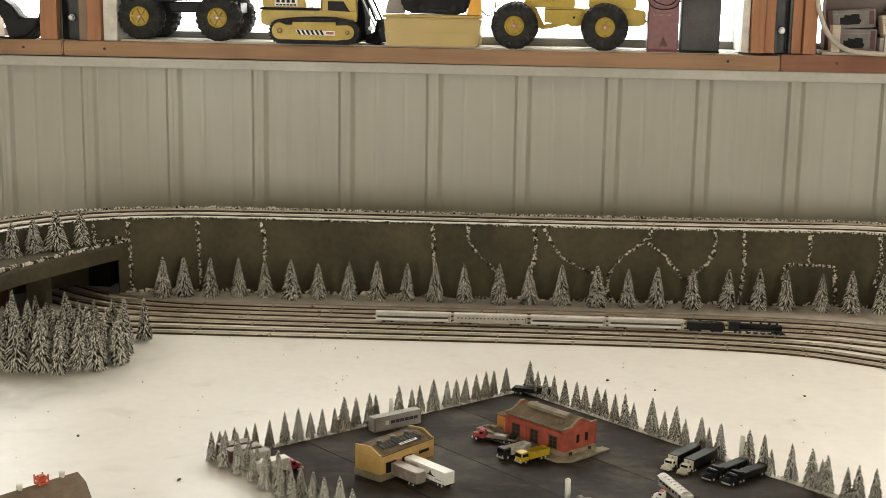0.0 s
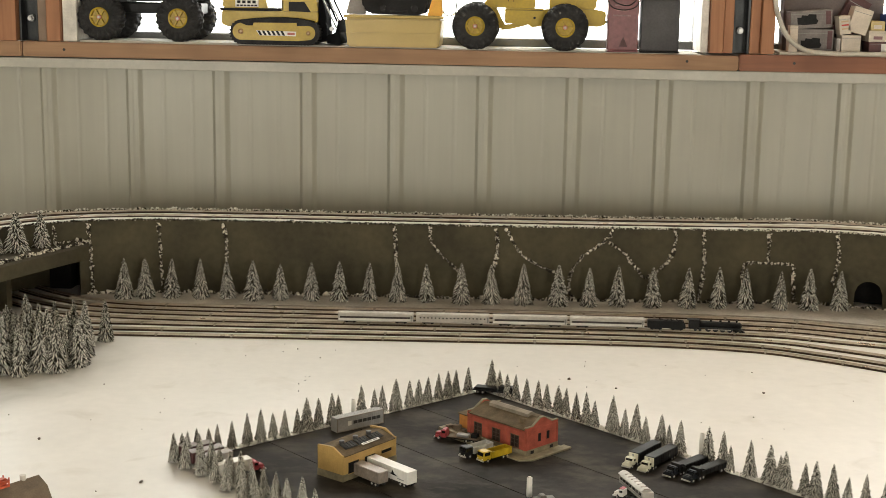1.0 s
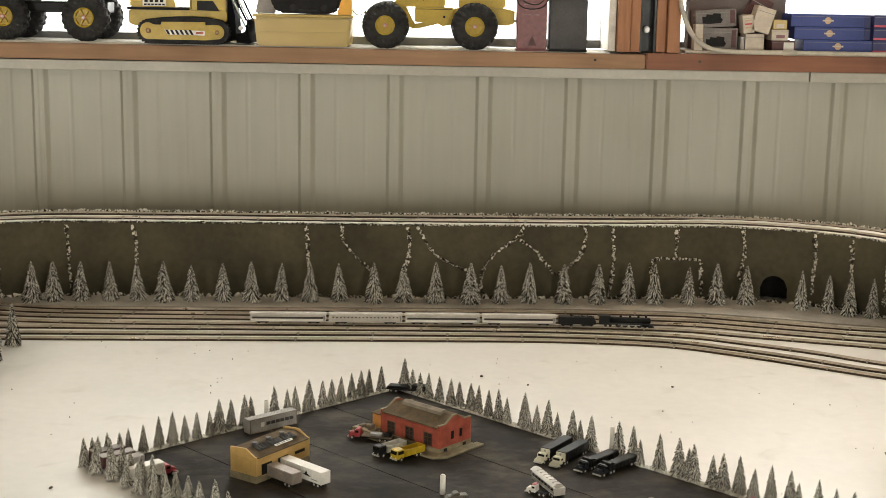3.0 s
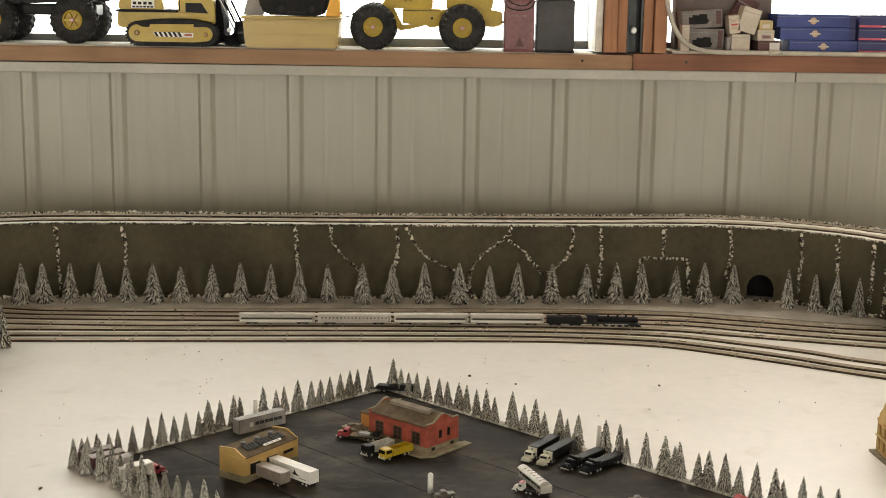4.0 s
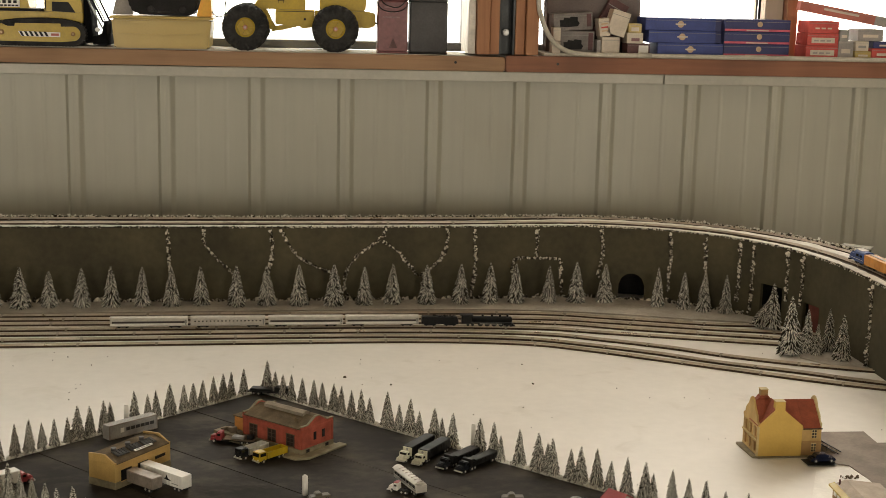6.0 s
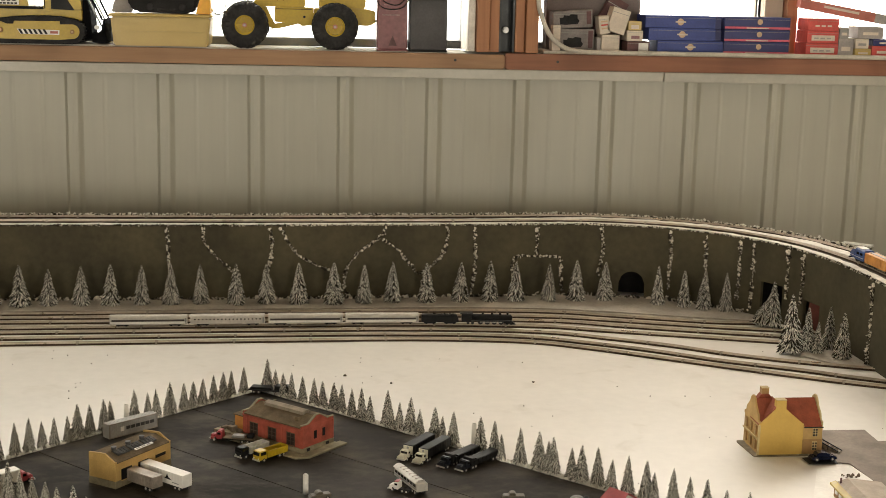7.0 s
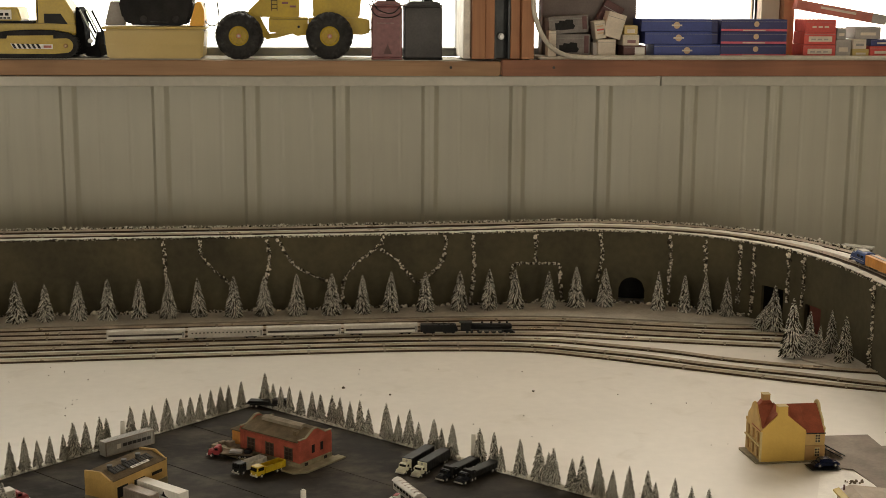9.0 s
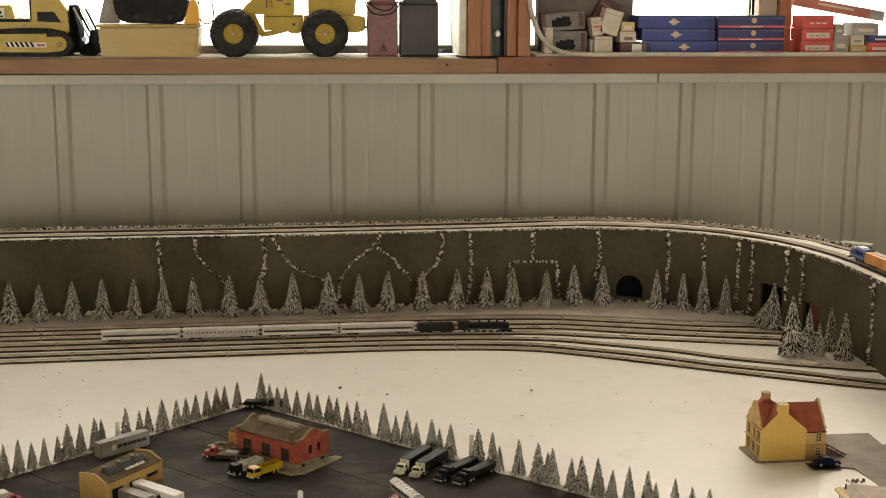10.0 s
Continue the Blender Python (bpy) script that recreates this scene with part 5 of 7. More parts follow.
wheels(t, (-0.010, 0.010), 0.0064, 0.0028, 0.002)

# ---- red brick engine house ----
M_VENT = material("weathered_vent", (0.25, 0.21, 0.16), 0.85, spec=0.12, vary=0.16, scale=50, fine=500)
M_DOORFRAME = material("brown_door_frame", (0.075, 0.045, 0.030), 0.7, vary=0.2, scale=80)
M_DOORDARK = material("dark_brown_door", (0.040, 0.026, 0.018), 0.7, vary=0.2, scale=80, spec=0.2)
def window_panel(t, x0, x1, z0, z1, y, mat=M_GLASSDARK, frame_mat=None, out=-1):
    w = part("window", box(x0, x1, y + out * 0.0006, y + 0.0002, z0, z1), mat, t)
    f = box(x0 - 0.0008, x1 + 0.0008, y + out * 0.0010, y + 0.0002, z1, z1 + 0.0010)
    box(x0 - 0.0008, x1 + 0.0008, y + out * 0.0012, y + 0.0002, z0 - 0.0010, z0, bm=f)
    part("frame", f, frame_mat or M_OLIVEBASE, w)


# long side along x, the front at y = 0, depth along y
RL, RW, RE, RR_ = 0.128, 0.074, 0.0425, 0.055
t = thing("brick_engine_house", pose(0.029, 1.533, 0.003, 0, 0, -42), "red brick model building with brown roof and stone base", "building")
part("base_plate", slab([(-0.052, -0.022), (RL + 0.006, -0.022), (RL + 0.020, -0.004), (RL + 0.020, RW + 0.012), (RL + 0.004, RW + 0.012), (RL + 0.004, RW + 0.004), (-0.052, RW * 0.6)], 0, 0.003, bevel=0.0006), M_OLIVEBASE, t, "grey-brown base plate")
part("plinth", box(-0.001, RL + 0.001, -0.001, RW + 0.001, 0.003, 0.010, 0.0005), M_OLIVEBASE, t)
part("wall", box(0, RL, 0, RW, 0.0102, RE, 0.0003), M_BRICKRED, t)
for _x in (0.0, RL - 0.003):
    g = prism([(0, RE + 0.0002), (RW, RE + 0.0002), (RW, RE + 0.004), (RW * 0.80, RE + 0.004), (RW * 0.56, RR_ + 0.002), (RW * 0.44, RR_ + 0.002), (RW * 0.20, RE + 0.004), (0, RE + 0.004)], -_x - 0.003, -_x)
    g.transform(Matrix.Rotation(radians(90), 4, "Z"))
    part("gable", g, M_BRICKRED, t)
    cp = prism([(-0.001, RE + 0.0042), (RW * 0.20, RE + 0.0042), (RW * 0.44, RR_ + 0.0022), (RW * 0.56, RR_ + 0.0022), (RW * 0.80, RE + 0.0042), (RW + 0.001, RE + 0.0042), (RW + 0.001, RE + 0.0054), (RW * 0.80, RE + 0.0054), (RW * 0.56, RR_ + 0.0036), (RW * 0.44, RR_ + 0.0036), (RW * 0.20, RE + 0.0054), (-0.001, RE + 0.0054)], -_x - 0.0036, -_x + 0.0006)
    cp.transform(Matrix.Rotation(radians(90), 4, "Z"))
    part("coping", cp, M_OLIVEBASE, t)
rf = prism([(-0.002, RE + 0.0004), (RW / 2, RR_ - 0.001), (RW + 0.002, RE + 0.0004), (RW + 0.002, RE + 0.0016), (RW / 2, RR_ + 0.0004), (-0.002, RE + 0.0016)], -RL + 0.0034, -0.0034)
rf.transform(Matrix.Rotation(radians(90), 4, "Z"))
part("roof", rf, M_ROOFTAR, t)
cl = prism([(RW / 2 - 0.008, RR_ - 0.002), (RW / 2 + 0.008, RR_ - 0.002), (RW / 2 + 0.008, RR_ + 0.003), (RW / 2, RR_ + 0.0055), (RW / 2 - 0.008, RR_ + 0.003)], -RL + 0.024, -0.020)
cl.transform(Matrix.Rotation(radians(90), 4, "Z"))
part("ridge_vent", cl, M_VENT, t, "pale weathered ridge vent")
part("chimney", box(RL * 0.80, RL * 0.80 + 0.007, RW * 0.16, RW * 0.16 + 0.007, RE + 0.001, RE + 0.0125, 0.0005), M_ROOFTAR, t)
for _k in range(3):
    _x = 0.016 + _k * 0.040
    window_panel(t, _x, _x + 0.017, 0.0125, 0.0310, 0.0, M_DOORDARK, M_ROOFTAR)
    for _q in (0.0, 0.0079, 0.0158):
        part("door_stile", box(_x + _q, _x + _q + 0.0012, -0.0011, -0.0005, 0.0127, 0.0308), M_DOORFRAME, t)
    for _z in (0.0185, 0.0245):
        part("door_rail", box(_x + 0.0013, _x + 0.0157, -0.0009, -0.0005, _z, _z + 0.0008), M_DOORFRAME, t)
for _k in range(4):
    _x = 0.006 + _k * 0.0395
    part("pilaster", box(_x - 0.002, _x + 0.002, -0.0011, 0, 0.0104, RE - 0.002), M_BRICKRED, t)
for _z in (RE - 0.0030, RE - 0.0012):
    part("cornice", box(0.0, RL, -0.0016, 0.0, _z, _z + 0.0010), M_BRICKRED, t)
for _y in (0.0, RW - 0.003):
    part("corner_quoin", box(RL - 0.0001, RL + 0.0010, _y, _y + 0.003, 0.0104, RE), M_BRICKRED, t)
for _y in (0.028, 0.048):
    part("window", box(RL - 0.0002, RL + 0.0006, _y, _y + 0.006, 0.020, 0.033), M_BLACK, t)
for _y in (0.010, 0.055):
    part("vent_hole", box(RL - 0.0002, RL + 0.0016, _y, _y + 0.007, 0.0036, 0.0085), M_BLACK, t)
part("annex", box(-0.030, -0.0005, RW * 0.16, RW * 0.60, 0.003, 0.031, 0.0005), M_ORANGE, t, "orange annex")
part("annex_roof", box(-0.032, -0.0004, RW * 0.13, RW * 0.63, 0.0312, 0.033, 0.0004), M_ROOFTAR, t)
part("loading_dock", box(-0.050, -0.0006, -0.016, 0.011, 0.0032, 0.0095, 0.0005), M_OLIVEBASE, t)
for _k in range(4):
    part("crate", box(-0.040 + _k * 0.010, -0.034 + _k * 0.010, -0.010 + 0.004 * (_k % 2), 0.002, 0.0097, 0.0140 + 0.002 * (_k % 3), 0.0004), M_BROWNROOF, t)

# ---- tan warehouse ----
TL, TW, TE, TR = 0.120, 0.051, 0.037, 0.0475
t = thing("tan_warehouse", pose(-0.143, 1.311, 0.003, 0, 0, 55), "tan model warehouse with skylights and loading doors", "building")
part("base_band", box(-0.0006, TL + 0.0006, -0.0006, TW + 0.0006, 0, 0.0105, 0.0003), M_OLIVEBASE, t)
part("wall", box(0, TL, 0, TW, 0.0107, TE, 0.0003), M_TAN, t)
for _x in (0.0, TL - 0.003):
    g = prism([(0, TE + 0.0002), (TW, TE + 0.0002), (TW, TE + 0.0105), (TW * 0.52, TR + 0.002), (TW * 0.40, TR + 0.002), (TW * 0.06, TE + 0.003), (0, TE + 0.003)], -_x - 0.003, -_x)
    g.transform(Matrix.Rotation(radians(90), 4, "Z"))
    part("parapet", g, M_TAN, t)
rf = prism([(-0.001, TE + 0.0004), (TW / 2, TR - 0.0014), (TW, TE + 0.0060), (TW, TE + 0.0074), (TW / 2, TR), (-0.001, TE + 0.0018)], -TL + 0.0034, -0.0034)
rf.transform(Matrix.Rotation(radians(90), 4, "Z"))
part("roof", rf, M_ROOFTAR, t)
part("back_wall", box(0.0032, TL - 0.0032, TW - 0.003, TW - 0.0002, TE + 0.0001, TE + 0.0058), M_TAN, t)
_sl = math.atan2(TR - TE - 0.0018, TW / 2)
for _k in range(3):
    sk = box(0, 0.026, 0, 0.014, 0.0002, 0.0012)
    for _j in range(4):
        box(0.0008 + _j * 0.0063, 0.0058 + _j * 0.0063, 0.001, 0.0130, 0.0012, 0.0020, bm=sk)
    sk.transform(Matrix.Translation((0.018 + _k * 0.029, TW * 0.21, TE + 0.0020 + TW * 0.21 * math.tan(_sl))) @ Matrix.Rotation(_sl, 4, "X"))
    part("skylight", sk, M_SKYL, t, "row of dark skylights")
    part("roof_vent", cyl((0.026 + _k * 0.030, TW * 0.52, TR - 0.002), (0.026 + _k * 0.030, TW * 0.52, TR + 0.0045), 0.0036, 0.0042, n=14), M_DARKCAN, t)
sg = box(0.050, 0.088, 0.006, 0.010, 0, 0.0008)
sg.transform(Matrix.Translation((0, 0, TE + 0.0042)) @ Matrix.Rotation(_sl, 4, "X"))
part("roof_sign", sg, M_WHITE, t, "white roof sign with unreadable bars")
for _j in range(3):
    sb = box(0.053 + _j * 0.011, 0.061 + _j * 0.011, 0.0070, 0.0090, 0.0009, 0.0012)
    sb.transform(Matrix.Translation((0, 0, TE + 0.0042)) @ Matrix.Rotation(_sl, 4, "X"))
    part("letter_bar", sb, M_GREY, t)
for _x, _z0, _z1 in ((0.012, 0.010, 0.027), (0.048, 0.010, 0.027), (0.086, 0.0215, 0.0265)):
    window_panel(t, _x, _x + 0.022, _z0, _z1, 0.0, M_BLACK, M_TAN)

# ---- yellow house by the brown slab ----
HX, HY, HR, HE = 0.106, 0.072, 0.0855, 0.0525
M_HOUSEBROWN = material("brown_house_wall", (0.36, 0.205, 0.070), 0.7, vary=0.12, scale=50)
M_HOUSETRIM = material("pale_house_trim", (0.56, 0.43, 0.20), 0.65, vary=0.1, scale=60)
t = thing("yellow_house", pose(0.850, 1.430, 0.0, 0, 0, 1), "yellow model house with red-brown roof and chimneys", "building")
part("base_plate", slab([(-0.012, 0.066), (-0.008, -0.004), (0.002, -0.007), (HX + 0.002, -0.005), (HX + 0.002, HY), (-0.010, HY)], 0.0004, 0.002), M_OLIVEBASE, t)
part("wall", box(0.0008, HX, 0.0008, HY, 0.0021, HE - 0.002, 0.0003), M_HOUSE2, t)
part("front_gable", prism([(0, 0.0021), (0.073, 0.0021), (0.073, HE), (0.0425, 0.0775), (0.0420, 0.0920), (0.0265, 0.0920), (0.0260, 0.0775), (0, HE)], -0.0012, 0.0018), M_HOUSE, t, "plain bright yellow gable wall")
part("gable_chimney", box(0.0268, 0.0418, 0.0020, 0.0110, 0.0770, 0.0917, 0.0004), M_HOUSE, t)
part("gable_cap", box(0.0258, 0.0426, -0.0018, 0.0115, 0.0921, 0.0932, 0.0003), M_HOUSETRIM, t)
part("corner_strip", box(-0.0012, 0.0020, -0.0016, 0.0012, 0.0021, HE - 0.001), M_HOUSETRIM, t)
for _x0, _x1, _yl in ((0.0032, HX - 0.0032, True), (0.0745, HX - 0.0032, False), (0.0032, 0.0742, None)):
    if _yl:
        _pf = [(HY / 2, HR - 0.002), (HY + 0.0025, HE - 0.0040), (HY + 0.0025, HE - 0.0022), (HY / 2, HR)]
    elif _yl is None:
        _pf = [(0.0022, HE + 0.0004), (HY / 2 - 0.0001, HR - 0.002), (HY / 2 - 0.0001, HR), (0.0022, HE + 0.0022)]
    else:
        _pf = [(-0.0030, HE - 0.0048), (HY / 2 - 0.0001, HR - 0.002), (HY / 2 - 0.0001, HR), (-0.0030, HE - 0.0030)]
    rf = prism(_pf, -_x1, -_x0)
    rf.transform(Matrix.Rotation(radians(90), 4, "Z"))
    part("roof_slope", rf, M_TILE, t)
part("cross_roof", prism([(-0.0010, HE - 0.0006), (0.0260, HR - 0.0060), (0.0335, HR + 0.0010), (0.0420, HR - 0.0060), (0.0745, HE - 0.0006), (0.0730, HE - 0.0022), (0.0335, HR - 0.0020), (0.0005, HE - 0.0022)], 0.0020, HY / 2 + 0.006), M_TILE, t)
part("eaves_gutter", box(0.0735, HX - 0.0005, -0.0042, -0.0028, HE - 0.0058, HE - 0.0042), M_BLACK, t, "dark gutter")
for _x, _m in ((0.0, M_HOUSE2), (HX - 0.003, M_HOUSETRIM)):
    g = prism([(0, HE - 0.0018), (HY, HE - 0.0018), (HY, HE + 0.003), (HY * 0.90, HE + 0.005), (HY * 0.86, HE + 0.014), (HY * 0.70, HE + 0.024), (HY * 0.62, HR + 0.001), (HY * 0.57, HR + 0.003), (HY * 0.55, HR + 0.0050), (HY * 0.45, HR + 0.0050), (HY * 0.43, HR + 0.003), (HY * 0.38, HR + 0.001), (HY * 0.30, HE + 0.024), (HY * 0.14, HE + 0.014), (HY * 0.10, HE + 0.005), (0, HE + 0.003)], -_x - 0.003, -_x)
    g.transform(Matrix.Rotation(radians(90), 4, "Z"))
    part("stepped_gable", g, _m, t)
part("chimney_foot", prism([(0.006, 0.0790), (0.038, 0.0790), (0.0275, 0.0910), (0.0155, 0.0910)], HY * 0.55, HY * 0.72, bevel=0.0005), M_TILE, t)
part("chimney", box(0.0155, 0.0275, HY * 0.56, HY * 0.71, 0.0905, 0.1000, 0.0005), M_HOUSEBROWN, t)
part("chimney_cap", box(0.0150, 0.0280, HY * 0.55, HY * 0.72, 0.1002, 0.1013, 0.0003), M_HOUSETRIM, t)
part("ground_floor_panel", box(0.0735, HX + 0.0004, -0.0006, 0.0006, 0.0022, 0.0265), M_HOUSEBROWN, t, "brown lower wall")
for _z in (0.0085, 0.0315):
    w = part("window", box(0.0895, 0.0975, -0.0012, 0.0006, _z, _z + 0.0145), M_HOUSETRIM, t)
    for _i in range(2):
        for _j in range(3):
            part("pane", box(0.0900 + _i * 0.0041, 0.0929 + _i * 0.0041, -0.0016, 0.0, _z + 0.0006 + _j * 0.0046, _z + 0.0038 + _j * 0.0046), M_BLACK, w)
for _k in range(3):
    for _z in (0.008, 0.032):
        _w = part("side_window", box(-0.0012, 0.0010, 0.010 + _k * 0.022, 0.019 + _k * 0.022, _z, _z + 0.015), M_HOUSEBROWN, t)
        part("frame", box(-0.0018, -0.0010, 0.0138 + _k * 0.022, 0.0152 + _k * 0.022, _z, _z + 0.015), M_HOUSETRIM, _w)
part("string_course", box(-0.0016, 0.0010, 0.0, HY, 0.0262, 0.0284), M_HOUSETRIM, t)

solo("brown_slab", slab([(0.960, 1.548), (1.077, 1.549), (1.076, 1.490), (1.40, 1.492), (1.40, 1.18), (1.000, 1.18), (0.992, 1.312), (0.986, 1.384), (0.960, 1.396)], 0.0004, 0.0020), M_BROWNSLAB, None, "thin brown board of a paved lot", "ground board")
t = thing("pale_slab", None, "pale board with gravel specks beside the lot", "ground board")
part("board", slab([(0.921, 1.356), (0.981, 1.367), (0.988, 1.312), (0.994, 1.14), (0.83, 1.14)], 0.0022, 0.0045), M_WHITE, t)
_r = random.Random(5)
_g = bmesh.new()
for _k in range(14):
    stones(_g, Vector((0.960 + _r.uniform(-0.012, 0.016), 1.320 + _r.uniform(-0.006, 0.006), 0.0055)), _r.uniform(0.0012, 0.003), _r)
tagged(part("gravel", _g, M_BROWNROOF, t), kind="stuff")
t = thing("model_kiosk", pose(0.898, 1.150, 0.0045, 0, 0, -2), "brown model kiosk with a pale roof and yellow fascia", "building")
part("wall", box(0.002, 0.070, 0.002, 0.092, 0, 0.0190, 0.0004), M_HOUSEBROWN, t)
part("roof", prism([(0.006, 0.0200), (0.022, 0.0262), (0.074, 0.0200), (0.074, 0.0186), (0.022, 0.0248), (0.006, 0.0186)], 0.0, 0.096), M_KIOSKROOF, t, "pale tan roof")
part("roof_edge", prism([(-0.0030, 0.0165), (0.0055, 0.0195), (0.0055, 0.0222), (-0.0030, 0.0192)], -0.002, 0.097), M_YELLOW, t, "yellow fascia")
for _k in range(5):
    part("window", box(0.0005, 0.0022, 0.012 + _k * 0.016, 0.020 + _k * 0.016, 0.007, 0.0150), M_WHITE, t, "pale window")
part("roof_vent", cyl((0.010, 0.088, 0.0205), (0.010, 0.088, 0.0290), 0.0014, n=10), M_MAROON, t)

t = thing("model_ramp", pose(0.966, 1.460, 0.0022, 0, 0, -42), "dark model stair ramp beside the house", "ramp")
for _y in (-0.006, 0.006):
    part("rail", prism([(-0.020, 0.020), (0.034, 0.002), (0.034, 0.0005), (-0.020, 0.018)], _y - 0.0007, _y + 0.0007), M_BLACK, t)
for _k in range(6):
    part("step", box(-0.018 + _k * 0.008, -0.012 + _k * 0.008, -0.005, 0.005, 0.0, 0.016 - _k * 0.0026), M_BROWNROOF, t)

t = thing("model_car", pose(0.947, 1.402, 0.0027, 0, 0, 4), "glossy dark blue miniature car on a black patch", "car")
M_CARBLUE = material("glossy_blue", (0.010, 0.016, 0.050), 0.10, 0.5, vary=0.05)
part("body", loft_body(-0.022, 0.022, 0.0085, 0.002, 0.0078, 0.004, 0.003, 0.0016), M_CARBLUE, t)
part("cabin", loft_body(-0.014, 0.010, 0.0075, 0.0079, 0.0135, 0.006, 0.003, 0.0012), M_CARBLUE, t)
part("windscreen", box(0.0045, 0.0065, -0.006, 0.006, 0.0085, 0.0125), M_GLASSDARK, t)
wheels(t, (-0.013, 0.013), 0.0088, 0.0032, 0.002)
solo("black_mat", slab([(0.919, 1.384), (0.966, 1.384), (0.970, 1.423), (0.917, 1.412)], 0.0021, 0.0026), M_BLACK, None, "small black mat under the miniature car", "mat")

# ---- brown-roofed building ----
t = thing("brown_roof_building", pose(-0.523, 1.110, 0.0, 0, 0, 235.1), "model building with a plain brown pitched roof", "building")
part("wall", box(0.004, 0.20, -0.026, 0.026, 0, 0.043), M_HOUSE2, t)
rf = prism([(-0.0305, 0.0435), (-0.0180, 0.0630), (0.0, 0.0725), (0.0170, 0.0630), (0.0285, 0.0435), (0.0305, 0.0435), (0.0182, 0.0648), (0.0, 0.0745), (-0.0182, 0.0648), (-0.0325, 0.0435)], -0.21, 0.0)
for _x in (0.003, 0.198):
    part("gable", prism([(-0.026, 0.0432), (0.026, 0.0432), (0.0168, 0.0622), (0.0, 0.0722), (-0.0168, 0.0622)], -0.002, 0.0), M_BROWNROOF, t).matrix_local = pose(_x, 0, 0, 0, 0, 90)
rf.transform(Matrix.Rotation(radians(90), 4, "Z"))
part("roof", rf, M_BROWNROOF, t)
for _x in (0.024, 0.088):
    part("chimney", cyl((_x, -0.001, 0.072), (_x, -0.001, 0.0805), 0.0036, 0.0042, n=12), M_CLEARCAP, t, "small translucent white roof cap")
rb = box(0.049, 0.063, -0.007, 0.007, 0.0735, 0.0765)
for _x in (0.049, 0.0615):
    for _y in (-0.007, 0.0055):
        box(_x, _x + 0.0015, _y, _y + 0.0015, 0.0765, 0.086, bm=rb)
for _x0, _x1, _y0, _y1 in ((0.049, 0.063, -0.007, -0.0058), (0.049, 0.063, 0.0058, 0.007), (0.0491, 0.0502, -0.0056, 0.0056), (0.0618, 0.0629, -0.0056, 0.0056)):
    box(_x0, _x1, _y0, _y1, 0.0795, 0.0830, bm=rb)
part("roof_platform", rb, M_ORANGERED, t, "red railed roof platform")
part("roof_unit", box(0.052, 0.060, -0.004, 0.004, 0.0766, 0.0850, 0.0006), M_ORANGERED, t)

# debris on the table
_r = random.Random(77)
_g = bmesh.new()
for _k in range(34):
    _x, _y = _r.uniform(-1.0, 1.25), _r.uniform(1.25, 2.08)
    stones(_g, Vector((_x, _y, 0.0004)), _r.choice((0.0006, 0.0008, 0.0010, 0.0012)), _r)
for _x, _y in ((-0.563, 2.102), (-0.367, 2.081), (-0.334, 2.046), (-0.280, 1.987), (-0.258, 2.047), (-0.426, 1.983), (-0.288, 1.855), (-0.280, 1.858), (-0.292, 1.807), (-0.285, 1.763), (-0.510, 1.692), (0.105, 1.968), (0.238, 2.020), (0.234, 1.848), (0.555, 1.981), (0.708, 1.815), (0.756, 1.754), (0.820, 1.752), (0.514, 1.700), (0.555, 1.641), (0.510, 1.587), (0.420, 1.660), (-0.786, 1.535), (-0.641, 1.765), (-0.497, 1.613), (-0.503, 1.524), (-0.491, 1.245)):
    stones(_g, Vector((_x, _y, 0.0008)), _r.uniform(0.0009, 0.0014), _r)
for _x, _y, _q in ((0.203, 1.896, 0.0030), (0.555, 1.847, 0.0028), (0.287, 1.845, 0.0022), (-0.651, 1.458, 0.0026), (-0.437, 1.287, 0.0026)):
    stones(_g, Vector((_x, _y, 0.001)), _q, _r)
solo("table_debris", _g, M_DEBRIS, None, "dark crumbs scattered on the white tabletop", "debris", kind="stuff")

# ---- trains ----
D_PTS = curve_points([Vector((x, y, 0.0062)) for x, y in D_LINE], 0.006)


def at_x(x):
    for a, b in zip(D_PTS, D_PTS[1:]):
        if (a.x - x) * (b.x - x) <= 0 and abs(b.x - a.x) > 1e-9:
            return a.lerp(b, (x - a.x) / (b.x - a.x)), math.degrees(math.atan2(b.y - a.y, b.x - a.x))
    return D_PTS[-1], 0


def bogie(t, x):
    part("bogie", box(x - 0.013, x + 0.013, -0.0062, 0.0062, 0.0016, 0.0046, 0.0005), M_BLACK, t)
    for dx in (-0.008, 0.008):
        for s in (-1, 1):
            part("wheel", cyl((x + dx, s * 0.0044, 0.0028), (x + dx, s * 0.0058, 0.0028), 0.0028, n=12), M_STEEL, t)


M_COACHBAND = material("dark_brown_coach_band", (0.045, 0.032, 0.026), 0.4, vary=0.2, scale=80)


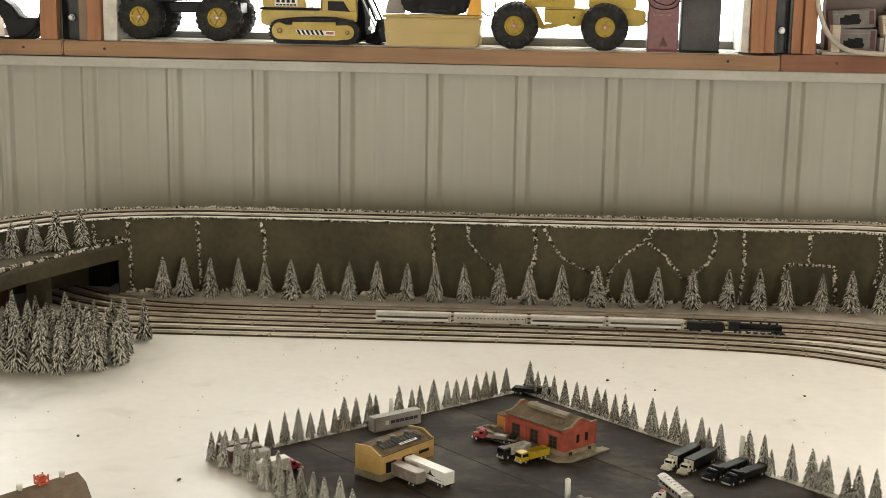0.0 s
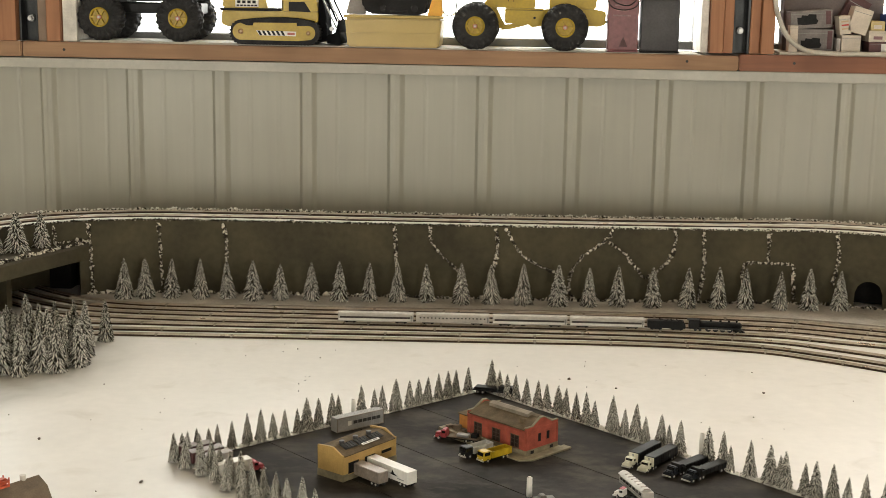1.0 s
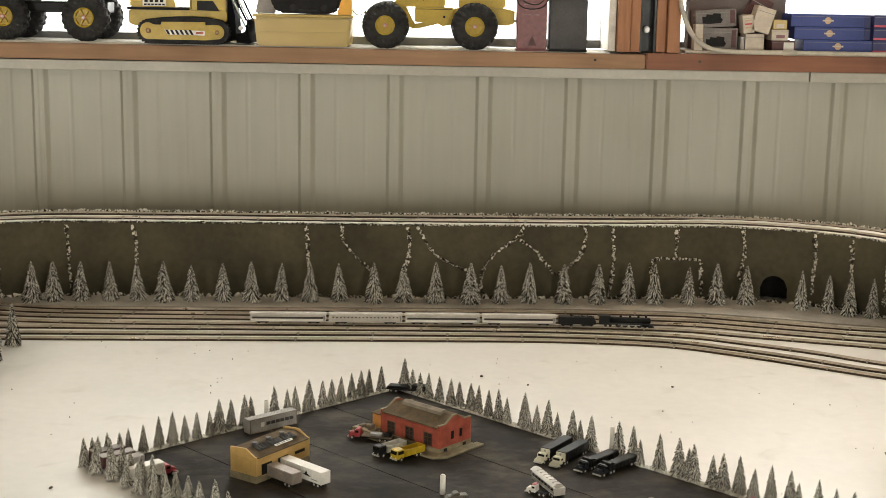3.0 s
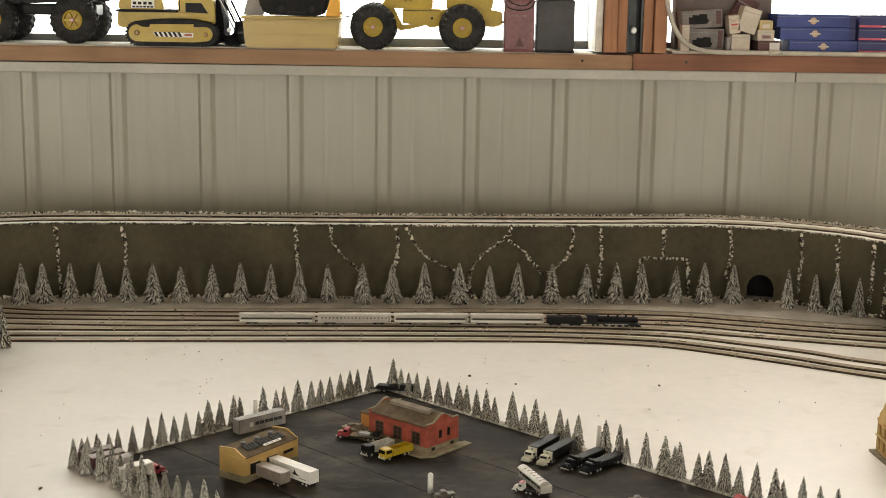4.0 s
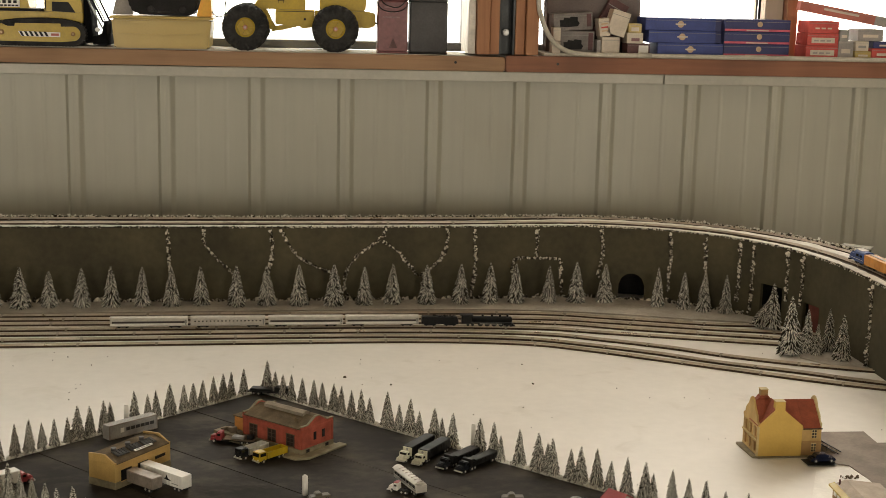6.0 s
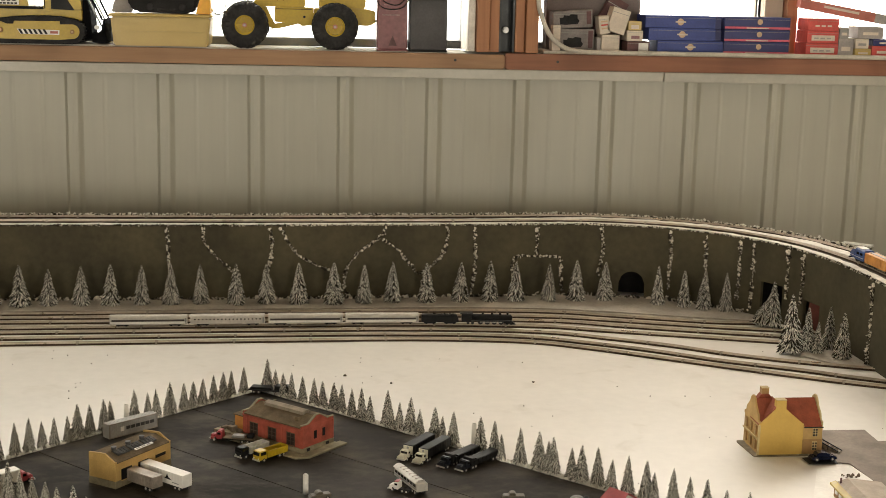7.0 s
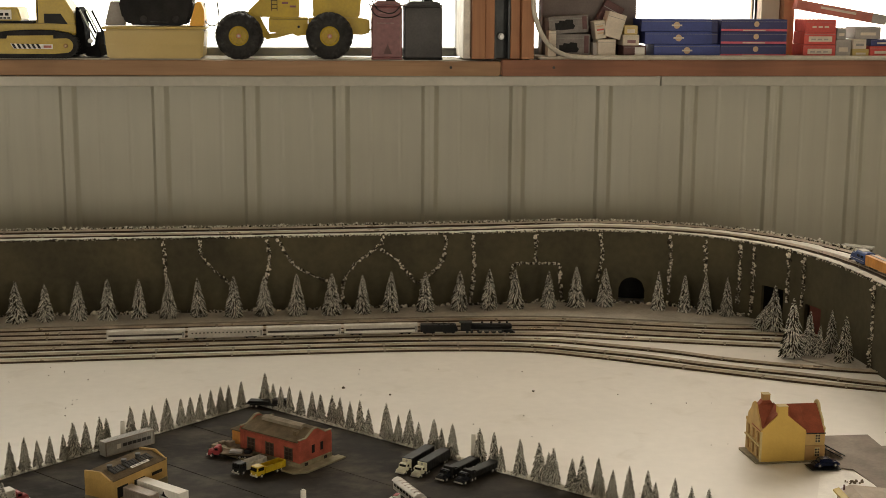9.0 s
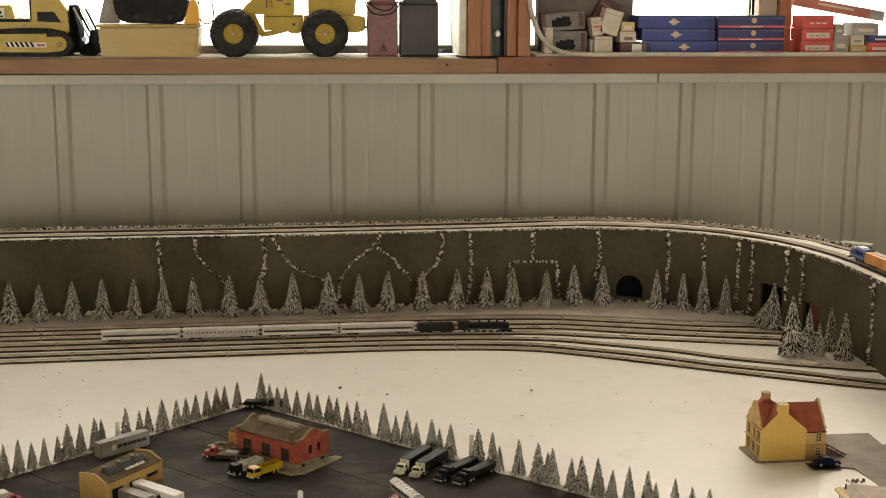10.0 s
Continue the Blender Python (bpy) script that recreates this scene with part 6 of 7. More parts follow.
def coach(x0, x1, striped):
    p, a = at_x((x0 + x1) / 2)
    ln = x1 - x0
    t = thing("model_passenger_coach", pose(p.x, p.y, p.z, 0, 0, a), "silver model passenger coach with dark window band" if striped else "silver fluted model passenger coach with small windows", "train coach", "coaches of the train")
    prof = [(-0.0092, 0.0045), (0.0092, 0.0045), (0.0095, 0.0190), (0.0078, 0.0222), (0.0045, 0.0238), (0, 0.0243), (-0.0045, 0.0238), (-0.0078, 0.0222), (-0.0095, 0.0190)]
    bm = prism(prof, -ln / 2, ln / 2)
    bm.transform(Matrix.Rotation(radians(-90), 4, "Z"))
    part("body", bm, M_SILVER, t)
    for s in (-1, 1):
        y = s * 0.0096
        if striped:
            part("window_band", box(-ln / 2 + 0.004, ln / 2 - 0.006, y - 0.0003, y + 0.0003, 0.0112, 0.0152), M_COACHBAND, t)
            part("side_band", box(-ln / 2 + 0.001, ln / 2 - 0.001, y - 0.0004, y + 0.0004, 0.0062, 0.0105), M_WHITE, t, "white side band")
        else:
            for k in range(18):
                xx = -ln / 2 + 0.008 + (ln - 0.02) * k / 17
                part("window", box(xx, xx + 0.0032, y - 0.0003, y + 0.0003, 0.0135, 0.0158), M_GLASSDARK, t)
        part("door", box(ln / 2 - 0.0052, ln / 2 - 0.0020, y - 0.0004, y + 0.0004, 0.0062, 0.0180), M_GREY, t)
    part("roof_rib", box(-ln / 2 + 0.01, ln / 2 - 0.01, -0.0012, 0.0012, 0.0240, 0.0250), M_SILVER, t)
    for x in (-ln / 2 + 0.026, ln / 2 - 0.026):
        bogie(t, x)
    part("coupler", box(ln / 2, ln / 2 + 0.003, -0.0015, 0.0015, 0.004, 0.006), M_BLACK, t)


for _x0, _x1, _s in ((-0.282, -0.121, True), (-0.115, 0.042, False), (0.049, 0.208, True), (0.214, 0.372, True)):
    coach(_x0, _x1, _s)
p, a = at_x(0.419)
t = thing("model_tender", pose(p.x, p.y, p.z, 0, 0, a), "black model coal tender", "train tender")
part("tank", loft_body(-0.040, 0.040, 0.0092, 0.0048, 0.0205, 0.004, 0.0, 0.001), M_BLACK, t)
_g = bmesh.new()
for _k in range(40):
    stones(_g, Vector((_r.uniform(-0.015, 0.033), _r.uniform(-0.007, 0.007), 0.0205)), _r.uniform(0.0012, 0.0022), _r)
tagged(part("coal_load", _g, M_BLACK, t), kind="stuff")
for _x in (-0.022, 0.022):
    bogie(t, _x)
p, a = at_x(0.522)
t = thing("model_steam_locomotive", pose(p.x, p.y, p.z, 0, 0, a), "black model steam locomotive with long boiler", "locomotive")
part("boiler", cyl((-0.034, 0, 0.0145), (0.052, 0, 0.0145), 0.0078, 0.0072, n=20, bevel=0.0006), M_BLACK, t)
part("smokebox_door", cyl((0.052, 0, 0.0145), (0.0545, 0, 0.0145), 0.0058, 0.004, n=18), M_STEEL, t)
part("cab", box(-0.056, -0.034, -0.0092, 0.0092, 0.0055, 0.0235, 0.0008), M_BLACK, t)
part("cab_roof", box(-0.060, -0.032, -0.0098, 0.0098, 0.0237, 0.0250, 0.0005), M_BLACK, t)
part("running_board", box(-0.036, 0.054, -0.0094, 0.0094, 0.0085, 0.0095), M_STEEL, t)
part("chimney", cyl((0.044, 0, 0.0205), (0.044, 0, 0.0262), 0.0020, 0.0026, n=12), M_BLACK, t)
for _x in (0.028, 0.010, -0.010):
    part("steam_dome", cyl((_x, 0, 0.0200), (_x, 0, 0.0250), 0.0032, 0.0022, n=12), M_BLACK, t)
for _s in (-1, 1):
    for _x in (0.030, 0.015, 0.0, -0.015):
        part("driving_wheel", cyl((_x, _s * 0.0046, 0.0062), (_x, _s * 0.0064, 0.0062), 0.0062, n=16), M_STEEL, t)
    part("side_rod", box(-0.016, 0.032, _s * 0.0070 - 0.0004, _s * 0.0070 + 0.0004, 0.0050, 0.0062), M_SILVER, t, "bright side rod")
    part("cylinder", cyl((0.036, _s * 0.0075, 0.0060), (0.050, _s * 0.0075, 0.0060), 0.0032, n=12), M_BLACK, t)
    for _x in (0.043, 0.052, -0.032, -0.042):
        part("wheel", cyl((_x, _s * 0.0046, 0.0032), (_x, _s * 0.0058, 0.0032), 0.0032, n=12), M_STEEL, t)
part("pilot", prism([(0.054, 0.001), (0.062, 0.001), (0.054, 0.0075)], -0.007, 0.007), M_BLACK, t)

# diesel on the upper track at the curve
_up = offset_line(MID, -0.048)
_q = min(range(len(_up)), key=lambda i: (_up[i] - Vector((1.298, 2.050, 0))).length if _up[i].x > 0 else 9)
_d = (_up[_q + 1] - _up[_q - 1]).normalized()
_ang = math.degrees(math.atan2(-_d.y, -_d.x))
t = thing("model_diesel_locomotive", pose(_up[_q].x, _up[_q].y, DECK + 0.0127, 0, 0, _ang), "blue model diesel locomotive with white frosted roof", "locomotive")
prof = [(-0.0092, 0.0045), (0.0092, 0.0045), (0.0094, 0.0175), (0.0080, 0.0212), (0.0050, 0.0228), (-0.0050, 0.0228), (-0.0080, 0.0212), (-0.0094, 0.0175)]
bm = prism(prof, 0.016, 0.050, bevel=0.0005)
bm.transform(Matrix.Rotation(radians(-90), 4, "Z"))
part("cab", bm, M_LOCOBLUE, t)
part("nose", loft_body(0.0502, 0.070, 0.0086, 0.0045, 0.0180, 0.007, 0, 0.0020), M_LOCOBLUE, t)
part("frosted_roof", box(0.030, 0.050, -0.0062, 0.0062, 0.0229, 0.0238, 0.0004), M_WHITE, t, "white frosted roof")
part("nose_frost", box(0.0515, 0.0610, -0.0050, 0.0050, 0.0178, 0.0186, 0.0004), M_WHITE, t, "white frost on the nose")
part("windscreen", box(0.0496, 0.0508, -0.0068, 0.0068, 0.0170, 0.0208), M_GLASSDARK, t)
for _s in (-1, 1):
    for _x in (0.022, 0.034):
        part("side_window", box(_x, _x + 0.008, _s * 0.0094 - 0.0004, _s * 0.0094 + 0.0004, 0.0135, 0.0172), M_GLASSDARK, t)
    part("handrail", box(0.018, 0.066, _s * 0.0099 - 0.0002, _s * 0.0099 + 0.0002, 0.0092, 0.0097), M_WHITE, t)
part("headlight", cyl((0.0695, 0, 0.0125), (0.0712, 0, 0.0125), 0.0016, n=12), M_WHITE, t)
part("number_plate", box(0.0700, 0.0706, -0.0035, 0.0035, 0.0060, 0.0080), M_WHITE, t)
part("pilot", box(0.0700, 0.0722, -0.0085, 0.0085, 0.0020, 0.0046, 0.0004), M_BLACK, t)
bogie(t, 0.040)
t.scale = (1.3, 1.3, 1.3)
t = thing("model_boxcar", pose(_up[_q].x, _up[_q].y, DECK + 0.0127, 0, 0, _ang), "orange model boxcar coupled to the blue locomotive", "train car")
part("body", box(-0.085, 0.0150, -0.0092, 0.0092, 0.0045, 0.0205, 0.0006), M_ORANGE, t)
part("roof_walk", box(-0.083, 0.013, -0.0030, 0.0030, 0.0207, 0.0214), M_DULL, t)
_rb = bmesh.new()
for _k in range(12):
    for _s in (-1, 1):
        box(-0.083 + _k * 0.0086, -0.0822 + _k * 0.0086, _s * 0.0092 - 0.0004, _s * 0.0092 + 0.0004, 0.0050, 0.0202, bm=_rb)
part("side_ribs", _rb, M_ORANGE, t)
for _x in (-0.062, -0.006):
    bogie(t, _x)
part("coupler", box(0.0150, 0.0160, -0.0012, 0.0012, 0.0046, 0.0064), M_BLACK, t)
t.scale = (1.3, 1.3, 1.3)
M_FROST = material("thin_frost_on_green", (0.50, 0.49, 0.43), 0.8, vary=0.2, scale=60)
t = thing("snowy_shelter", pose(1.376, 2.352, DECK - 0.012, 0, 0, -40), "low dark shelter with a snow-covered roof", "shelter")
part("body", box(-0.03, 0.03, -0.012, 0.012, -0.1579, 0.010, 0.001), M_GREYWALL, t)
part("roof", box(-0.034, 0.034, -0.015, 0.015, 0.0102, 0.0150, 0.0015), M_FROST, t, "snow-covered roof")

# ---- toys and boxes on the sill ----
SZ = SILL_TOP


M_PALERED = material("faded_red_card", (0.52, 0.16, 0.12), 0.55, vary=0.12, scale=25)
M_COAL = material("coal_black_enamel", (0.008, 0.008, 0.009), 0.9, spec=0.04, vary=0.2, scale=30)
M_MATTBLACK = material("matt_black_plastic", (0.022, 0.021, 0.021), 0.7, spec=0.2, vary=0.2, scale=30)
M_AMBER = material("amber_plastic", (0.85, 0.42, 0.02), 0.4, vary=0.06, scale=20)
M_HUB = material("red_hub", (0.55, 0.22, 0.16), 0.4, vary=0.1, scale=60)


def toy_tyre(parent, x, y, z, r, w, spokes=6):
    """A fat lugged tyre with a yellow spoked rim; its outer side faces -y."""
    bm = bmesh.new()
    n = 84
    prof = [(-w * 0.46, r * 0.42), (-w * 0.50, r * 0.58), (-w * 0.50, r * 0.80), (-w * 0.45, r * 0.90), (-w * 0.34, r * 0.97), (-w * 0.03, r), (w * 0.03, r), (w * 0.34, r * 0.97), (w * 0.45, r * 0.90), (w * 0.50, r * 0.80), (w * 0.50, r * 0.42)]
    rings = []
    for k in range(n):
        a = 2 * math.pi * k / n
        row = []
        for i, (yy, rr) in enumerate(prof):
            step = (k + (2 if i > 5 else 0)) % 4 < 2
            lug = (0.028 if step else -0.022) if 3 <= i <= 7 else 0.0
            if i in (2, 8):
                yy *= 1.04 if step else 0.95
            row.append(bm.verts.new((math.cos(a) * rr * (1 + lug), yy, math.sin(a) * rr * (1 + lug))))
        rings.append(row)
    for k in range(n):
        u, v = rings[k], rings[(k + 1) % n]
        for i in range(len(prof) - 1):
            bm.faces.new((u[i], v[i], v[i + 1], u[i + 1]))
    bmesh.ops.recalc_face_normals(bm, faces=bm.faces[:])
    t = part("tyre", bm, M_RUBBER, parent)
    t.location = (x, y, z)
    rim = cyl((0, -w * 0.30, 0), (0, w * 0.45, 0), r * 0.43, n=32)
    for k in range(spokes):
        a = 2 * math.pi * k / spokes
        b = box(r * 0.10, r * 0.36, -w * 0.44, -w * 0.30, -r * 0.05, r * 0.05, 0.0008)
        b.transform(Matrix.Rotation(a, 4, "Y"))
        join(rim, b)
    ringb = bmesh.new()
    m = 32
    rr = []
    for k in range(m):
        a = 2 * math.pi * k / m
        rr.append([ringb.verts.new((math.cos(a) * q * r, yy * w, math.sin(a) * q * r)) for q, yy in ((0.34, -0.30), (0.355, -0.47), (0.42, -0.50), (0.445, -0.30))])
    for k in range(m):
        u, v = rr[k], rr[(k + 1) % m]
        for i in range(3):
            ringb.faces.new((u[i], v[i], v[i + 1], u[i + 1]))
    bmesh.ops.recalc_face_normals(ringb, faces=ringb.faces[:])
    join(rim, ringb)
    rb = part("rim", rim, M_YELLOW, t, "yellow spoked rim")
    cap = part("hub_cap", cyl((0, -w * 0.52, 0), (0, -w * 0.40, 0), r * 0.10, n=16, bevel=0.001), M_HUB, t, "reddish hub cap")
    part("axle_end", cyl((0, -w * 0.55, 0), (0, -w * 0.521, 0), r * 0.05, n=12), M_BOLT, cap)


# dump truck: black body, yellow rims
t = thing("toy_dump_truck", pose(-0.8985, 2.968, SZ + shim_z(-0.885)), "large toy dump truck with black body and yellow rims", "toy truck", "toy machines on the sill")
for _y in (0.0, 0.150):
    for _x in (-0.103, 0.103):
        toy_tyre(t, _x, _y, 0.060, 0.060, 0.052)
for _x in (-0.103, 0.103):
    part("axle", cyl((_x, 0.02, 0.06), (_x, 0.14, 0.06), 0.008, n=12), M_BLACK, t)
part("chassis", box(-0.155, 0.150, 0.040, 0.115, 0.070, 0.098, 0.004), M_BLACK, t)
part("fender", loft_body(-0.185, -0.030, 0.075, 0.099, 0.130, 0.01, 0.01, 0.005), M_BLACK, t).location = (0, 0.075, 0)
part("dump_bed", prism([(-0.020, 0.100), (0.150, 0.106), (0.205, 0.150), (0.190, 0.185), (-0.050, 0.185), (-0.040, 0.120)], -0.015, 0.165, bevel=0.003), M_BLACK, t)
part("cab", loft_body(-0.180, -0.080, 0.060, 0.131, 0.205, 0.012, 0.02, 0.005), M_YELLOW, t).location = (0, 0.075, 0)
part("tail_hose", tube(curve_points([Vector(p) for p in ((0.150, 0.0, 0.115), (0.185, -0.012, 0.110), (0.215, -0.010, 0.118), (0.235, 0.0, 0.105))], 0.008), 0.004), M_BLACK, t)

# bulldozer
t = thing("toy_bulldozer", pose(-0.5355, 3.005, SZ + shim_z(-0.54)), "yellow toy bulldozer with black rubber tracks", "toy bulldozer", "toy machines on the sill")


def arc(cx, cz, rad, a0, a1, n=12):
    return [(cx + rad * math.cos(radians(a0 + (a1 - a0) * k / n)), cz + rad * math.sin(radians(a0 + (a1 - a0) * k / n))) for k in range(n + 1)]


# the belt rides up over the carrier rollers; the plate carries a tab between two notches
BELT = arc(-0.0905, 0.0310, 0.0285, 100, 270) + arc(0.083, 0.0310, 0.0290, -90, 80) + [(0.055, 0.0655), (0.020, 0.0668), (-0.020, 0.0662), (-0.055, 0.0640)]
PLATE = arc(-0.0905, 0.0325, 0.0215, 90, 262) + [(0.055, 0.0104)] + arc(0.083, 0.0310, 0.0180, -75, 90) + [(0.0535, 0.0480), (0.0535, 0.0560), (-0.0575, 0.0552), (-0.0590, 0.0478), (-0.0755, 0.0478)]
_lb = box(-0.0022, 0.0022, -0.0235, 0.0235, -0.0006, 0.0026)
LUG = bpy.data.meshes.new("track_lug")
_lb.to_mesh(LUG)
_lb.free()
LUG.materials.append(M_RUBBER)
for _y in (-0.060, 0.060):
    belt = part("rubber_track", prism(BELT, _y - 0.022, _y + 0.022), M_RUBBER, t, "black rubber track")
    acc, nxt = 0.0, 0.002
    for (ax, az), (bx, bz) in zip(BELT, BELT[1:] + BELT[:1]):
        d = math.hypot(bx - ax, bz - az)
        while nxt <= acc + d:
            f = (nxt - acc) / d
            lug = new("track_lug", LUG)
            lug.parent = belt
            lug.matrix_local = pose(ax + (bx - ax) * f, _y, az + (bz - az) * f, 0, 180 - math.degrees(math.atan2(bz - az, bx - ax)), 0)
            nxt += 0.0082
        acc += d
    out = -1 if _y < 0 else 1
    pl = part("side_plate", prism(PLATE, min(_y + out * 0.0226, _y + out * 0.0262), max(_y + out * 0.0226, _y + out * 0.0262), bevel=0.0008), M_YELLOW, t, "yellow side plate")
    if _y < 0:
        part("pressed_panel", prism([(-0.066, 0.0240), (-0.056, 0.0175), (0.060, 0.0175), (0.068, 0.0280), (0.060, 0.0395), (-0.056, 0.0395)], _y - 0.0272, _y - 0.0263, bevel=0.0004), M_YELLOW, pl)
        for _x, _z, _q in ((-0.0905, 0.0330, 0.0070), (0.0835, 0.0305, 0.0056)):
            part("wheel_boss", cyl((_x, _y - 0.0290, _z), (_x, _y - 0.0263, _z), _q, n=18, bevel=0.0008), M_HOUSEBROWN, pl, "dark recessed wheel boss")
            part("axle_cap", cyl((_x, _y - 0.0315, _z), (_x, _y - 0.0291, _z), _q * 0.45, n=12, bevel=0.0006), M_GOLD, pl)
        part("decal", prism([(-0.0505, 0.0360), (0.0525, 0.0340), (0.0520, 0.0225), (-0.0420, 0.0235)], _y - 0.0277, _y - 0.0273), M_WHITE, pl, "white decal with black slanted stripes")
        for k in range(6):
            part("stripe", prism([(-0.0475 + k * 0.0118, 0.0356), (-0.0412 + k * 0.0118, 0.0355), (-0.0348 + k * 0.0118, 0.0237), (-0.0410 + k * 0.0118, 0.0238)], _y - 0.0281, _y - 0.0278), M_BLACK, pl)
        part("label_bar", box(0.0300, 0.0490, _y - 0.0281, _y - 0.0278, 0.0255, 0.0315), M_PALERED, pl)
part("frame", box(-0.100, 0.110, -0.036, 0.036, 0.022, 0.064, 0.003), M_BLACK, t)
hull = part("hull", prism([(-0.146, 0.050), (-0.132, 0.044), (0.090, 0.044), (0.104, 0.060), (0.104, 0.0838), (-0.146, 0.0838)], -0.058, 0.058, bevel=0.002), M_YELLOW, t)
part("side_ledge", box(-0.149, 0.0050, -0.0625, 0.0625, 0.0842, 0.0905, 0.001), M_MATTBLACK, t, "black ledge below the engine hood")
hood = part("engine_hood", prism([(-0.143, 0.0909), (-0.0260, 0.0909), (-0.0345, 0.1240), (-0.1300, 0.1240), (-0.143, 0.1120)], -0.056, 0.056, bevel=0.0025), M_YELLOW, t)
part("hood_decal", box(-0.1100, -0.0500, -0.0572, -0.0562, 0.0940, 0.1180, 0.0003), M_WHITE, hood, "white decal with unreadable dark bars")
for k in range(6):
    part("letter_bar", box(-0.1065 + k * 0.0092, -0.0995 + k * 0.0092, -0.0578, -0.0574, 0.0955, 0.0995), M_BLACK, hood)
for k in range(4):
    part("letter_bar", box(-0.1050 + k * 0.0132, -0.0965 + k * 0.0132, -0.0578, -0.0574, 0.1030, 0.1100), M_BLACK, hood)
cabp = part("cab", prism([(0.0090, 0.0842), (0.1036, 0.0842), (0.1000, 0.1120), (0.0780, 0.1480), (0.0090, 0.1480)], -0.056, 0.056, bevel=0.002), M_YELLOW, t)
part("cab_window", prism([(0.0285, 0.0855), (0.0860, 0.0825), (0.0690, 0.1085), (0.0285, 0.1085)], -0.0572, -0.0563), M_BLACK, cabp, "black window opening")
part("cab_post", box(0.0120, 0.0142, -0.0575, -0.0563, 0.0870, 0.1450, 0.0004), M_MATTBLACK, cabp)
part("front_guard", prism([(0.1045, 0.022), (0.1260, 0.022), (0.1230, 0.075), (0.1130, 0.125), (0.1045, 0.125)], -0.050, 0.050, bevel=0.002), M_COAL, t, "black radiator guard")
blade = part("blade", prism([(0.128, 0.0045), (0.162, 0.0025), (0.1655, 0.0050), (0.1590, 0.0300), (0.1600, 0.0630), (0.1560, 0.0640), (0.1500, 0.0340), (0.1280, 0.0220)], -0.062, 0.080, bevel=0.001), M_COAL, t, "black dozer blade")
for _y in (-0.030, 0.030):
    part("push_arm", box(0.100, 0.152, _y - 0.006, _y + 0.006, 0.010, 0.026, 0.002), M_COAL, t)
    part("lift_rod", cyl((0.1150, _y * 1.7, 0.1180), (0.1510, _y * 1.7, 0.0440), 0.0022, n=10), M_BOLT, t, "bright lift rod")
    part("lift_cylinder", cyl((0.1280, _y * 1.95, 0.1150), (0.1540, _y * 1.95, 0.0600), 0.0028, n=10), M_COAL, t)
part("blade_pivot", cyl((0.1400, -0.066, 0.0420), (0.1400, -0.058, 0.0420), 0.0060, n=14, bevel=0.001), M_BOLT, blade, "bright pivot pin")

# yellow storage box with odds and ends
t = thing("storage_box", pose(-0.237, 3.01, SZ + shim_z(-0.237)), "yellow plastic storage box with a rim", "box")
bx = prism([(-0.117, 0), (0.117, 0), (0.124, 0.072), (-0.124, 0.072)], -0.075, 0.075, bevel=0.004)
part("body", bx, M_YELLOW_BOX, t)
part("rim", box(-0.128, 0.128, -0.080, 0.080, 0.0725, 0.080, 0.003), M_YELLOW_BOX, t)
part("seam", box(-0.121, 0.121, -0.0775, -0.0745, 0.034, 0.036), M_YELLOW_BOX, t)
t = thing("black_toy_bucket", pose(-0.229, 3.0, SZ + 0.0810 + shim_z(-0.237)), "black plastic toy part lying on a storage box", "toy part")
part("shell", prism([(-0.096, 0.060), (-0.088, 0.018), (-0.070, 0.002), (0.060, 0.0), (0.078, 0.010), (0.090, 0.060), (0.07, 0.10), (-0.07, 0.10)], -0.05, 0.05, bevel=0.006), M_MATTBLACK, t)
for _x in (-0.035, 0.045):
    part("boss", cyl((_x, -0.056, 0.016), (_x, -0.049, 0.016), 0.009, n=16, bevel=0.001), M_RUBBER, t)
part("slot", box(-0.018, 0.028, -0.0535, -0.049, 0.006, 0.012, 0.002), M_RUBBER, t)
t = thing("yellow_toy_scoop", pose(-0.125, 2.99, SZ + 0.0810 + shim_z(-0.237)), "bright yellow toy scoop on a storage box", "toy part")
part("scoop", prism([(-0.026, 0.0), (0.012, 0.0), (0.012, 0.040), (0.004, 0.060), (-0.008, 0.060)], -0.05, 0.05, bevel=0.002), M_AMBER, t)
t = thing("grey_lid", pose(-0.340, 3.0, SZ + 0.0810 + shim_z(-0.237)), "pale translucent plastic lid leaning on a box", "lid")
part("lid", prism([(-0.026, 0.0), (0.026, 0.0), (0.020, 0.060), (-0.010, 0.060)], -0.01, 0.02, bevel=0.002), M_GREYCARD, t)

# wheel loader
t = thing("toy_wheel_loader", pose(0.086, 2.955, SZ + shim_z(0.0)), "yellow toy wheel loader with big black tyres", "toy loader", "toy machines on the sill")
for _y in (0.0, 0.150):
    for _x in (-0.114, 0.114):
        toy_tyre(t, _x, _y, 0.058, 0.0585, 0.050)
for _x in (-0.114, 0.114):
    part("axle", cyl((_x, 0.02, 0.058), (_x, 0.13, 0.058), 0.008, n=12), M_BLACK, t)
part("front_body", prism([(-0.062, 0.104), (0.038, 0.104), (0.038, 0.190), (-0.034, 0.190), (-0.058, 0.152), (-0.092, 0.120), (-0.092, 0.106)], 0.035, 0.118, bevel=0.002), M_YELLOW, t)
part("front_arm", prism([(-0.112, 0.098), (-0.050, 0.050), (-0.036, 0.054), (-0.046, 0.070), (-0.062, 0.1035), (-0.092, 0.1055)], 0.046, 0.108, bevel=0.0015), M_YELLOW, t)
part("chassis", prism([(-0.040, 0.066), (0.022, 0.062), (0.030, 0.056), (0.060, 0.060), (0.060, 0.1035), (-0.040, 0.1035)], 0.030, 0.122, bevel=0.0015), M_YELLOW, t)
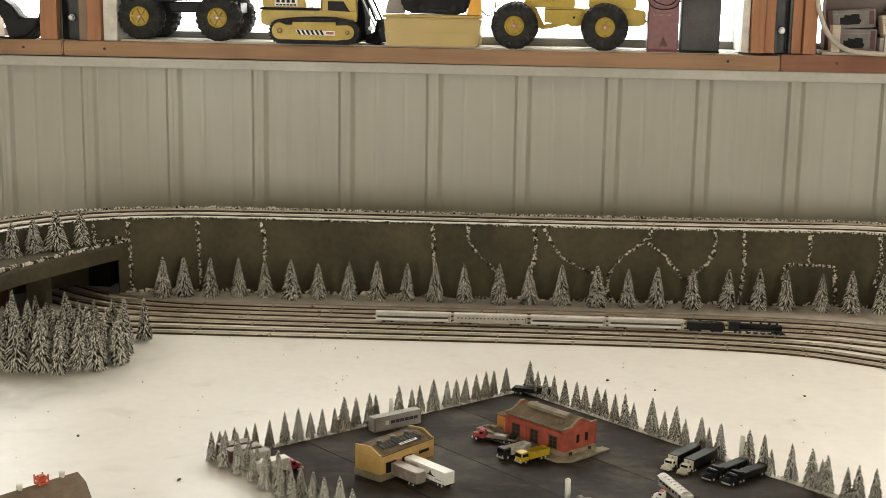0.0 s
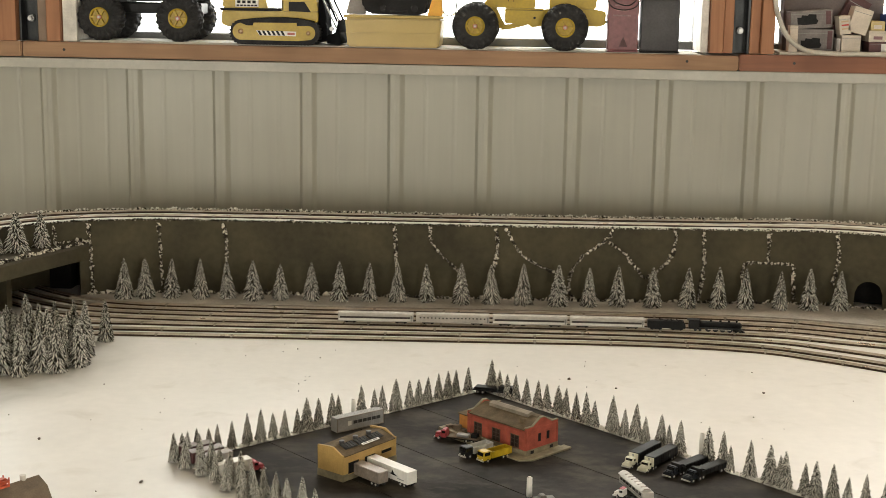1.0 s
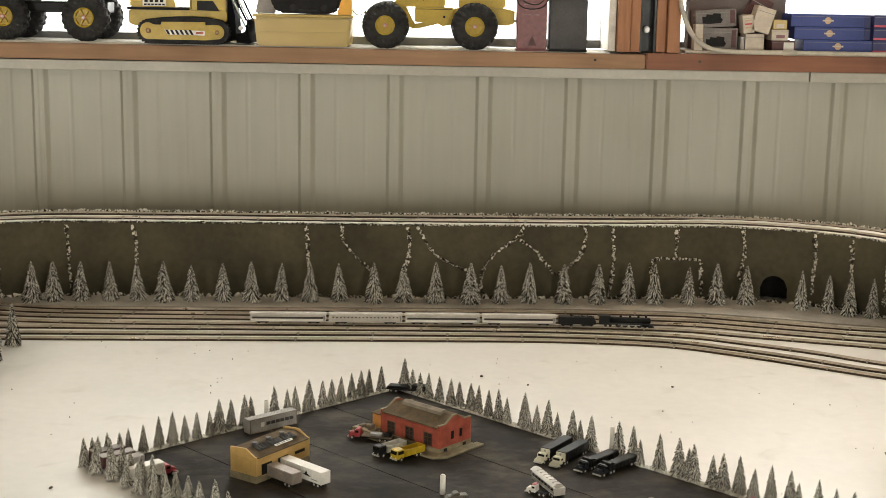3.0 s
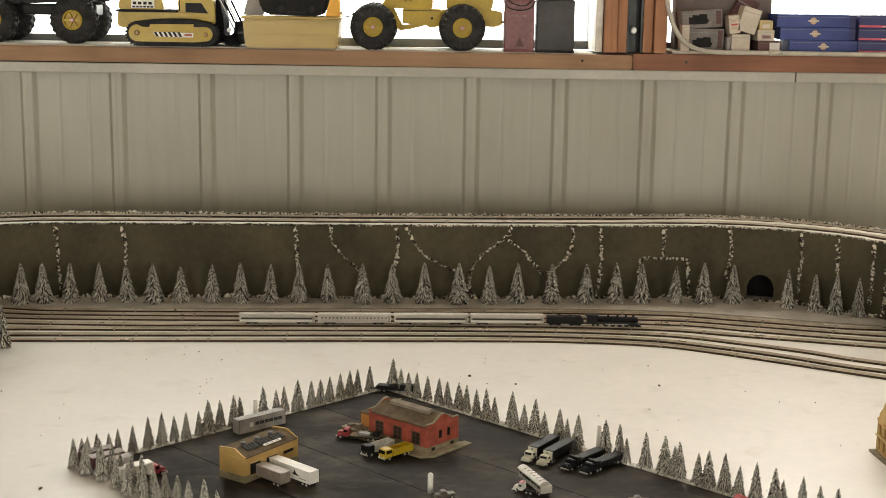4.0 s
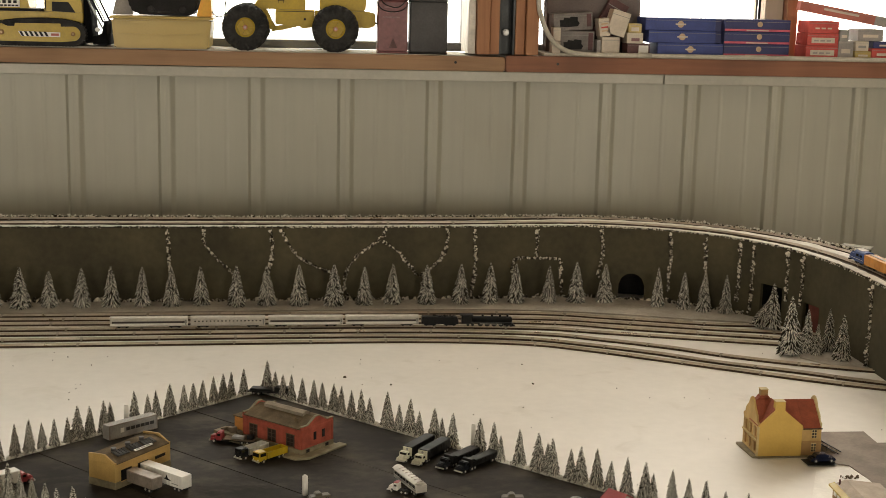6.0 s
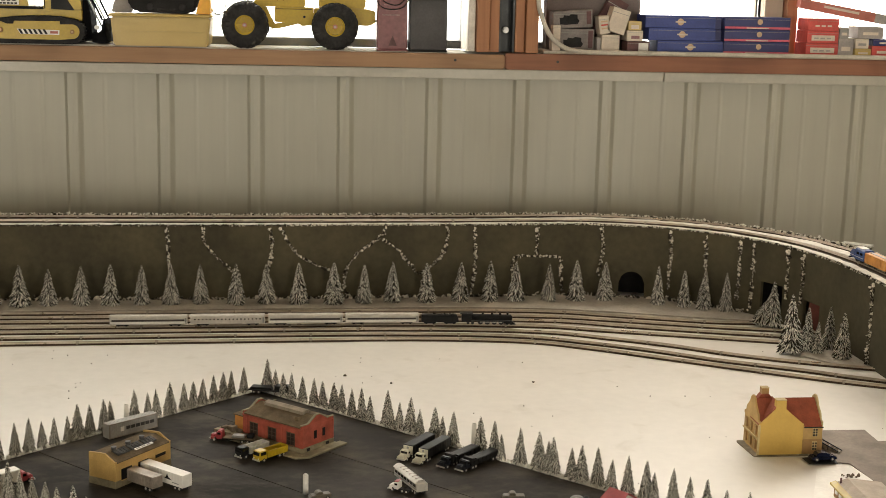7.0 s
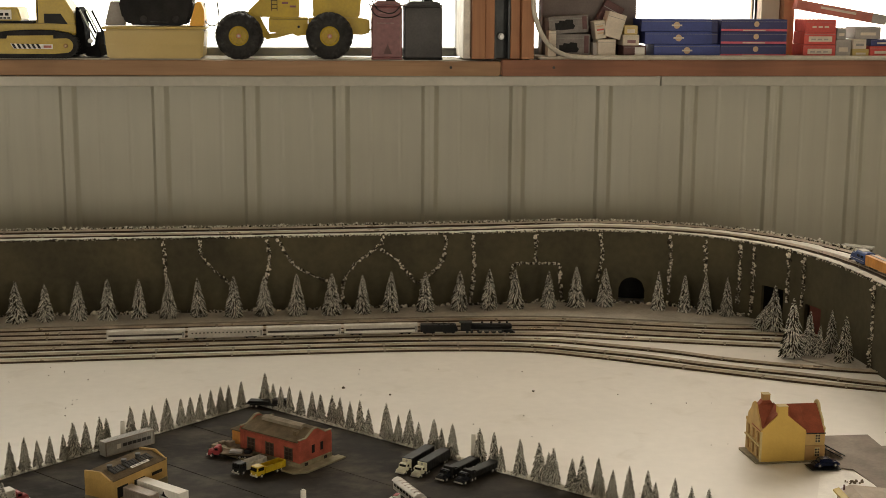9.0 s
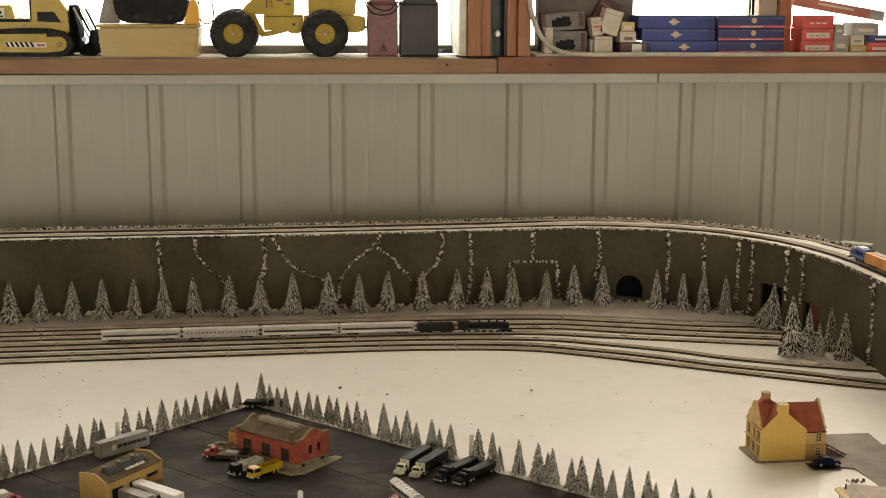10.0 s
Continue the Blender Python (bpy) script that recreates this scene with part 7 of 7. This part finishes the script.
part("link", prism([(-0.050, 0.047), (-0.020, 0.051), (0.018, 0.061), (-0.010, 0.064), (-0.045, 0.060)], 0.050, 0.100), M_YELLOW, t)
part("rear_frame", prism([(0.0605, 0.064), (0.200, 0.060), (0.218, 0.066), (0.218, 0.098), (0.196, 0.1025), (0.0605, 0.1025)], 0.030, 0.122, bevel=0.002), M_YELLOW, t)
part("engine_body", prism([(0.073, 0.1030), (0.192, 0.1030), (0.200, 0.190), (0.073, 0.190)], 0.034, 0.118, bevel=0.003), M_YELLOW, t)
for _x in (-0.033, -0.019):
    part("ladder_rail", box(_x, _x + 0.0016, 0.0335, 0.0348, 0.120, 0.185), M_BLACK, t)
for k in range(5):
    part("ladder_rung", box(-0.0315, -0.0190, 0.0335, 0.0348, 0.125 + k * 0.010, 0.1265 + k * 0.010), M_BLACK, t)
for k in range(2):
    part("label_bar", box(-0.006 + k * 0.020, 0.010 + k * 0.020, 0.0338, 0.0348, 0.1285 + 0.009 * (1 - k), 0.1335 + 0.009 * (1 - k)), M_DARKRED, t)
part("body_groove", box(-0.036, 0.056, 0.0285, 0.0298, 0.0985, 0.1000), M_BLACK, t)
part("peg_hole", cyl((0.036, 0.027, 0.080), (0.036, 0.031, 0.080), 0.0032, n=12), M_BLACK, t)
part("wire", tube(curve_points([Vector(p) for p in ((-0.200, 0.03, 0.140), (-0.205, 0.02, 0.105), (-0.185, 0.015, 0.082), (-0.165, 0.02, 0.095), (-0.170, 0.03, 0.150))], 0.006), 0.0018, 6), M_STEEL, t)
part("tail_pin", cyl((0.218, 0.07, 0.072), (0.226, 0.07, 0.072), 0.003, n=10), M_BLACK, t)

# cans
M_WORN = material("worn_pale_print", (0.30, 0.15, 0.145), 0.5, vary=0.25, scale=90)
for _x0, _x1, _m, _lab in ((0.308, 0.385, M_DARKRED, "faded dark red metal can with worn print"), (0.391, 0.488, M_DARKCAN, "dark grey rectangular metal can")):
    t = thing("metal_can", pose((_x0 + _x1) / 2, 2.985, SZ + shim_z((_x0 + _x1) / 2) + 0.0002), _lab, "can", "cans on the sill")
    h = (_x1 - _x0) / 2
    part("body", box(-h, h, -0.036, 0.036, 0.004, 0.134, 0.005, seg=3), _m, t)
    part("bottom_rim", box(-h - 0.001, h + 0.001, -0.037, 0.037, 0, 0.005, 0.002), M_BLACK if _m is M_DARKCAN else M_DARKRED, t)
    part("top_rim", box(-h - 0.0012, h + 0.0012, -0.0372, 0.0372, 0.134, 0.139, 0.002), _m, t)
    part("shoulder", loft_body(-h + 0.004, h - 0.004, 0.031, 0.1392, 0.1480, 0.012, 0.012, 0.001), _m, t)
    part("cap", cyl((h * 0.3, 0, 0.148), (h * 0.3, 0, 0.166), 0.014, n=20, bevel=0.002), M_BLACK, t)
    part("handle", tube(curve_points([Vector(p) for p in ((-h * 0.7, 0, 0.147), (-h * 0.6, 0, 0.163), (-h * 0.1, 0, 0.166), (0.0, 0, 0.148))], 0.006), 0.0022, 8), M_STEEL, t)
    if _m is M_DARKRED:
        part("print_mark", prism([(-0.010, 0.014), (0.012, 0.014), (0.001, 0.040)], -0.0366, -0.0362), M_MAROON, t)
        for k, q in enumerate((0.026, 0.018, 0.022)):
            part("worn_print", box(-q, q * 0.7, -0.0366, -0.0362, 0.090 + k * 0.013, 0.094 + k * 0.013), M_WORN, t, "worn pale print bar")
t = thing("coiled_wire", None, "thin black cord hanging over the cans", "cord")
part("cord", tube(curve_points([Vector(p) for p in ((0.300, 2.945, 0.70), (0.315, 2.940, 0.672), (0.345, 2.940, 0.664), (0.375, 2.940, 0.672), (0.392, 2.945, 0.70))], 0.006), 0.0014, 6), M_BLACK, t)
part("cord", tube(curve_points([Vector(p) for p in ((0.306, 2.942, 0.71), (0.325, 2.938, 0.683), (0.360, 2.938, 0.676), (0.385, 2.942, 0.70))], 0.006), 0.0014, 6), M_BLACK, t)

# conduit
t = thing("conduit", None, "pale plastic conduit bent along the sill", "conduit")
part("pipe", tube(curve_points([Vector(p) for p in ((0.714, 2.915, 1.55), (0.714, 2.915, 0.95), (0.716, 2.915, 0.72), (0.727, 2.915, 0.655), (0.752, 2.917, 0.606), (0.790, 2.922, 0.577), (0.845, 2.925, 0.5665), (1.0, 2.925, 0.5655), (1.6, 2.925, 0.5655), (2.6, 2.925, 0.5655))], 0.012), 0.0062, 12), M_CONDUIT, t)
part("pipe_coupling", cyl((0.985, 2.925, 0.5655), (1.02, 2.925, 0.5655), 0.0070, n=14), M_CONDUIT, t)


# boxes
def carton(x0, x1, y0, y1, z0, z1, mat, label, group="", roll=0.0, name="carton"):
    w, h = x1 - x0, z1 - z0
    t = thing(name, pose((x0 + x1) / 2, y0, z0) @ Matrix.Translation((0, 0, h / 2)) @ Matrix.Rotation(radians(roll), 4, "Y") @ Matrix.Translation((0, 0, -h / 2)), label, "box", group)
    part("carton_body", box(-w / 2, w / 2, 0, y1 - y0, 0, h, 0.0012), mat, t)
    fl = box(-w / 2 + 0.001, w / 2 - 0.001, -0.0006, 0.0, h * 0.80, h * 0.82)
    part("flap_edge", fl, M_GREY, t)
    return t, w, h


# grey card darkened for the shade on boxes backlit by the window
M_SHADECARD = material("shaded_grey_card", (0.22, 0.195, 0.18), 0.6, vary=0.15, scale=30)
B0 = SZ + 0.0115
MODELBOX = "model boxes on the sill"
for k in range(2):
    z = B0 + 0.012 + k * 0.047
    c, w, h = carton(0.788 - 0.018 * k, 0.880 - 0.006 * k, 2.985, 3.06, z - (0.012 if k == 0 else 0), z + 0.045, M_SHADECARD, "grey card box with a black torn print", MODELBOX, -4 if k else 0)
    part("print_patch", prism([(-0.035, 0.011), (-0.020, 0.009), (0.012, 0.010), (0.017, 0.018), (0.012, 0.024), (0.012, 0.034), (-0.006, 0.036), (-0.010, 0.032), (-0.024, 0.034), (-0.026, 0.028), (-0.036, 0.028)], -0.0012, -0.0007), M_MATTBLACK, c)
    part("end_label", box(w / 2 - 0.016, w / 2 - 0.004, -0.0012, -0.0007, 0.008, h - 0.004), M_MAROON, c)
carton(0.764, 0.786, 2.96, 3.0, B0, B0 + 0.030, M_CARD, "small cream card box", MODELBOX)
carton(0.766, 0.786, 2.962, 3.0, B0 + 0.0305, B0 + 0.066, M_CARD, "small cream card box", MODELBOX)
carton(0.896, 0.944, 2.965, 3.03, B0, B0 + 0.044, M_CARD, "plain cream card box", MODELBOX)
carton(0.884, 0.894, 2.965, 3.03, B0, B0 + 0.036, M_GREYCARD, "narrow grey card box", MODELBOX)
c, w, h = carton(0.888, 0.916, 2.965, 3.02, B0 + 0.046, B0 + 0.092, M_CARD, "cream card box with red print standing on end", MODELBOX, -8)
for k in range(3):
    part("letter_bar", box(-0.009, 0.009, -0.0012, -0.0007, 0.012 + k * 0.009, 0.016 + k * 0.009), M_REDBOX if k == 1 else M_GOLD, c)
carton(0.916, 0.964, 2.965, 3.02, B0 + 0.048, B0 + 0.112, M_CARD, "plain cream card box tilted on others", MODELBOX, 16)
c, w, h = carton(0.965, 1.025, 2.965, 3.04, B0, B0 + 0.028, M_MAROON, "dark maroon card box with white label", MODELBOX)
part("label", box(0.0, 0.026, -0.0012, -0.0007, 0.004, 0.024), M_WHITE, c)
c, w, h = carton(0.963, 1.006, 2.965, 3.04, B0 + 0.0285, B0 + 0.056, M_CARD, "cream card box with a dark print", MODELBOX)
part("letter_bar", box(-0.010, 0.012, -0.0012, -0.0007, 0.006, 0.014), M_DARKRED, c)
c, w, h = carton(0.966, 1.001, 2.965, 3.04, B0 + 0.0565, B0 + 0.080, M_YELLOW_BOX, "small yellow card box", MODELBOX)
part("label", box(-0.010, 0.010, -0.0012, -0.0007, 0.004, 0.014), M_CARD, c)
# dark carton behind them
c, w, h = carton(0.765, 1.018, 3.06, 3.118, B0, B0 + 0.30, material("brown_grey_carton", (0.17, 0.14, 0.13), 0.7, vary=0.12, scale=12), "large grey-brown carton against the window", MODELBOX)
c, w, h = carton(0.905, 0.960, 3.03, 3.058, B0 + 0.04, B0 + 0.140, M_MAROON, "dark tilted card box", MODELBOX, 28)
# blue stacks
for k, (x0, x1, m) in enumerate(((1.045, 1.222, M_BLUE), (1.020, 1.200, M_BLUE), (1.010, 1.198, M_BLUE))):
    c, w, h = carton(x0, x1, 2.962, 3.06, B0 + k * 0.0325, B0 + 0.032 + k * 0.0325, m, "flat blue train box with a gold emblem", MODELBOX, name="train_box")
    part("emblem", cyl((0.0, -0.0014, h / 2), (0.0, -0.0007, h / 2), 0.0088, n=20), M_GOLD, c, "round gold emblem")
    part("emblem_bar", box(-0.014, 0.014, -0.0018, -0.0014, h / 2 - 0.002, h / 2 + 0.002), M_CARD, c)
carton(1.200, 1.222, 2.985, 3.06, B0 + 0.033, B0 + 0.062, M_NAVY, "small dark blue box with white edge", MODELBOX)
carton(1.201, 1.221, 2.985, 3.06, B0 + 0.0625, B0 + 0.096, M_NAVY, "small dark blue box with white edge", MODELBOX)
for k in range(3):
    c, w, h = carton(1.224, 1.402, 2.965, 3.055, B0 + k * 0.0325, B0 + 0.032 + k * 0.0325, M_NAVY, "flat navy train box with a pink stripe", MODELBOX, name="train_box")
    part("stripe", box(-w / 2, w / 2, -0.0012, -0.0007, 0.0015, 0.0070), M_PINK, c, "pink stripe")
    part("emblem", cyl((0.006, -0.0014, h * 0.62), (0.006, -0.0007, h * 0.62), 0.0072, n=20), M_GOLD, c, "round gold emblem")
    part("label_bar", box(-0.030, 0.030, -0.0016, -0.0012, 0.0025, 0.0050), M_CARD, c)
for k in range(3):
    c, w, h = carton(1.448 + 0.002 * k, 1.537 - 0.001 * k, 2.965, 3.05, B0 + k * 0.0325, B0 + 0.032 + k * 0.0325, M_REDBOX, "red card box with cream label", MODELBOX)
    part("label", box(-w * 0.36, w * 0.38, -0.0012, -0.0007, 0.007, 0.021), M_CARD if k < 2 else M_REDBOX, c, "cream label with unreadable bars")
    for j in range(3):
        part("letter_bar", box(-w * 0.28 + j * w * 0.2, -w * 0.14 + j * w * 0.2, -0.0016, -0.0012, 0.011, 0.015), M_GREYCARD if k < 2 else M_CARD, c)
for x0, x1, z0, z1, m, lab in ((1.5385, 1.580, 0, 0.045, M_GREYCARD, "grey card box with dark bars"), (1.540, 1.565, 0.0455, 0.075, M_GREY, "small grey card box"), (1.585, 1.630, 0, 0.020, M_YELLOW_BOX, "small yellowish card box"), (1.586, 1.622, 0.0205, 0.046, M_CARD, "small cream card box"), (1.590, 1.66, 0.047, 0.078, M_GREYCARD, "pale grey card box"), (1.632, 1.70, 0.0, 0.028, M_REDBOX, "small red card box"), (1.634, 1.72, 0.0285, 0.046, M_NAVY, "flat dark blue card box")):
    c, w, h = carton(x0, x1, 2.968, 3.04, B0 + z0, B0 + z1, m, lab, MODELBOX)
    part("label_bar", box(-w * 0.3, w * 0.3, -0.0012, -0.0007, h * 0.3, h * 0.55), M_CARD if m is not M_CARD else M_GREY, c)
c, w, h = carton(1.440, 1.692, 3.01, 3.040, B0 + 0.1035, B0 + 0.1285, M_PALERED, "long faded red box leaning across others", MODELBOX, 9.5, name="long_box")
part("end_panel", box(w / 2 - 0.040, w / 2 + 0.0005, -0.0012, -0.0007, 0.0, h), M_GREYCARD, c, "grey end panel")
part("label_bar", box(-0.06, 0.04, -0.0012, -0.0007, 0.012, 0.018), M_CARD, c)

# left end: dark tool with a cord
t = thing("black_tool", pose(-1.345, 3.0, SZ), "black power tool with coiled cord by the window", "tool")
part("body", prism([(-0.020, 0.0), (0.040, 0.0), (0.062, 0.030), (0.056, 0.058), (0.010, 0.060), (-0.010, 0.090), (-0.075, 0.130), (-0.090, 0.110), (-0.040, 0.060)], -0.025, 0.025, bevel=0.005), M_BLACK, t)
part("handle", cyl((-0.08, 0, 0.11), (-0.14, 0, 0.02), 0.014, n=14), M_BLACK, t)
part("vent_plate", box(-0.100, -0.060, -0.028, -0.0255, 0.050, 0.090, 0.001), M_GREY, t)
part("cord", tube(curve_points([Vector(p) for p in ((-0.16, -0.03, 0.10), (-0.11, -0.035, 0.030), (-0.050, -0.035, 0.008), (0.02, -0.035, 0.012), (0.058, -0.03, 0.045), (0.075, -0.03, 0.09))], 0.008), 0.0035, 8), M_BLACK, t)
carton(-1.50, -1.43, 3.02, 3.10, SZ - 0.001, SZ + 0.12, M_CARD, "pale plastic case by the window", "")
